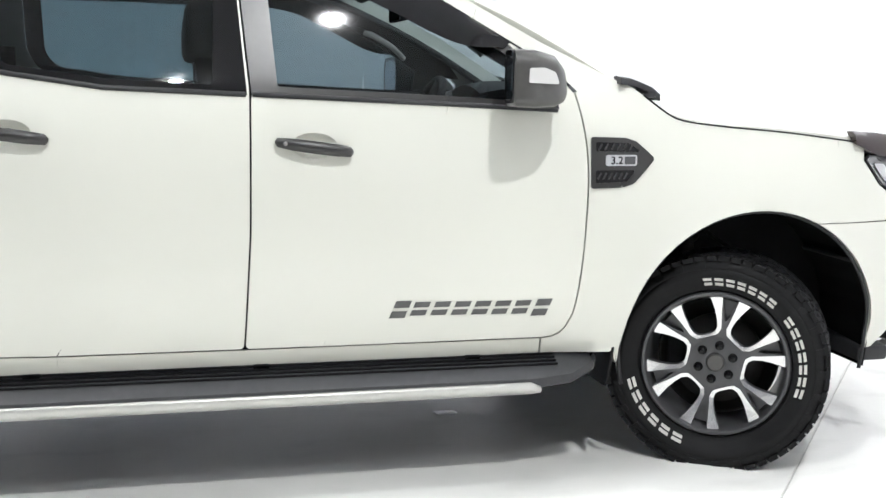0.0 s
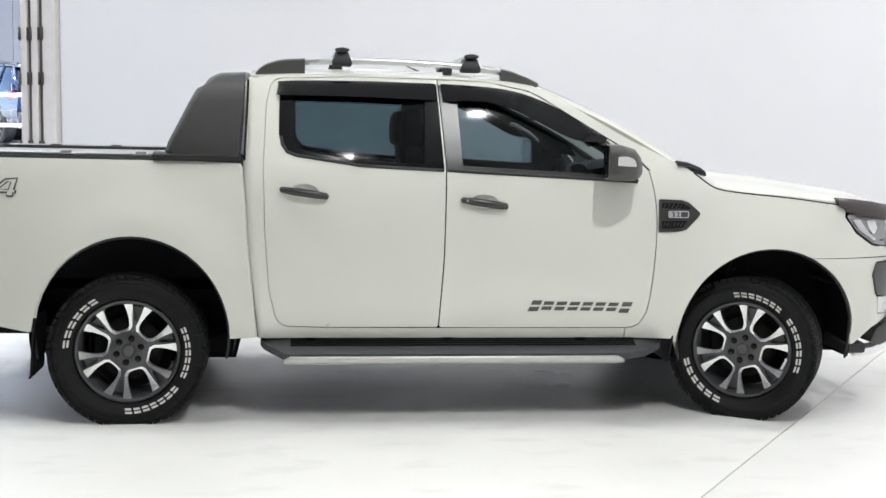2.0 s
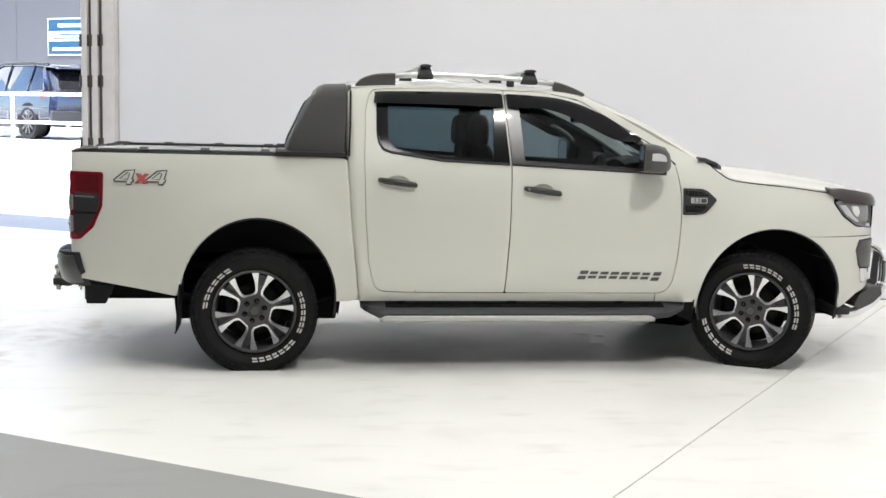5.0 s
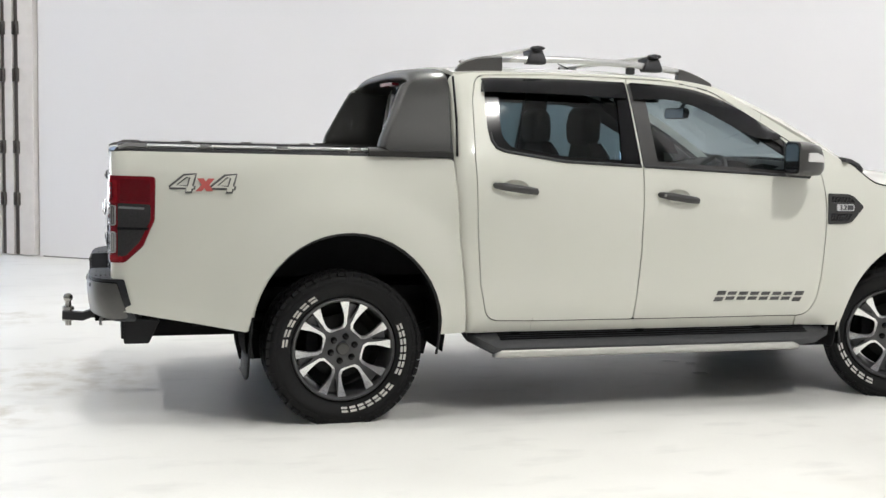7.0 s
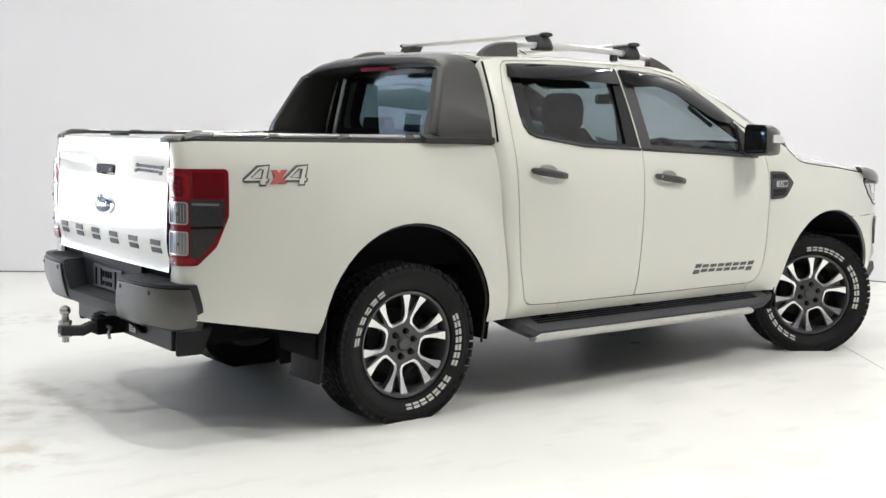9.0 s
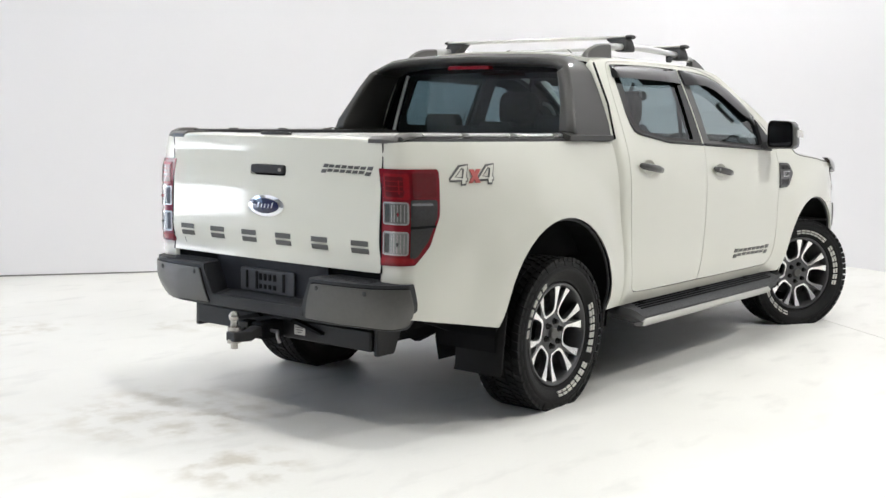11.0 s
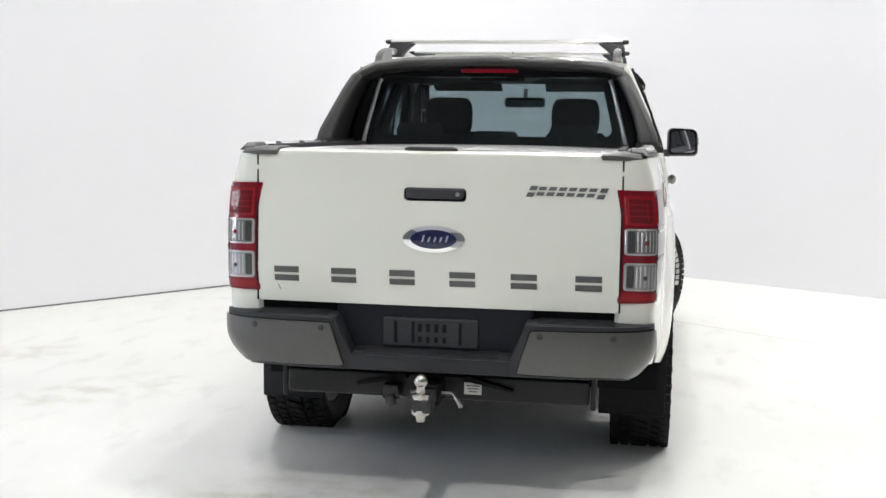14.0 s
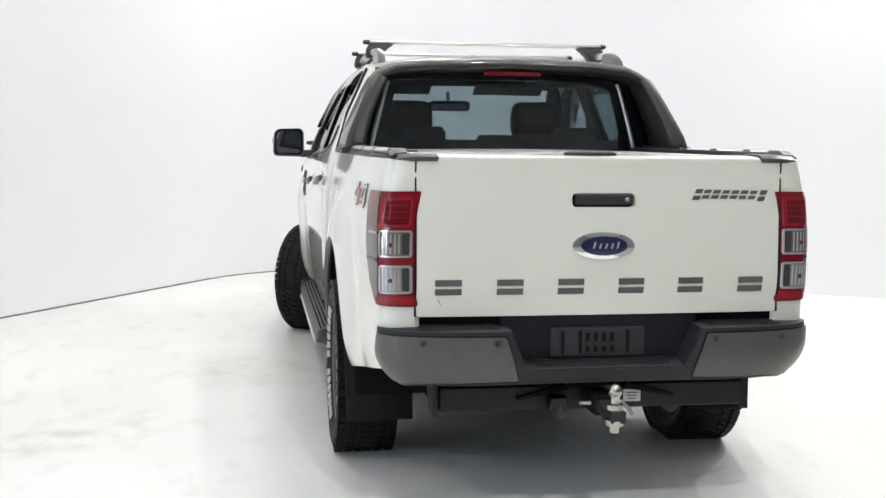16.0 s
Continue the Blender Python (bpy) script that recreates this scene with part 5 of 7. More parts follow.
    part("centre_cap", lathe([(0.0, 0.088), (0.026, 0.087), (0.031, 0.082), (0.031, 0.07)], None, 32), DARK_GREY, rim, "", 40)
    def hz(r):
        return 0.070 + 0.026 * min(1.0, max(0.0, (r - 0.08) / 0.17)) ** 1.2
    for k in range(6):
        ca = radians(17 + rim_turn + 60 * k)
        bm = bmesh.new()
        def pt(r, da, dz=0.0):
            return Vector((r * math.cos(ca + radians(da)), r * math.sin(ca + radians(da)), hz(r) + dz))
        left = [(0.080, 29), (0.098, 24), (0.112, 13.0), (0.130, 9.0), (0.155, 9.5), (0.19, 11.5), (0.225, 14.5), (0.249, 17.0)]
        slot = [(0.150, 0), (0.165, 2.5), (0.19, 4.6), (0.225, 6.4), (0.249, 7.5)]
        poly = [pt(r, a) for r, a in left] + [pt(r, a) for r, a in reversed(slot)] + [pt(r, -a) for r, a in slot[1:]] + [pt(r, -a) for r, a in reversed(left)]
        top = [bm.verts.new(p + Vector((0, 0, -0.004))) for p in poly]
        bot = [bm.verts.new(p + Vector((0, 0, -0.034))) for p in poly]
        n2 = len(top)
        f = bm.faces.new(top)
        f2 = bm.faces.new(bot[::-1])
        for j in range(n2):
            bm.faces.new((top[j], bot[j], bot[(j + 1) % n2], top[(j + 1) % n2]))
        bmesh.ops.triangulate(bm, faces=[f, f2])
        bmesh.ops.recalc_face_normals(bm, faces=bm.faces)
        part("spoke", bm, GUNMETAL, rim)
        # machined edge round each opening
        cb = ca + radians(30)
        def pu(r, da, dz):
            return Vector((r * math.cos(cb + radians(da)), r * math.sin(cb + radians(da)), hz(r) + dz))
        inner = [(0.252, -11.8), (0.225, -13.6), (0.19, -16.4), (0.155, -18.8), (0.130, -19.4), (0.112, -16), (0.105, -8), (0.104, 0)]
        inner = inner + [(r, -a) for r, a in reversed(inner[:-1])]
        outer = [(0.252, -22.5), (0.225, -23.3), (0.19, -23.6), (0.155, -24.4), (0.126, -26), (0.103, -21.5), (0.0955, -9), (0.0945, 0)]
        outer = outer + [(r, -a) for r, a in reversed(outer[:-1])]
        bm = bmesh.new()
        prev = None
        for (ri, ai), (ro, ao) in zip(inner, outer):
            row = [bm.verts.new(pu(ri, ai, -0.030)), bm.verts.new(pu(ri, ai, -0.001)), bm.verts.new(pu(ro, ao, 0.001)), bm.verts.new(pu(ro, ao, -0.006))]
            if prev:
                for j in range(3):
                    fc = bm.faces.new((prev[j], row[j], row[j + 1], prev[j + 1]))
                    fc.material_index = 1 if j == 0 else 0
            prev = row
        bmesh.ops.recalc_face_normals(bm, faces=bm.faces)
        part("machined_edge", bm, (ALLOY, GUNMETAL), rim, "bright machined spoke face")
        part("lug_nut", lathe([(0, 0.094), (0.009, 0.094), (0.0125, 0.088), (0.0125, 0.076), (0.017, 0.073), (0.017, 0.064)], Matrix.Translation((0.062 * math.cos(ca), 0.062 * math.sin(ca), 0)), 10), GLOSS_BLACK, rim)
    disc = part("brake_disc", lathe([(0.06, 0.0), (0.16, 0.0), (0.16, -0.025), (0.06, -0.025), (0.06, 0.01)], None, 40), DRUM, w, "dark steel brake drum")
    part("brake_shield", lathe([(0.0, -0.058), (0.205, -0.056), (0.212, -0.04), (0.205, -0.062), (0.0, -0.066)], None, 40), DRUM, w)
    part("brake_caliper", box((-0.14, 0.03, -0.01), (0.07, 0.15, 0.07)), UNDERSIDE, w, "", None, 0.01)
    return w


STEP_GREY = material("step_plastic", (0.036, 0.037, 0.040), 0.5, 0.0, 0.0, 40.0, 0.25, 0.25, 600.0)


def side_step(s):
    y0 = 0.80
    sec = []
    for x, k in ((0.650, 0.0), (0.665, 0.6), (0.70, 0.9), (0.78, 1.0), (2.50, 1.0), (2.62, 1.0), (2.70, 0.9), (2.715, 0.6), (2.72, 0.1)):
        yo = 0.86 + 0.075 * k
        zb = 0.382 - 0.070 * min(1, max(0, (x - 0.64) / 0.14)) * min(1, max(0, (2.735 - x) / 0.14))
        sec.append([(x, s * 0.72, zb + 0.02), (x, s * (yo - 0.05), zb), (x, s * (yo - 0.004), zb + 0.012), (x, s * yo, zb + 0.045), (x, s * (yo - 0.03), 0.396), (x, s * 0.80, 0.425), (x, s * 0.72, 0.42)])
    step = part("side_step", loft(sec), STEP_GREY, truck, "black side step with a pale lower edge", 40)
    for i in range(4):
        o = 0.905 - i * 0.018
        part("grip_rib", tube([(0.80, s * o, 0.398 + i * 0.0075), (2.58, s * o, 0.398 + i * 0.0075)], 0.004, 6), UNDERSIDE, step)
    sec = []
    for x, k in ((0.765, 0.2), (0.80, 1.0), (2.48, 1.0), (2.515, 0.2)):
        sec.append([(x, s * 0.885, 0.303), (x, s * (0.935), 0.310 - 0.005 * k), (x, s * 0.9425, 0.318 + 0.020 * k), (x, s * 0.935, 0.326 + 0.020 * k), (x, s * 0.89, 0.326)])
    part("step_edge", loft(sec), STEP_SILVER, step, "pale metal edge of the step")
    for x in (0.9, 1.6, 2.3):
        part("step_bracket", box((x, s * 0.70, 0.41), (0.05, 0.30, 0.03)), UNDERSIDE, step)


def side_mirror(s):
    m = part("side_mirror", loft([[(x + k * (1.110 - y), s * y, z) for y, z in rounded([(y0, z0, 0.03), (y1, z0 + 0.004, 0.035), (y1 - 0.008, z1 - 0.008, 0.05), (y0, z1, 0.04)])] for x, y0, y1, z0, z1, k in ((2.346, 0.930, 1.108, 1.262, 1.428, 0.15), (2.354, 0.922, 1.116, 1.254, 1.436, 0.14), (2.42, 0.918, 1.118, 1.250, 1.436, 0.05), (2.49, 0.925, 1.098, 1.253, 1.420, 0), (2.53, 0.94, 1.06, 1.266, 1.385, 0), (2.545, 0.95, 1.03, 1.28, 1.35, 0))]), DARK_GREY, truck, "graphite door mirror", 50)
    part("mirror_glass", prism(rounded([(0.940, 1.275, 0.025), (1.100, 1.278, 0.025), (1.094, 1.416, 0.035), (0.940, 1.420, 0.03)]), lambda y, z: (2.3435 + 0.15 * (1.110 - y), s * y, z), (0.006, 0, 0)), MIRROR, m, "mirror glass")
    part("mirror_bezel", loft([[(x + 0.15 * (1.110 - y), s * y, z) for y, z in rounded([(0.928 + e, 1.261 + e, 0.03), (1.110 - e, 1.265 + e, 0.03), (1.103 - e, 1.430 - e, 0.045), (0.928 + e, 1.431 - e, 0.035)])] for x, e in ((2.352, 0.0), (2.3425, 0.002), (2.3425, 0.012), (2.350, 0.013))], False), GLOSS_BLACK, m, "black mirror bezel", 40)
    part("mirror_lamp", loft([[(x, s * (1.1215 - o), z) for x, z in rounded([(2.392, 1.330, 0.006), (2.488, 1.326, 0.006), (2.476, 1.362, 0.02), (2.44, 1.376, 0.02), (2.394, 1.374, 0.006)])] for o in (0.03, 0.004, 0.0)]), AMBER, m, "clear indicator lamp")
    part("mirror_arm", loft([[(x, s * y, z) for x, z in ((2.42, 1.248), (2.54, 1.246), (2.54, 1.29), (2.44, 1.295))] for y in (0.84, 0.94)]), BLACK_TRIM, m, "", None, 0.008)
    part("mirror_sail", sheet(rounded([(2.43, 1.262), (2.572, 1.24, 0.006), (2.555, 1.325, 0.01), (2.43, 1.435)]), [], on_side(s, 0.006), (0, -s, 0), 0.05, 0.02), BLACK_TRIM, m)


TOW_BLACK = material("tow_bar_black", (0.006, 0.006, 0.0075), 0.4, 0.0, 0.0, 30.0, 0.3, 0.2, 300.0, spec=0.35)
TOW_STEEL = material("worn_steel", (0.46, 0.44, 0.41), 0.24, 1.0, 0.0, 60.0, 0.2)


BUMPER = material("bumper_plastic", (0.017, 0.018, 0.021), 0.5, 0.0, 0.0, 40.0, 0.15, 0.2, 600.0, spec=0.35)
RECESS = material("recess_plastic", (0.008, 0.009, 0.013), 0.55, 0.0, 0.0, 18.0, 0.2, 0.15, 500.0, spec=0.22)
BUMP_LINE = ((-1.196, 0.0), (-1.198, 0.30), (-1.203, 0.36), (-1.199, 0.52), (-1.187, 0.64), (-1.166, 0.718), (-1.132, 0.772), (-1.090, 0.803), (-1.045, 0.815), (-1.012, 0.817))
bump_u = np.concatenate(([0.0], np.cumsum([math.dist(a, b) for a, b in zip(BUMP_LINE, BUMP_LINE[1:])])))
bump_x, bump_y = curve([(u, p[0]) for u, p in zip(bump_u, BUMP_LINE)]), curve([(u, p[1]) for u, p in zip(bump_u, BUMP_LINE)])
BUMP_END = float(bump_u[-1])


def on_bumper(out=0.0):
    """Round the rear bumper: u along it from the middle, z up; the lower edge tucks in."""
    def place(u, z):
        s, a = (1 if u >= 0 else -1), min(abs(u), BUMP_END)
        tx, ty = bump_x(a + 0.01) - bump_x(a - 0.01), bump_y(a + 0.01) - bump_y(a - 0.01)
        n = math.hypot(tx, ty) or 1.0
        side = min(1.0, max(0.0, (a - 0.55) / 0.25))
        tuck = (0.018 + 0.050 * side) * max(0.0, (0.645 - z) / 0.13) ** 2 - out
        return Vector((bump_x(a) + tuck * ty / n, s * (bump_y(a) - tuck * tx / n), z)) if a > 0.02 else Vector((bump_x(a) + tuck, s * bump_y(a), z))
    return place


def rear_bumper():
    e = BUMP_END
    half_top = [(0.295, 0.572, 0.012), (0.352, 0.700, 0.02), (0.385, 0.709, 0.02), (0.64, 0.711, 0.1), (e - 0.055, 0.713, 0.008), (e, 0.500, 0.012), (e - 0.12, 0.500, 0.04), (e - 0.30, 0.516, 0.1), (0.30, 0.516, 0.05)]
    outline = rounded(half_top + [(-u, z, r) for u, z, r in reversed(half_top)])
    b = part("rear_bumper", sheet(outline, [], on_bumper(), (1, 0, 0), 0.03, 0.03), BUMPER, truck, "dark step bumper with graphite corner covers", 40, 0.008)
    for s in (-1, 1):
        o = rounded([(s * 0.372, 0.690, 0.012), (s * (e - 0.062), 0.694, 0.012), (s * (e - 0.012), 0.520, 0.02), (s * (e - 0.13), 0.512, 0.05), (s * (e - 0.30), 0.526, 0.1), (s * 0.322, 0.530, 0.008)])
        part("cover_gap", sheet(inset(o, -0.005), [], on_bumper(0.0025), (1, 0, 0), 0.03, 0.002), GLOSS_BLACK, b)
        part("corner_cover", sheet(o, [], on_bumper(0.009), (1, 0, 0), 0.025, 0.007), DARK_GREY, b, "graphite bumper corner cover", 40, 0.003)
        rows = []
        for u in np.linspace(0.350, e - 0.06, 14):
            p = on_bumper()(s * u, 0.709)
            k = min(1.0, max(0.0, (u - 0.62) / 0.25))
            q = Vector((max(p.x, -1.06), s * min(abs(p.y), 0.70), 0.716))
            rows.append([(p.x + 0.002, p.y, 0.690), (p.x + 0.004, p.y, 0.708), (p.x + 0.014, p.y - s * 0.010 * k, 0.713), (q.x, q.y, 0.717), (q.x, q.y, 0.69)])
        part("step_pad", loft(rows), BUMPER, b, "", 40)
        for i in range(5):
            part("pad_rib", box((-1.165 + i * 0.022, s * 0.53, 0.7155 + i * 0.0006), (0.006, 0.28, 0.005)), BLACK_TRIM, b)
        for u in (0.405, 0.665):
            p = on_bumper(0.009)(s * u, 0.672)
            part("parking_sensor", lathe([(0, 0.004), (0.009, 0.0035), (0.0115, 0.0), (0.0115, -0.01)], pose(p.x, p.y, p.z, 0, -90, -s * 6 if u > 0.6 else 0), 16), BLACK_TRIM, b)
        part("notch_cheek", loft([[(x, s * y, z) for y, z in ((0.292, 0.575), (0.350, 0.708), (0.375, 0.712), (0.375, 0.55), (0.300, 0.55))] for x in (-1.190, -1.15, -1.075)]), BUMPER, b, "", 30)
        part("towbar_end", prism(rounded([(-1.035, 0.497, 0.008), (-1.037, 0.368, 0.012), (-0.918, 0.368, 0.015), (-0.865, 0.485, 0.008)]), lambda x, z: (x, s * 0.585, z), (0, s * 0.02, 0)), TOW_BLACK, truck, "", None, 0.004)
    part("centre_step", loft([[(-1.190, y, 0.535), (-1.196 + 0.004, y, 0.566), (-1.180, y, 0.574), (-1.09, y, 0.590), (-1.08, y, 0.54)] for y in np.linspace(-0.30, 0.30, 5)]), BUMPER, b, "", 40)
    for i in range(6):
        part("step_groove", box((-1.168 + 0.014 * i, 0, 0.578 + 0.0024 * i), (0.004, 0.50, 0.004)), BLACK_TRIM, b)
    part("recess_panel", prism(rounded([(-0.37, 0.57), (0.37, 0.57), (0.37, 0.76, 0.02), (-0.37, 0.76, 0.02)]), lambda y, z: (-1.098, y, z), (0.02, 0, 0)), RECESS, b, "", None, 0.006)
    mount = part("plate_mount", prism(rounded([(-0.170, 0.596, 0.012), (0.190, 0.596, 0.012), (0.190, 0.706, 0.012), (-0.170, 0.706, 0.012)]), lambda y, z: (-1.112, y, z), (0.016, 0, 0)), PLATE_GREY, b, "empty moulded plate mount", None, 0.005)
    for y in (0.142, 0.076, -0.102):
        part("mount_slot", box((-1.1135, y, 0.652), (0.008, 0.010, 0.082)), UNDERSIDE, mount)
    for i in range(4):
        for z, h in ((0.670, 0.030), (0.626, 0.020)):
            part("mount_hole", box((-1.1135, 0.050 - i * 0.031, z), (0.008, 0.013, h)), UNDERSIDE, mount)
    # tow bar
    t = part("tow_bar", box((-1.0, 0.0, 0.435), (0.10, 1.16, 0.094)), TOW_BLACK, truck, "black steel tow bar", None, 0.008)
    for s in (-1, 1):
        part("gusset", prism([(s * 0.12, 0.488), (s * 0.30, 0.440), (s * 0.30, 0.432), (s * 0.10, 0.470)], lambda y, z: (-1.075, y, z), (0.03, 0, 0)), UNDERSIDE, t)
    part("receiver", box((-1.10, 0.0, 0.430), (0.16, 0.075, 0.075)), UNDERSIDE, t, "", None, 0.005)
    part("tongue", loft([[(x, y, z + h) for y, h in ((-0.028, -0.022), (0.028, -0.022), (0.028, 0.022), (-0.028, 0.022))] for x, z in ((-1.14, 0.43), (-1.20, 0.43), (-1.24, 0.415), (-1.345, 0.425))]), BLACK_TRIM, t, "", None, 0.005)
    part("tow_ball", lathe([(0, -0.075), (0.016, -0.075), (0.016, -0.05), (0.032, -0.048), (0.032, -0.03), (0.018, -0.026), (0.018, 0.006), (0.030, 0.008), (0.030, 0.024), (0.017, 0.030), (0.0155, 0.050)] + [(0.025 * math.sin(a), 0.072 - 0.025 * math.cos(a)) for a in np.linspace(0.7, math.pi, 10)], Matrix.Translation((-1.315, 0.006, 0.442)), 24), TOW_STEEL, t, "bright steel tow ball", 40)
    part("hitch_pin", tube([(-1.13, 0.08, 0.43), (-1.13, -0.08, 0.43), (-1.15, -0.10, 0.41), (-1.15, -0.115, 0.385)], 0.008, 8), STEEL, t)
    part("trailer_socket", box((-1.10, 0.155, 0.425), (0.06, 0.065, 0.055)), GLOSS_BLACK, t, "", None, 0.006)
    part("socket_lid", tube([(-1.13, 0.14, 0.40), (-1.13, 0.17, 0.39)], 0.022, 12), BLACK_TRIM, t)
    part("rating_label", box((-1.0525, -0.145, 0.435), (0.004, 0.066, 0.045)), LABEL_WHITE, t, "small silver rating label")
    for i in range(3):
        part("label_bar", box((-1.055, -0.145, 0.446 - i * 0.011), (0.002, 0.05 - 0.01 * i, 0.004)), DECAL_GREY, t)


def mud_flap(x, s, z0, z1):
    part("mud_flap", loft([[(x + 0.03 * k - 0.006, s * 0.60, z), (x + 0.03 * k + 0.006, s * 0.60, z), (x + 0.03 * k + 0.006, s * (0.87 + 0.012 * k), z), (x + 0.03 * k - 0.006, s * (0.87 + 0.012 * k), z)] for k, z in ((0.0, z0), (0.3, z0 + 0.02), (0.6, (z0 + z1) / 2), (1.0, z1))]), RUBBER, truck, "black rubber mud flap", None, 0.004)


SMOKED = material("smoked_acrylic", (0.030, 0.020, 0.018), 0.08, 0.0, 0.6, 20.0, 0.2)


def front_end():
    # bumper, grille block, lamps, deflector and the nudge bar
    sec = []
    for y in np.linspace(-0.62, 0.62, 17):
        xf = 4.118 - 0.05 * abs(y / 0.62) ** 3
        xb = xf - 0.12
        sec.append([(xb, y, 0.40), (xf - 0.10, y, 0.40), (xf - 0.03, y, 0.48), (xf, y, 0.60), (xf, y, 0.82), (xf - 0.015, y, 0.86), (xb, y, 0.865)])
    fb = part("front_bumper", loft(sec), PAINT, truck, "white front bumper with dark corners", 40, 0.01)
    part("grille", loft([[(3.85, y, 0.85), (4.10 - 0.06 * abs(y / 0.6) ** 2, y, 0.85), (4.11 - 0.06 * abs(y / 0.6) ** 2, y, 0.96), (4.09 - 0.06 * abs(y / 0.6) ** 2, y, 1.07), (3.85, y, 1.08)] for y in np.linspace(-0.58, 0.58, 9)]), DARK_GREY, truck, "graphite front grille", 40)
    for z in (0.89, 0.95, 1.01):
        part("grille_bar", tube([(4.118 - 0.06 * abs(y / 0.6) ** 2, y, z) for y in np.linspace(-0.55, 0.55, 9)], 0.012, 8), GUNMETAL, truck)
    for s in (-1, 1):
        lamp = rounded([(3.716, 1.072, 0.010), (3.738, 1.094, 0.012), (3.90, 1.090, 0.2), (4.075, 1.078, 0.012), (4.085, 0.905, 0.012), (3.990, 0.907, 0.05), (3.890, 0.922, 0.06), (3.785, 0.988, 0.05)])
        glass = inset(lamp, 0.0065)
        hl = part("headlight", sheet(lamp, [glass], on_side(s, 0.002), (-0.5, -s * 0.8, 0), 0.03, 0.02), GLOSS_BLACK, truck, "clear headlight in a dark surround", None, 0.003)
        part("lamp_bowl", sheet(inset(glass, -0.004), [], on_side(s, -0.014), (-0.5, -s * 0.8, 0), 0.04, 0.0), CLEAR_LENS, hl, "silvery lamp bowl")
        strip = rounded([(3.758, 1.058, 0.006), (3.806, 1.056, 0.01), (3.870, 0.985, 0.02), (3.92, 0.952, 0.01), (3.905, 0.942, 0.01), (3.808, 1.0, 0.02)])
        part("lamp_strip", sheet(strip, [], on_side(s, -0.006), (-0.5, -s * 0.8, 0), 0.03, 0.006), SILVER, hl, "silver daytime strip")
        bulb = rounded([(3.850, 1.052, 0.006), (3.905, 1.050, 0.01), (3.925, 1.010, 0.01), (3.905, 0.975, 0.012), (3.868, 1.005, 0.01)])
        part("lamp_reflector", sheet(bulb, [], on_side(s, -0.008), (-0.5, -s * 0.8, 0), 0.03, 0.004), AMBER, hl)
        part("lamp_inner_edge", sheet(rounded([(4.018, 1.062, 0.004), (4.030, 1.061, 0.004), (4.040, 0.935, 0.004), (3.955, 0.940, 0.004), (3.956, 0.948, 0.004), (4.026, 0.945, 0.004)]), [], on_side(s, -0.007), (-0.5, -s * 0.8, 0), 0.02, 0.004), GUNMETAL, hl)
        part("lamp_brow", sheet(rounded([(3.775, 1.078, 0.004), (3.90, 1.074, 0.1), (4.05, 1.062, 0.006), (4.05, 1.048, 0.006), (3.90, 1.060, 0.1), (3.80, 1.064, 0.004)]), [], on_side(s, -0.005), (-0.5, -s * 0.8, 0), 0.03, 0.006), GUNMETAL, hl)
        # edge of the bonnet over the lamp
        part("bonnet_side", sheet(rounded([(3.660, 1.140), (3.712, 1.118, 0.01), (3.742, 1.098, 0.01), (4.075, 1.084), (4.06, 1.10), (3.85, 1.124)]), [], on_side(s, -0.001), (-0.3, -s * 0.9, 0), 0.03, 0.016), PAINT, truck)
        part("nose_backing", sheet([Vector(p) for p in ((3.80, 0.46), (4.08, 0.46), (4.11, 0.86), (3.86, 0.86))], [], on_side(s, -0.03), (-0.5, -s * 0.8, 0), 0.04, 0.01), UNDERSIDE, fb)
        part("bumper_corner", sheet(rounded([(3.906, 0.760, 0.03), (3.930, 0.822, 0.02), (4.085, 0.834, 0.03), (4.128, 0.780, 0.03), (4.130, 0.632, 0.01), (3.938, 0.648, 0.012)]), [], on_side(s, 0.016), (-0.5, -s * 0.8, 0), 0.025, 0.035), DARK_GREY, fb, "graphite fog lamp surround", None, 0.008)
        fog = part("fog_lamp", sheet(rounded([(3.948, 0.638, 0.006), (4.088, 0.626, 0.006), (4.084, 0.534, 0.012), (3.966, 0.546, 0.012)]), [], on_side(s, 0.006), (-0.5, -s * 0.8, 0), 0.03, 0.02), AMBER, fb, "clear fog lamp", None, 0.004)
        part("fog_bezel", sheet(rounded([(4.086, 0.632, 0.004), (4.126, 0.630, 0.004), (4.112, 0.526, 0.008), (4.082, 0.530, 0.004)]), [], on_side(s, 0.012), (-0.5, -s * 0.8, 0), 0.02, 0.02), BLACK_TRIM, fb)
        part("fog_bulb", lathe([(0, 0.004), (0.022, 0.003), (0.030, 0.0), (0.030, -0.01)], Matrix.Translation(on_side(s, 0.006)(4.01, 0.586)) @ pose(0, 0, 0, 90 if s < 0 else -90, 0, 0), 18), SILVER, fog)
        part("lower_valance", loft([[(x, s * y, z) for x, z in rounded([(3.985, 0.365, 0.01), (4.020, 0.445, 0.03), (4.100, 0.496, 0.02), (4.175, 0.502, 0.01), (4.188, 0.445, 0.02), (4.130, 0.388, 0.02), (4.045, 0.346, 0.01)])] for y in (0.68, 0.66, 0.46)]), DARK_GREY, fb, "graphite lower wing of the bumper", 40, 0.006)
        part("bumper_foot", loft([[(x, s * y, z) for y, z in ((0.55, 0.325), (0.80, 0.325), (0.815, 0.38), (0.55, 0.40))] for x in (3.775, 3.90)]), BLACK_TRIM, fb, "", None, 0.01)
        part("bonnet_gap", tube([(x, s * (half(x, hood_edge(x) - 0.004) - 0.0005), hood_edge(x) - 0.004) for x in np.linspace(2.87, 3.69, 30)], 0.0036, 6), GLOSS_BLACK, truck)
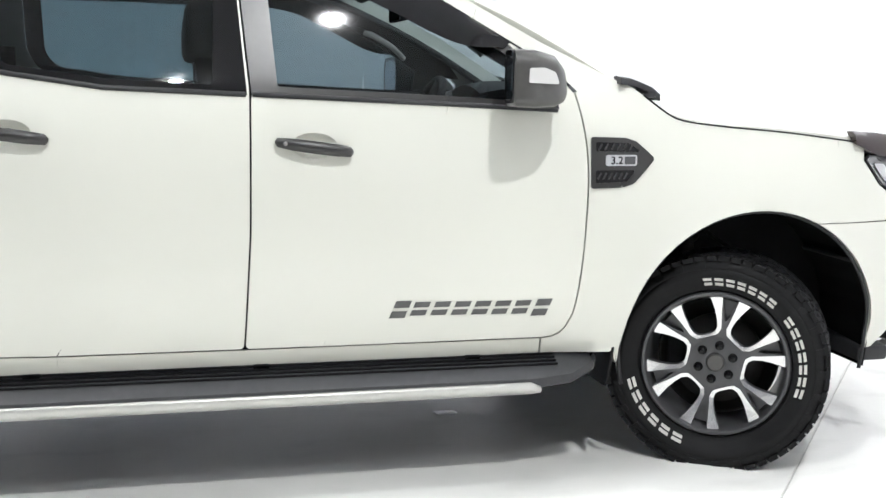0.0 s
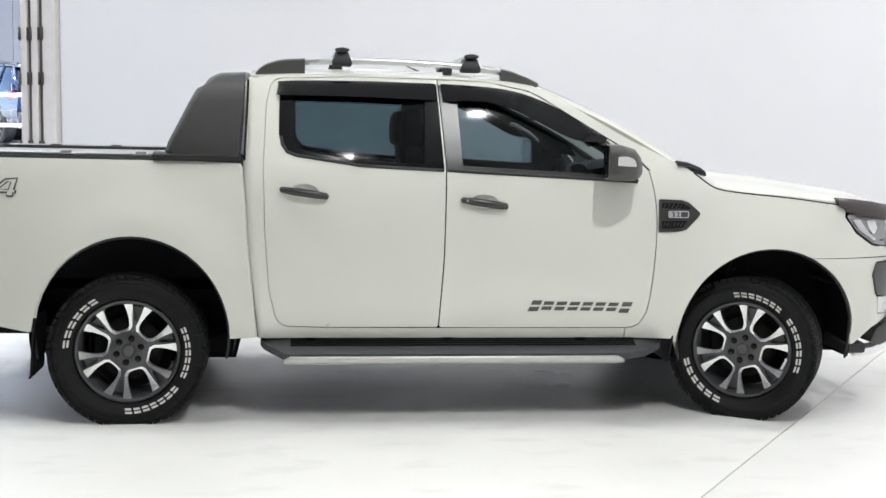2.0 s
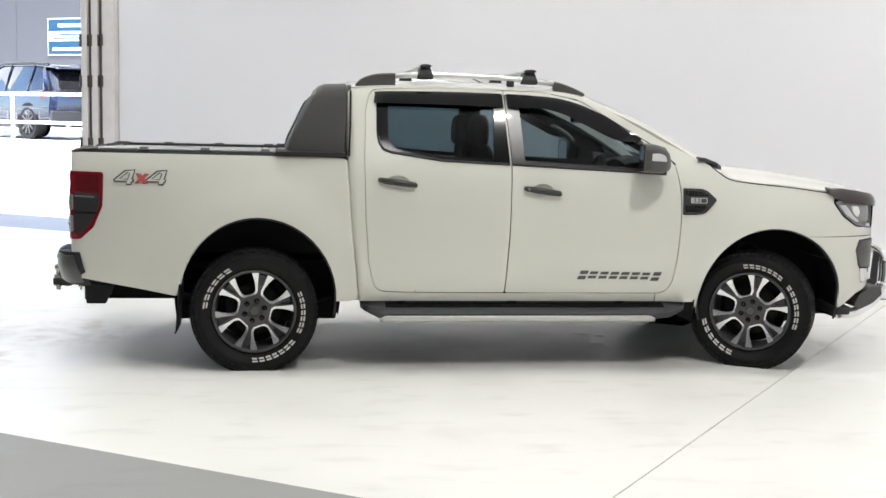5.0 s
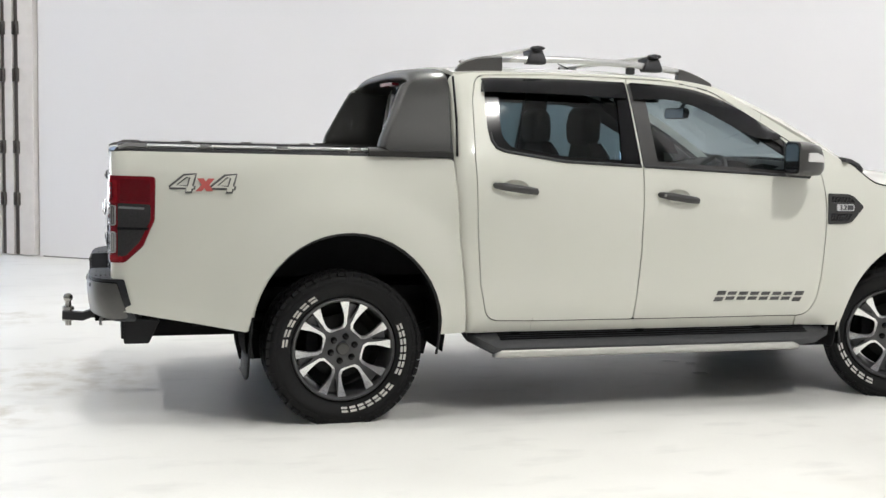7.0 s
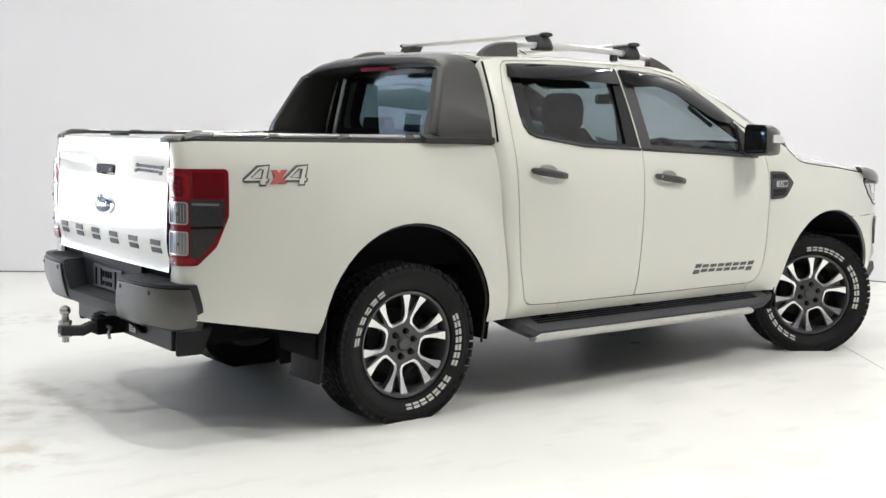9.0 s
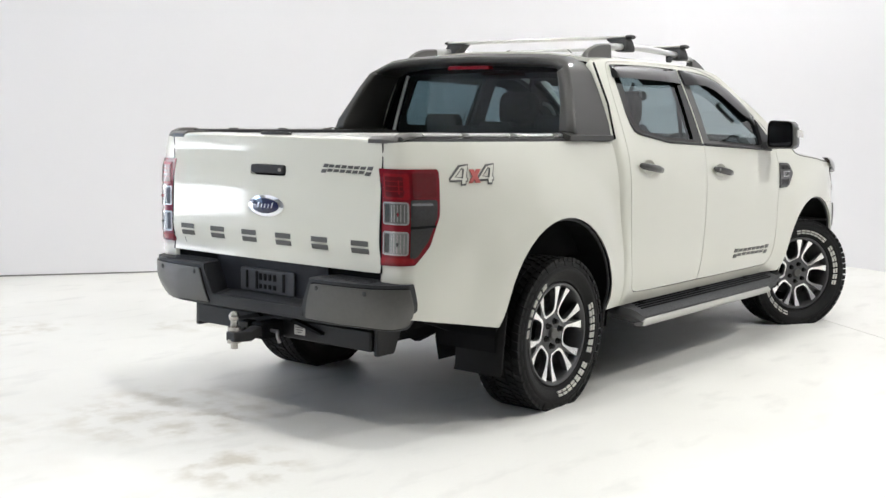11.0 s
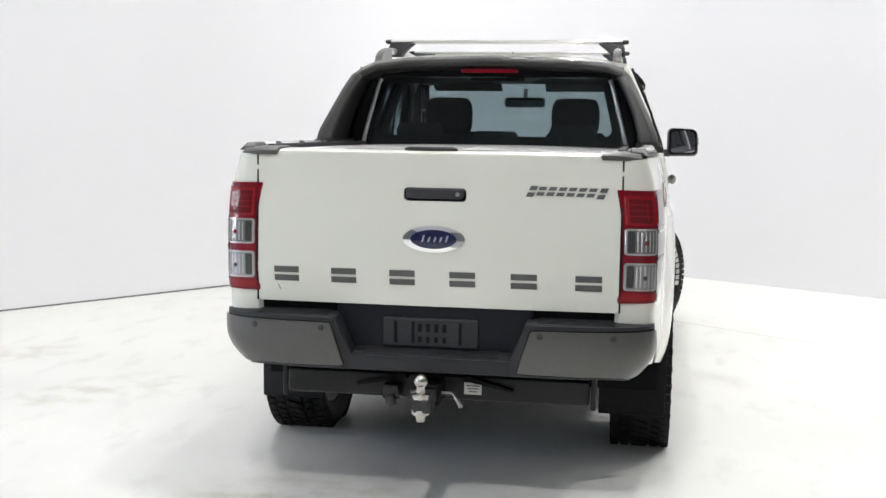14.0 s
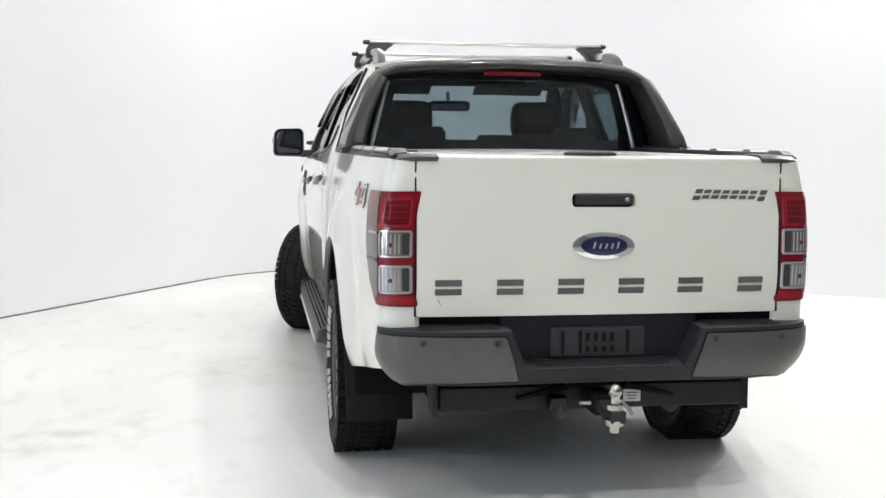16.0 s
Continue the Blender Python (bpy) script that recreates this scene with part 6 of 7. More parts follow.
    # smoked bonnet deflector, wrapped round the bonnet's front edge
    line = [Vector((x, -(half(x, 1.12) + 0.006))) for x in np.linspace(3.662, 4.085, 14)] + [Vector((4.108, -0.52)), Vector((4.120, -0.36)), Vector((4.126, -0.18))]
    line = line + [Vector((4.128, 0.0))] + [Vector((p.x, -p.y)) for p in reversed(line)]
    sec = []
    for i, p in enumerate(line):
        d = (line[min(i + 1, len(line) - 1)] - line[max(i - 1, 0)]).normalized()
        n = Vector((d.y, -d.x))
        tip = min(1.0, min(i, len(line) - 1 - i) / 3)
        z = hood_edge(p.x) + 0.025 * max(0.0, 1 - (abs(p.y) / 0.8) ** 2)
        row = []
        for o, h in ((-0.045, 0.030), (-0.012, 0.036 - 0.004 * (1 - tip)), (0.008, 0.014), (0.016, -0.016), (0.014, -0.014 - 0.030 * tip), (0.002, -0.012 - 0.022 * tip), (-0.012, -0.004)):
            row.append((p.x + n.x * o, p.y + n.y * o, z + h))
        sec.append(row)
    part("bonnet_deflector", loft(sec), SMOKED, truck, "dark smoked bonnet deflector", 50)
    # polished nudge bar
    nb = part("nudge_bar", tube(bend([(3.98, -0.50, 0.285), (4.10, -0.50, 0.300), (4.23, -0.495, 0.385), (4.295, -0.485, 0.50), (4.303, -0.47, 0.64), (4.285, -0.42, 0.705), (4.270, -0.30, 0.725), (4.275, 0.0, 0.73), (4.270, 0.30, 0.725), (4.285, 0.42, 0.705), (4.303, 0.47, 0.64), (4.295, 0.485, 0.50), (4.23, 0.495, 0.385), (4.10, 0.50, 0.300), (3.98, 0.50, 0.285)], 8), 0.036, 20), CHROME, truck, "polished steel nudge bar", 60)
    for s in (-1, 1):
        part("bar_mount", loft([[(x, s * y, z) for x, z in ((4.02, 0.42), (4.18, 0.40), (4.26, 0.50), (4.265, 0.70), (4.23, 0.72), (4.215, 0.52), (4.02, 0.50))] for y in (0.45, 0.47)]), BLACK_TRIM, nb)
    for s in (-1, 1):
        part("strut", tube([(WHEELBASE, s * 0.58, 0.36), (WHEELBASE - 0.03, s * 0.52, 0.86)], 0.032, 14), DRUM, truck)
        coil = [(WHEELBASE - 0.02 + 0.062 * math.cos(a), s * (0.555 - 0.006 * a / 2) + 0.062 * math.sin(a), 0.50 + a * 0.0105) for a in np.linspace(0, 10 * math.pi, 90)]
        part("coil_spring", tube(coil, 0.009, 6), DRUM, truck)
        part("upper_arm", tube([(WHEELBASE + 0.17, s * 0.44, 0.66), (WHEELBASE, s * 0.62, 0.62), (WHEELBASE - 0.17, s * 0.44, 0.66)], 0.022, 8), DRUM, truck)
        part("brake_hose", tube(bend([(WHEELBASE + 0.06, s * 0.55, 0.78), (WHEELBASE + 0.14, s * 0.62, 0.70), (WHEELBASE + 0.12, s * 0.66, 0.55), (WHEELBASE + 0.05, s * 0.66, 0.46)]), 0.008, 8), DRUM, truck)
        for k in range(4):
            a = radians(35 + 32 * k)
            part("liner_rib", tube([(ARCH_F[0] + 0.49 * math.cos(a), s * y, ARCH_F[1] + 0.51 * math.sin(a)) for y in (0.52, 0.70, 0.86)], 0.010, 6), BLACK_TRIM, truck)
    part("bash_plate", box((3.86, 0, 0.30), (0.22, 1.0, 0.03)), UNDERSIDE, truck)


def seat(x, y, back_tilt, name="front_seat", wide=0.50):
    st = part(name, loft([[(x + dx, y + sy * wide / 2 * k, z) for sy, z in ((-1, z0), (-1, z1 - 0.02), (-0.8, z1), (0.8, z1), (1, z1 - 0.02), (1, z0))] for dx, z0, z1, k in ((-0.22, 0.62, 0.83, 0.9), (-0.15, 0.60, 0.86, 1.0), (0.2, 0.60, 0.89, 1.0), (0.28, 0.64, 0.87, 0.92))]), SEAT, truck, "dark cloth seat", 50)
    sec = []
    for h, k, t in ((0.0, 0.96, 0.10), (0.15, 1.0, 0.13), (0.35, 1.0, 0.12), (0.50, 0.86, 0.10), (0.575, 0.62, 0.07)):
        cx, cz = x - 0.20 - h * math.tan(radians(back_tilt)), 0.82 + h
        w = wide / 2 * k
        sec.append([(cx - t / 2, y - w * 0.8, cz), (cx + t * 0.2, y - w, cz), (cx + t / 2, y - w * 0.85, cz), (cx + t * 0.35, y, cz), (cx + t / 2, y + w * 0.85, cz), (cx + t * 0.2, y + w, cz), (cx - t / 2, y + w * 0.8, cz)])
    part("backrest", loft(sec), SEAT, st, "", 60)
    cx = x - 0.20 - 0.66 * math.tan(radians(back_tilt))
    part("headrest", loft([[(cx + dx * e, y + dy, z) for dx, dy in rounded([(-0.055, -w, 0.05), (0.060, -w, 0.05), (0.060, w, 0.05), (-0.055, w, 0.05)])] for z, w, e in ((1.385, 0.10, 0.5), (1.395, 0.122, 0.85), (1.42, 0.135, 1.0), (1.50, 0.14, 1.02), (1.555, 0.132, 0.9), (1.582, 0.115, 0.65), (1.592, 0.085, 0.3))]), SEAT, st, "padded headrest", 60)
    for e in (-0.05, 0.05):
        part("headrest_post", tube([(cx, y + e, 1.33), (cx, y + e, 1.41)], 0.007, 8), STEEL, st)
    return st


def cabin():
    seat(1.80, -0.37, 14)
    seat(1.80, 0.37, 14)
    bench = part("rear_bench", loft([[(1.15, y, 0.62), (1.15, y, 0.86), (0.80, y, 0.83), (0.70, y, 1.28), (0.62, y, 1.30), (0.62, y, 0.62)] for y in (-0.66, -0.6, 0.6, 0.66)]), SEAT, truck, "dark cloth rear bench", 40, 0.03)
    for y, zt in ((-0.40, 1.44), (0.0, 1.40), (0.40, 1.44)):
        part("headrest", loft([[(0.685 + dx, y + dy, z) for dx, dy in rounded([(-0.035, -w, 0.02), (0.04, -w, 0.02), (0.04, w, 0.02), (-0.035, w, 0.02)])] for z, w in ((1.29, 0.105), (1.31, 0.12), (zt - 0.03, 0.12), (zt, 0.10))]), SEAT, bench, "padded headrest", 60)
    part("dashboard", loft([[(2.80, y, 0.75), (2.80, y, 1.315), (2.60, y, 1.30 + 0.03 * math.cos(3 * y)), (2.42, y, 1.235 + 0.02 * math.cos(3 * y)), (2.36, y, 1.13), (2.45, y, 0.75)] for y in np.linspace(-0.80, 0.80, 13)]), CABIN, truck, "dark moulded dashboard", 60)
    part("instrument_hood", loft([[(2.56, y, 1.29), (2.46, y, 1.33 - 0.6 * (y + 0.37) ** 2), (2.38, y, 1.315 - 0.6 * (y + 0.37) ** 2), (2.40, y, 1.22)] for y in np.linspace(-0.58, -0.16, 7)]), CABIN, truck, "", 60)
    m = pose(2.20, -0.37, 1.17, 0, -62, 0)
    bm = bmesh.new()
    add_lathe(bm, [(0.185 + 0.015 * math.cos(a), 0.015 * math.sin(a)) for a in np.linspace(0, 2 * math.pi, 13)[:-1]], m, 36, True)
    bmesh.ops.recalc_face_normals(bm, faces=bm.faces)
    sw = part("steering_wheel", bm, CABIN, truck, "black steering wheel", 180)
    part("wheel_boss", lathe([(0, -0.05), (0.07, -0.04), (0.075, 0.0), (0.05, 0.015), (0, 0.02)], m, 20), CABIN, sw, "", 50)
    for a in (0.0, 2.2, -2.2):
        p0, p1 = m @ Vector((0.05 * math.cos(a), 0.05 * math.sin(a), 0)), m @ Vector((0.18 * math.cos(a), 0.18 * math.sin(a), 0))
        part("wheel_spoke", tube([p0, p1], 0.014, 8), CABIN, sw)
    part("steering_column", tube([m @ Vector((0, 0, -0.02)), m @ Vector((0, 0, -0.28))], 0.045, 12), CABIN, sw)
    rm = part("interior_mirror", loft([[(2.20 + dx, y, 1.585 + dz) for dx, dz in rounded([(-0.012, -0.034 * k, 0.01), (0.02, -0.030 * k, 0.01), (0.02, 0.030 * k, 0.01), (-0.012, 0.034 * k, 0.01)])] for y, k in ((-0.13, 0.6), (-0.115, 1.0), (0.115, 1.0), (0.13, 0.6))]), CABIN, truck, "black interior mirror", 50)
    part("mirror_stem", tube([(2.22, 0, 1.60), (2.27, 0, 1.67)], 0.013, 8), CABIN, rm)
    part("mirror_face", box((2.187, 0, 1.585), (0.003, 0.225, 0.056)), MIRROR, rm)
    for s in (-1, 1):
        part("grab_handle", tube(bend([(2.18, s * 0.675, 1.53), (2.21, s * 0.65, 1.52), (2.30, s * 0.66, 1.47), (2.36, s * 0.69, 1.42)]), 0.013, 8), LINING, truck, "moulded grab handle")
        part("sun_visor", box((2.10, s * 0.36, 1.685), (0.12, 0.44, 0.02), Matrix.Rotation(radians(24), 3, "Y")), CABIN, truck, "", None, 0.006)
        part("seat_belt", prism([(1.50, 1.60), (1.545, 1.60), (1.60, 0.75), (1.555, 0.75)], lambda x, z: (x, s * (0.74 - 0.12 * (z - 1.3)), z), (0, 0.003, 0)), CABIN, truck)


for side in (-1, 1):
    bed_side(side)
    tail_light(side)
    decal_4x4(side)
    cab_side(side)
    door(side, True)
    door(side, False)
    fender(side)
    side_step(side)
    side_mirror(side)
    mud_flap(-0.475, side, 0.225, 0.53)
    mud_flap(2.765, side, 0.30, 0.50)
tailgate()
shell()
sports_bar()
roof_rack()
wheel(0.0, -1, 0, 0, 0)
wheel(0.0, 1, 0, 20, 40)
wheel(WHEELBASE, -1, -31.5, 2, 75)
wheel(WHEELBASE, 1, -31.5, 30, 10)
rear_bumper()
front_end()
cabin()


# ---- outside the doorway ----
YARD = concrete("yard_concrete", (0.34, 0.35, 0.36), 0.7, 0.2, (0.3, 0.28, 0.25), 0.3)
DOCK_WHITE = material("dock_paint", (0.80, 0.80, 0.80), 0.6, 0.0, 0.0, 2.0, 0.03, 0.1, 60.0)
RAMP_WHITE = concrete("ramp_concrete", (0.78, 0.78, 0.78), 0.7, 0.2, (0.36, 0.34, 0.31), 0.3)
PANEL_GREY = material("panel_grey", (0.056, 0.056, 0.061), 0.7, 0.0, 0.0, 0.6, 0.04)
PANEL_BLUE = material("sign_blue", (0.006, 0.045, 0.095), 0.4, 0.0, 0.0, 3.0, 0.05)
structure("yard", slab([(8.0, -0.302), (40.0, -0.302), (40.0, -40.0), (8.0, -40.0)], -0.15, -0.004), YARD, "grey concrete yard outside the doorway", "ground")
structure("dock_platform", slab([(10.0, -4.2), (44.0, -4.2), (44.0, -24.9), (10.0, -24.9)], -0.002, 1.03), DOCK_WHITE, "raised white loading platform", "platform")
structure("backdrop_wall", slab([(6.0, -25.0), (48.0, -25.0), (48.0, -25.3), (6.0, -25.3)], 0.0, 10.0), PANEL_GREY, "pale panelled wall behind the platform", "wall")
DOCK_Z = 1.03


def ramp():
    bm = bmesh.new()
    a = [bm.verts.new(hall(p, q, z)) for p, q, z in ((10.0, -1.75, 0.0), (10.0, -4.198, 1.03), (10.0, -4.198, 0.0))]
    b = [bm.verts.new(hall(p, q, z)) for p, q, z in ((44.0, -1.75, 0.0), (44.0, -4.198, 1.03), (44.0, -4.198, 0.0))]
    bm.faces.new(a)
    bm.faces.new(b[::-1])
    for i in range(3):
        bm.faces.new((a[i], b[i], b[(i + 1) % 3], a[(i + 1) % 3]))
    bmesh.ops.recalc_face_normals(bm, faces=bm.faces)
    structure("ramp", bm, RAMP_WHITE, "white concrete ramp in full sun", "ramp")


ramp()


def railing():
    r = thing("railing", "white painted steel railing along the platform edge", "railing", (0, 0, 0))
    for i in range(12):
        p = 11.9 + i * 1.757
        part("post", tube([hall(p, -4.30, DOCK_Z), hall(p, -4.30, DOCK_Z + 0.85)], 0.034, 10), DOCK_WHITE, r)
        part("post_foot", lathe([(0.0, 0.012), (0.07, 0.012), (0.07, 0.0)], Matrix.Translation(hall(p, -4.30, DOCK_Z)), 14), DOCK_WHITE, r)
    for z in (0.35, 0.85):
        part("rail", tube([hall(12.0, -4.30, DOCK_Z + z), hall(32.0, -4.30, DOCK_Z + z)], 0.030, 10), DOCK_WHITE, r)


CAR_BLACK = material("dark_blue_paint", (0.014, 0.022, 0.055), 0.10, 0.2, 1.0, 3.0, 0.1)
CAR_GLASS = material("car_glass", (0.012, 0.016, 0.022), 0.03, 0.0, 1.0)


def family_suv():
    """Length along x (front plus), seen from its left rear."""
    car = thing("suv", "dark blue SUV parked behind the railing", "car", hall(17.30, -6.55, DOCK_Z))
    car.scale = (1, 1, 0.92)
    car.rotation_euler = (0, 0, math.atan2(U.y, U.x) - 0.28)
    belt = curve([(0.0, 1.00), (1.0, 1.02), (3.2, 0.98), (4.6, 0.78)])
    def ring(x, w, z0, z1):
        return [(x, -w, z0 + 0.06), (x, -w * 1.01, (z0 + z1) / 2), (x, -w * 0.97, z1 - 0.05), (x, -w * 0.90, z1), (x, w * 0.90, z1), (x, w * 0.97, z1 - 0.05), (x, w * 1.01, (z0 + z1) / 2), (x, w, z0 + 0.06)]
    part("body", loft([ring(0.02, 0.80, 0.42, 0.98), ring(0.10, 0.90, 0.32, 1.04), ring(0.5, 0.93, 0.30, 1.06), ring(1.6, 0.93, 0.28, 1.03), ring(3.0, 0.93, 0.28, 1.0), ring(3.9, 0.91, 0.30, 0.96), ring(4.4, 0.84, 0.36, 0.86), ring(4.55, 0.66, 0.42, 0.72)]), CAR_BLACK, car, "", 40, 0.03)
    def top(x, w0, w1, z0, z1):
        return [(x, -w0, z0), (x, -w1, z1 - 0.04), (x, -w1 * 0.9, z1), (x, w1 * 0.9, z1), (x, w1, z1 - 0.04), (x, w0, z0)]
    part("glasshouse", loft([top(0.16, 0.80, 0.60, 1.0, 1.10), top(0.50, 0.83, 0.66, 1.02, 1.52), top(1.0, 0.84, 0.68, 1.02, 1.60), top(2.2, 0.84, 0.68, 1.0, 1.62), top(2.75, 0.83, 0.64, 1.0, 1.52), top(3.5, 0.82, 0.70, 0.97, 1.02)]), CAR_GLASS, car, "", 40)
    part("roof", loft([[(x, -w, z - 0.03), (x, -w * 0.92, z + 0.018), (x, w * 0.92, z + 0.018), (x, w, z - 0.03)] for x, w, z in ((0.22, 0.62, 1.53), (0.45, 0.69, 1.56), (1.0, 0.70, 1.605), (2.2, 0.70, 1.625), (2.75, 0.66, 1.53))]), CAR_BLACK, car, "", 50)
    for s in (-1, 1):
        part("roof_bar", tube(bend([(0.6, s * 0.62, 1.60), (0.8, s * 0.62, 1.64), (2.2, s * 0.62, 1.665), (2.5, s * 0.61, 1.62)]), 0.018, 8), GUNMETAL, car)
        for x0, z0, x1, z1 in ((0.30, 1.03, 0.62, 1.52), (1.05, 1.03, 1.0, 1.6), (1.95, 1.0, 1.90, 1.61), (3.3, 1.0, 2.7, 1.54)):
            part("pillar", tube([(x0, s * 0.845, z0), (x1, s * 0.69, z1)], [0.07 if x0 < 0.5 else 0.018, 0.05 if x0 < 0.5 else 0.014], 8), CAR_BLACK, car)
        part("sill", box((2.25, s * 0.90, 0.31), (2.3, 0.06, 0.14)), BLACK_TRIM, car, "", None, 0.02)
        for x in (0.88, 3.62):
            w = part("wheel", lathe([(0.235, 0.10), (0.30, 0.115), (0.345, 0.10), (0.36, 0.05), (0.36, -0.10), (0.235, -0.11)], pose(x, s * 0.83, 0.36, 90 if s < 0 else -90, 0, 0), 36, True), RUBBER, car, "", 40)
            for k in range(10):
                a = math.pi * k / 5
                c = pose(x, s * 0.83, 0.36, 90 if s < 0 else -90, 0, 0)
                part("spoke", tube([c @ Vector((0.03 * math.cos(a), 0.03 * math.sin(a), 0.10)), c @ Vector((0.24 * math.cos(a), 0.24 * math.sin(a), 0.105))], [0.016, 0.024], 6), GUNMETAL, w)
            part("wheel_well", lathe([(0.0, -0.02), (0.40, -0.02), (0.41, 0.0), (0.40, 0.02), (0.0, 0.02)], pose(x, s * 0.915, 0.38, 90, 0, 0), 36), UNDERSIDE, car)
        part("tail_lamp", loft([[(0.015 + dx, s * 0.42, z) for dx, z in ((0, 0.90), (0, 1.0), (0.06, 1.0), (0.06, 0.90))], [(0.04, s * 0.78, 0.89), (0.04, s * 0.78, 1.02), (0.2, s * 0.80, 1.02), (0.2, s * 0.80, 0.89)], [(0.34, s * 0.935, 0.88), (0.34, s * 0.935, 1.03), (0.46, s * 0.93, 1.0), (0.46, s * 0.93, 0.93)]]), RED_LENS, car, "red wrap-round tail lamp")
        part("door_line", tube([(1.52, s * 0.938, 0.38), (1.50, s * 0.938, 1.0)], 0.005, 6), GLOSS_BLACK, car)
        part("exhaust_tip", tube([(-0.01, s * 0.55, 0.33), (0.12, s * 0.55, 0.33)], 0.04, 12), CHROME, car)
    part("rear_glass", prism(rounded([(-0.66, 1.06, 0.06), (0.66, 1.06, 0.06), (0.56, 1.46, 0.06), (-0.56, 1.46, 0.06)]), lambda y, z: (0.17 + (z - 1.06) * 0.62 - 0.035, y, z), (0.03, 0, 0)), GLOSS_BLACK, car)
    part("roof_spoiler", loft([[(0.20, y, 1.50), (0.16, y, 1.535), (0.42, y, 1.58), (0.42, y, 1.53)] for y in (-0.62, 0, 0.62)]), CAR_BLACK, car)
    part("rear_bumper", loft([[(-0.03 + 0.06 * (y / 0.9) ** 2, y, 0.34), (-0.05 + 0.08 * (y / 0.9) ** 2, y, 0.60), (0.10, y, 0.64), (0.10, y, 0.30)] for y in np.linspace(-0.9, 0.9, 9)]), BLACK_TRIM, car, "", 40)
    part("plate_bar", box((-0.012, 0, 0.80), (0.02, 0.42, 0.10)), PLATE_GREY, car)


def wall_sign():
    sg = thing("wall_sign", "white wall sign with two blue bands", "sign", hall(35.0, -24.96, 3.95))
    def at(p, z0, z1, w, d, mat, name, parent):
        bm = slab([(p - w / 2, -24.99), (p + w / 2, -24.99), (p + w / 2, -24.99 + d), (p - w / 2, -24.99 + d)], z0, z1)
        bmesh.ops.translate(bm, verts=bm.verts, vec=-sg.location)
        return part(name, bm, mat, parent)
    board = at(35.0, 3.93, 5.42, 2.5, 0.03, DOCK_WHITE, "board", sg)
    at(35.0, 4.90, 5.38, 2.44, 0.036, PANEL_BLUE, "upper_band", board)
    at(35.0, 3.97, 4.50, 2.44, 0.036, PANEL_BLUE, "lower_band", board)
    at(35.0, 5.06, 5.2, 1.4, 0.040, DOCK_WHITE, "writing_bar", board)
    at(35.0, 4.12, 4.24, 2.0, 0.040, DOCK_WHITE, "writing_bar", board)
    at(35.0, 4.74, 4.80, 1.3, 0.036, PANEL_BLUE, "writing_bar", board)
    at(35.0, 4.59, 4.65, 1.9, 0.036, PANEL_BLUE, "writing_bar", board)


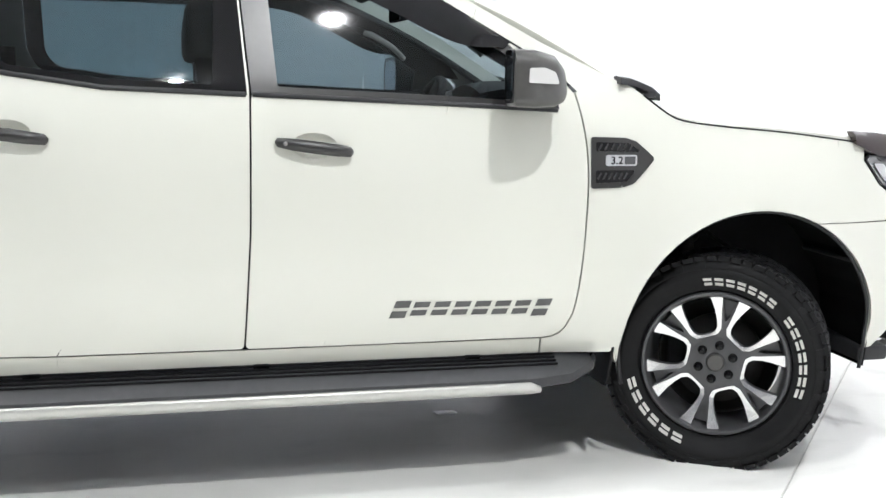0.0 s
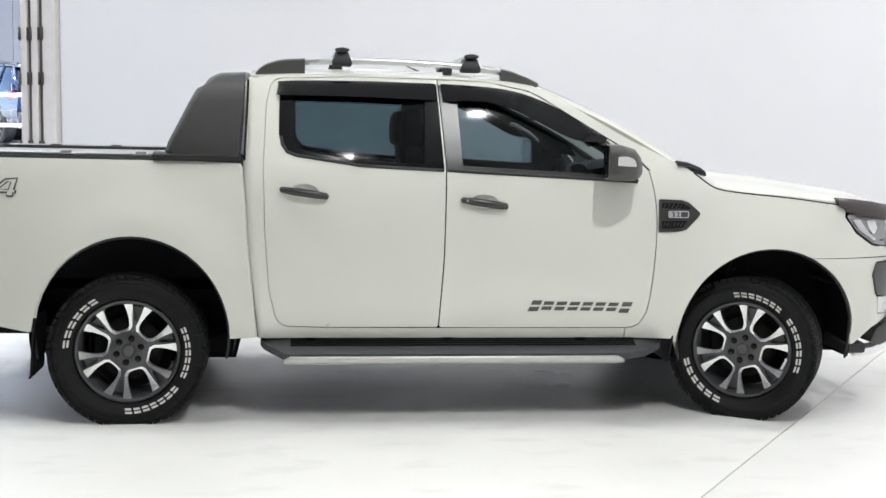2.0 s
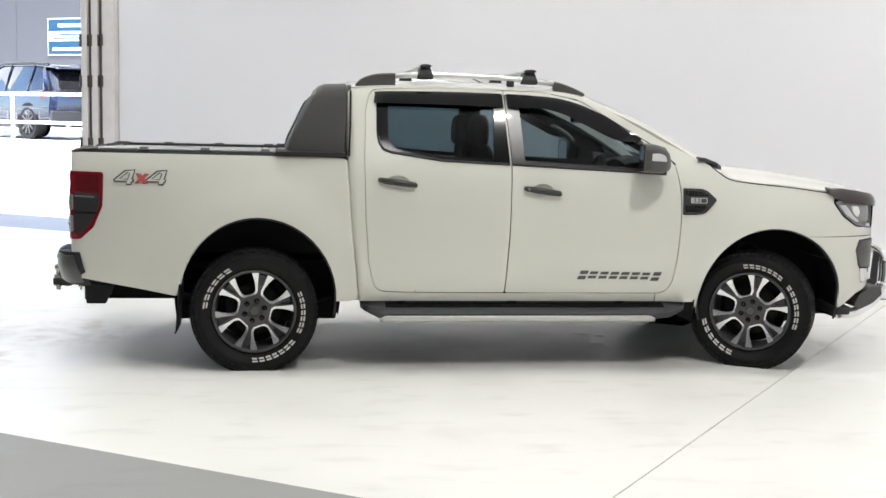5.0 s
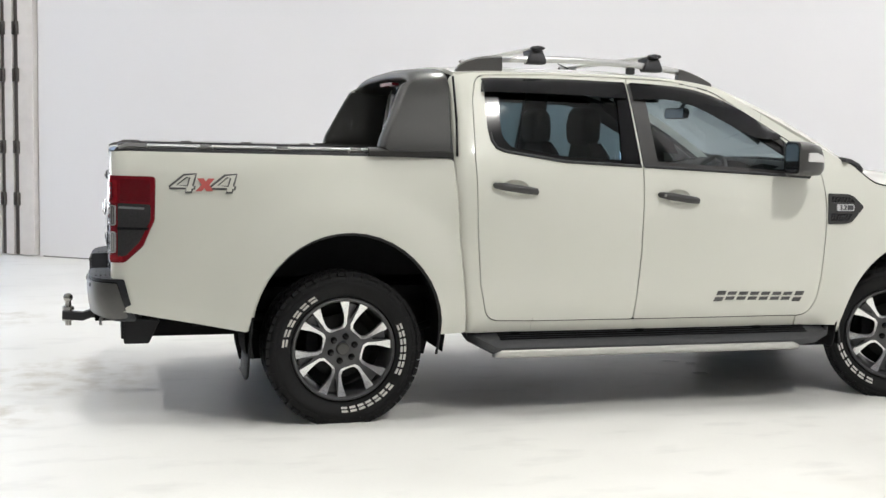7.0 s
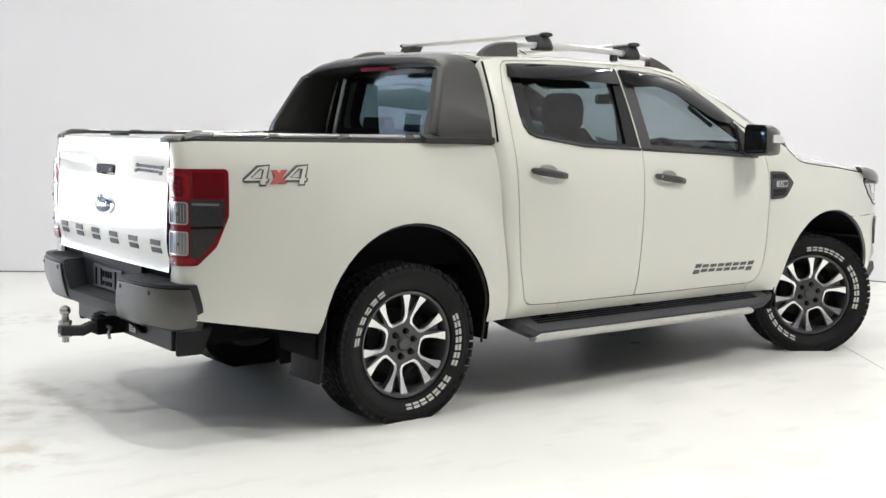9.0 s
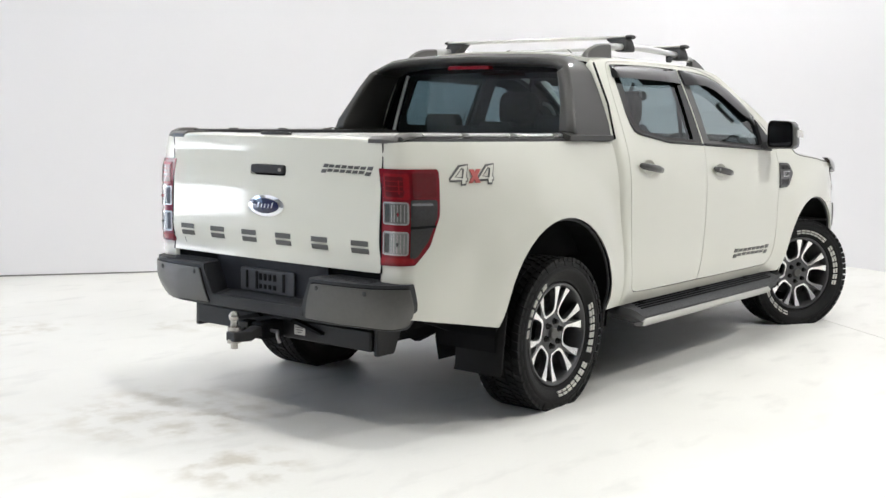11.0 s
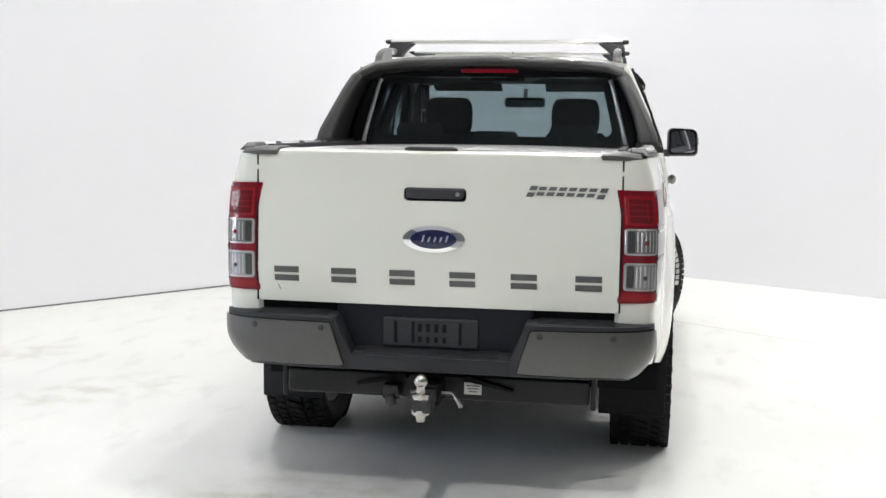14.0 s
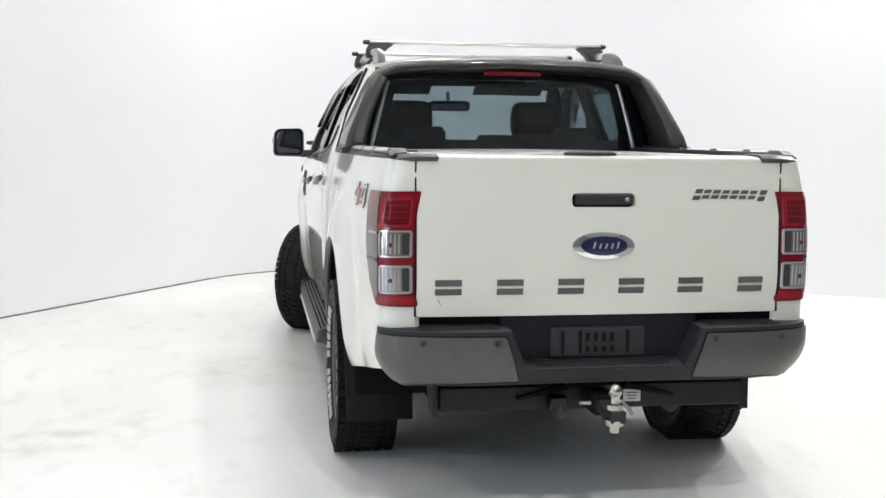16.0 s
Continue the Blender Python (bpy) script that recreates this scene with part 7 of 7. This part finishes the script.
def warehouse():
    """A low white building beyond the yard, its gable towards the doorway."""
    w = thing("warehouse", "white gabled warehouse with small dark windows", "building", hall(54.0, -12.0, 0.0))
    def local(bm):
        bmesh.ops.translate(bm, verts=bm.verts, vec=-w.location)
        return bm
    part("wall", local(slab([(52.0, -3.0), (70.0, -3.0), (70.0, -24.0), (52.0, -24.0)], 5.0, 6.4)), DOCK_WHITE, w)
    part("lower_wall", local(slab([(52.03, -3.03), (69.97, -3.03), (69.97, -23.97), (52.03, -23.97)], -0.01, 5.0)), PANEL_GREY, w, "grey lower wall")
    bm = bmesh.new()
    a = [bm.verts.new(hall(51.5, q, z)) for q, z in ((-2.5, 6.4), (-13.5, 7.4), (-24.5, 6.4), (-24.5, 6.6), (-13.5, 7.65), (-2.5, 6.6))]
    b = [bm.verts.new(hall(70.5, q, z)) for q, z in ((-2.5, 6.4), (-13.5, 7.4), (-24.5, 6.4), (-24.5, 6.6), (-13.5, 7.65), (-2.5, 6.6))]
    bm.faces.new(a)
    bm.faces.new(b)
    for i in range(6):
        bm.faces.new((a[i], a[(i + 1) % 6], b[(i + 1) % 6], b[i]))
    bmesh.ops.recalc_face_normals(bm, faces=bm.faces)
    part("roof", local(bm), DOCK_WHITE, w)
    for q in (-5.5, -9.5, -13.5, -17.5, -21.5):
        for z in (2.2, 5.3):
            win = part("window", local(slab([(51.97, q - 0.7), (52.02, q - 0.7), (52.02, q + 0.7), (51.97, q + 0.7)], z, z + 0.9)), CAR_GLASS, w)
            part("window_sill", local(slab([(51.92, q - 0.8), (52.0, q - 0.8), (52.0, q + 0.8), (51.92, q + 0.8)], z - 0.08, z - 0.004)), POST_WHITE, win)


warehouse()
railing()
family_suv()
wall_sign()
for p in (20.0, 24.0, 28.0, 32.0, 38.0, 42.0):
    structure("panel_seam", slab([(p, -24.998), (p + 0.04, -24.998), (p + 0.04, -24.985), (p, -24.985)], 1.05, 9.9), PANEL_GREY, "upright seam of the wall panels", "trim")

# added slab that keeps the sun off the platform behind the ramp
structure("canopy", slab([(8.0, -5.2), (31.0, -5.2), (31.0, -19.0), (8.0, -19.0)], 5.6, 5.8), CEILING, "flat canopy added to shade the platform", "roof")


# ---- loose flakes on the floor under the pickup ----
FLAKE_WHITE = material("flake_white", (0.90, 0.90, 0.88), 0.25, 0.0, 0.5, 40.0, 0.06, 0.2, 300.0)


def floor_flake(x, y, long, wide, turn, seed):
    """A thin chip of paint with an uneven outline."""
    rnd = random.Random(seed)
    ob = thing("paint_flake", "thin white paint flake lying on the floor", "flake", (x, y, 0.0015), "paint flakes")
    ob.rotation_euler = (0, 0, radians(turn))
    n = 14
    rim = [(rnd.uniform(0.75, 1.1), 2 * math.pi * i / n) for i in range(n)]
    rings = []
    for k, h in ((1.0, 0.0), (0.97, 0.0015), (0.7, 0.003), (0.35, 0.0035), (0.05, 0.0035)):
        rings.append([(long * k * r * math.cos(a), wide * k * r * math.sin(a), h) for r, a in rim])
    part("flake", loft(rings), FLAKE_WHITE, ob, "", 40)
    return ob


floor_flake(2.365, 0.265, 0.075, 0.022, -22, 3)
floor_flake(2.475, 0.185, 0.040, 0.028, 8, 5)
floor_flake(2.385, -0.110, 0.052, 0.040, 0, 9)
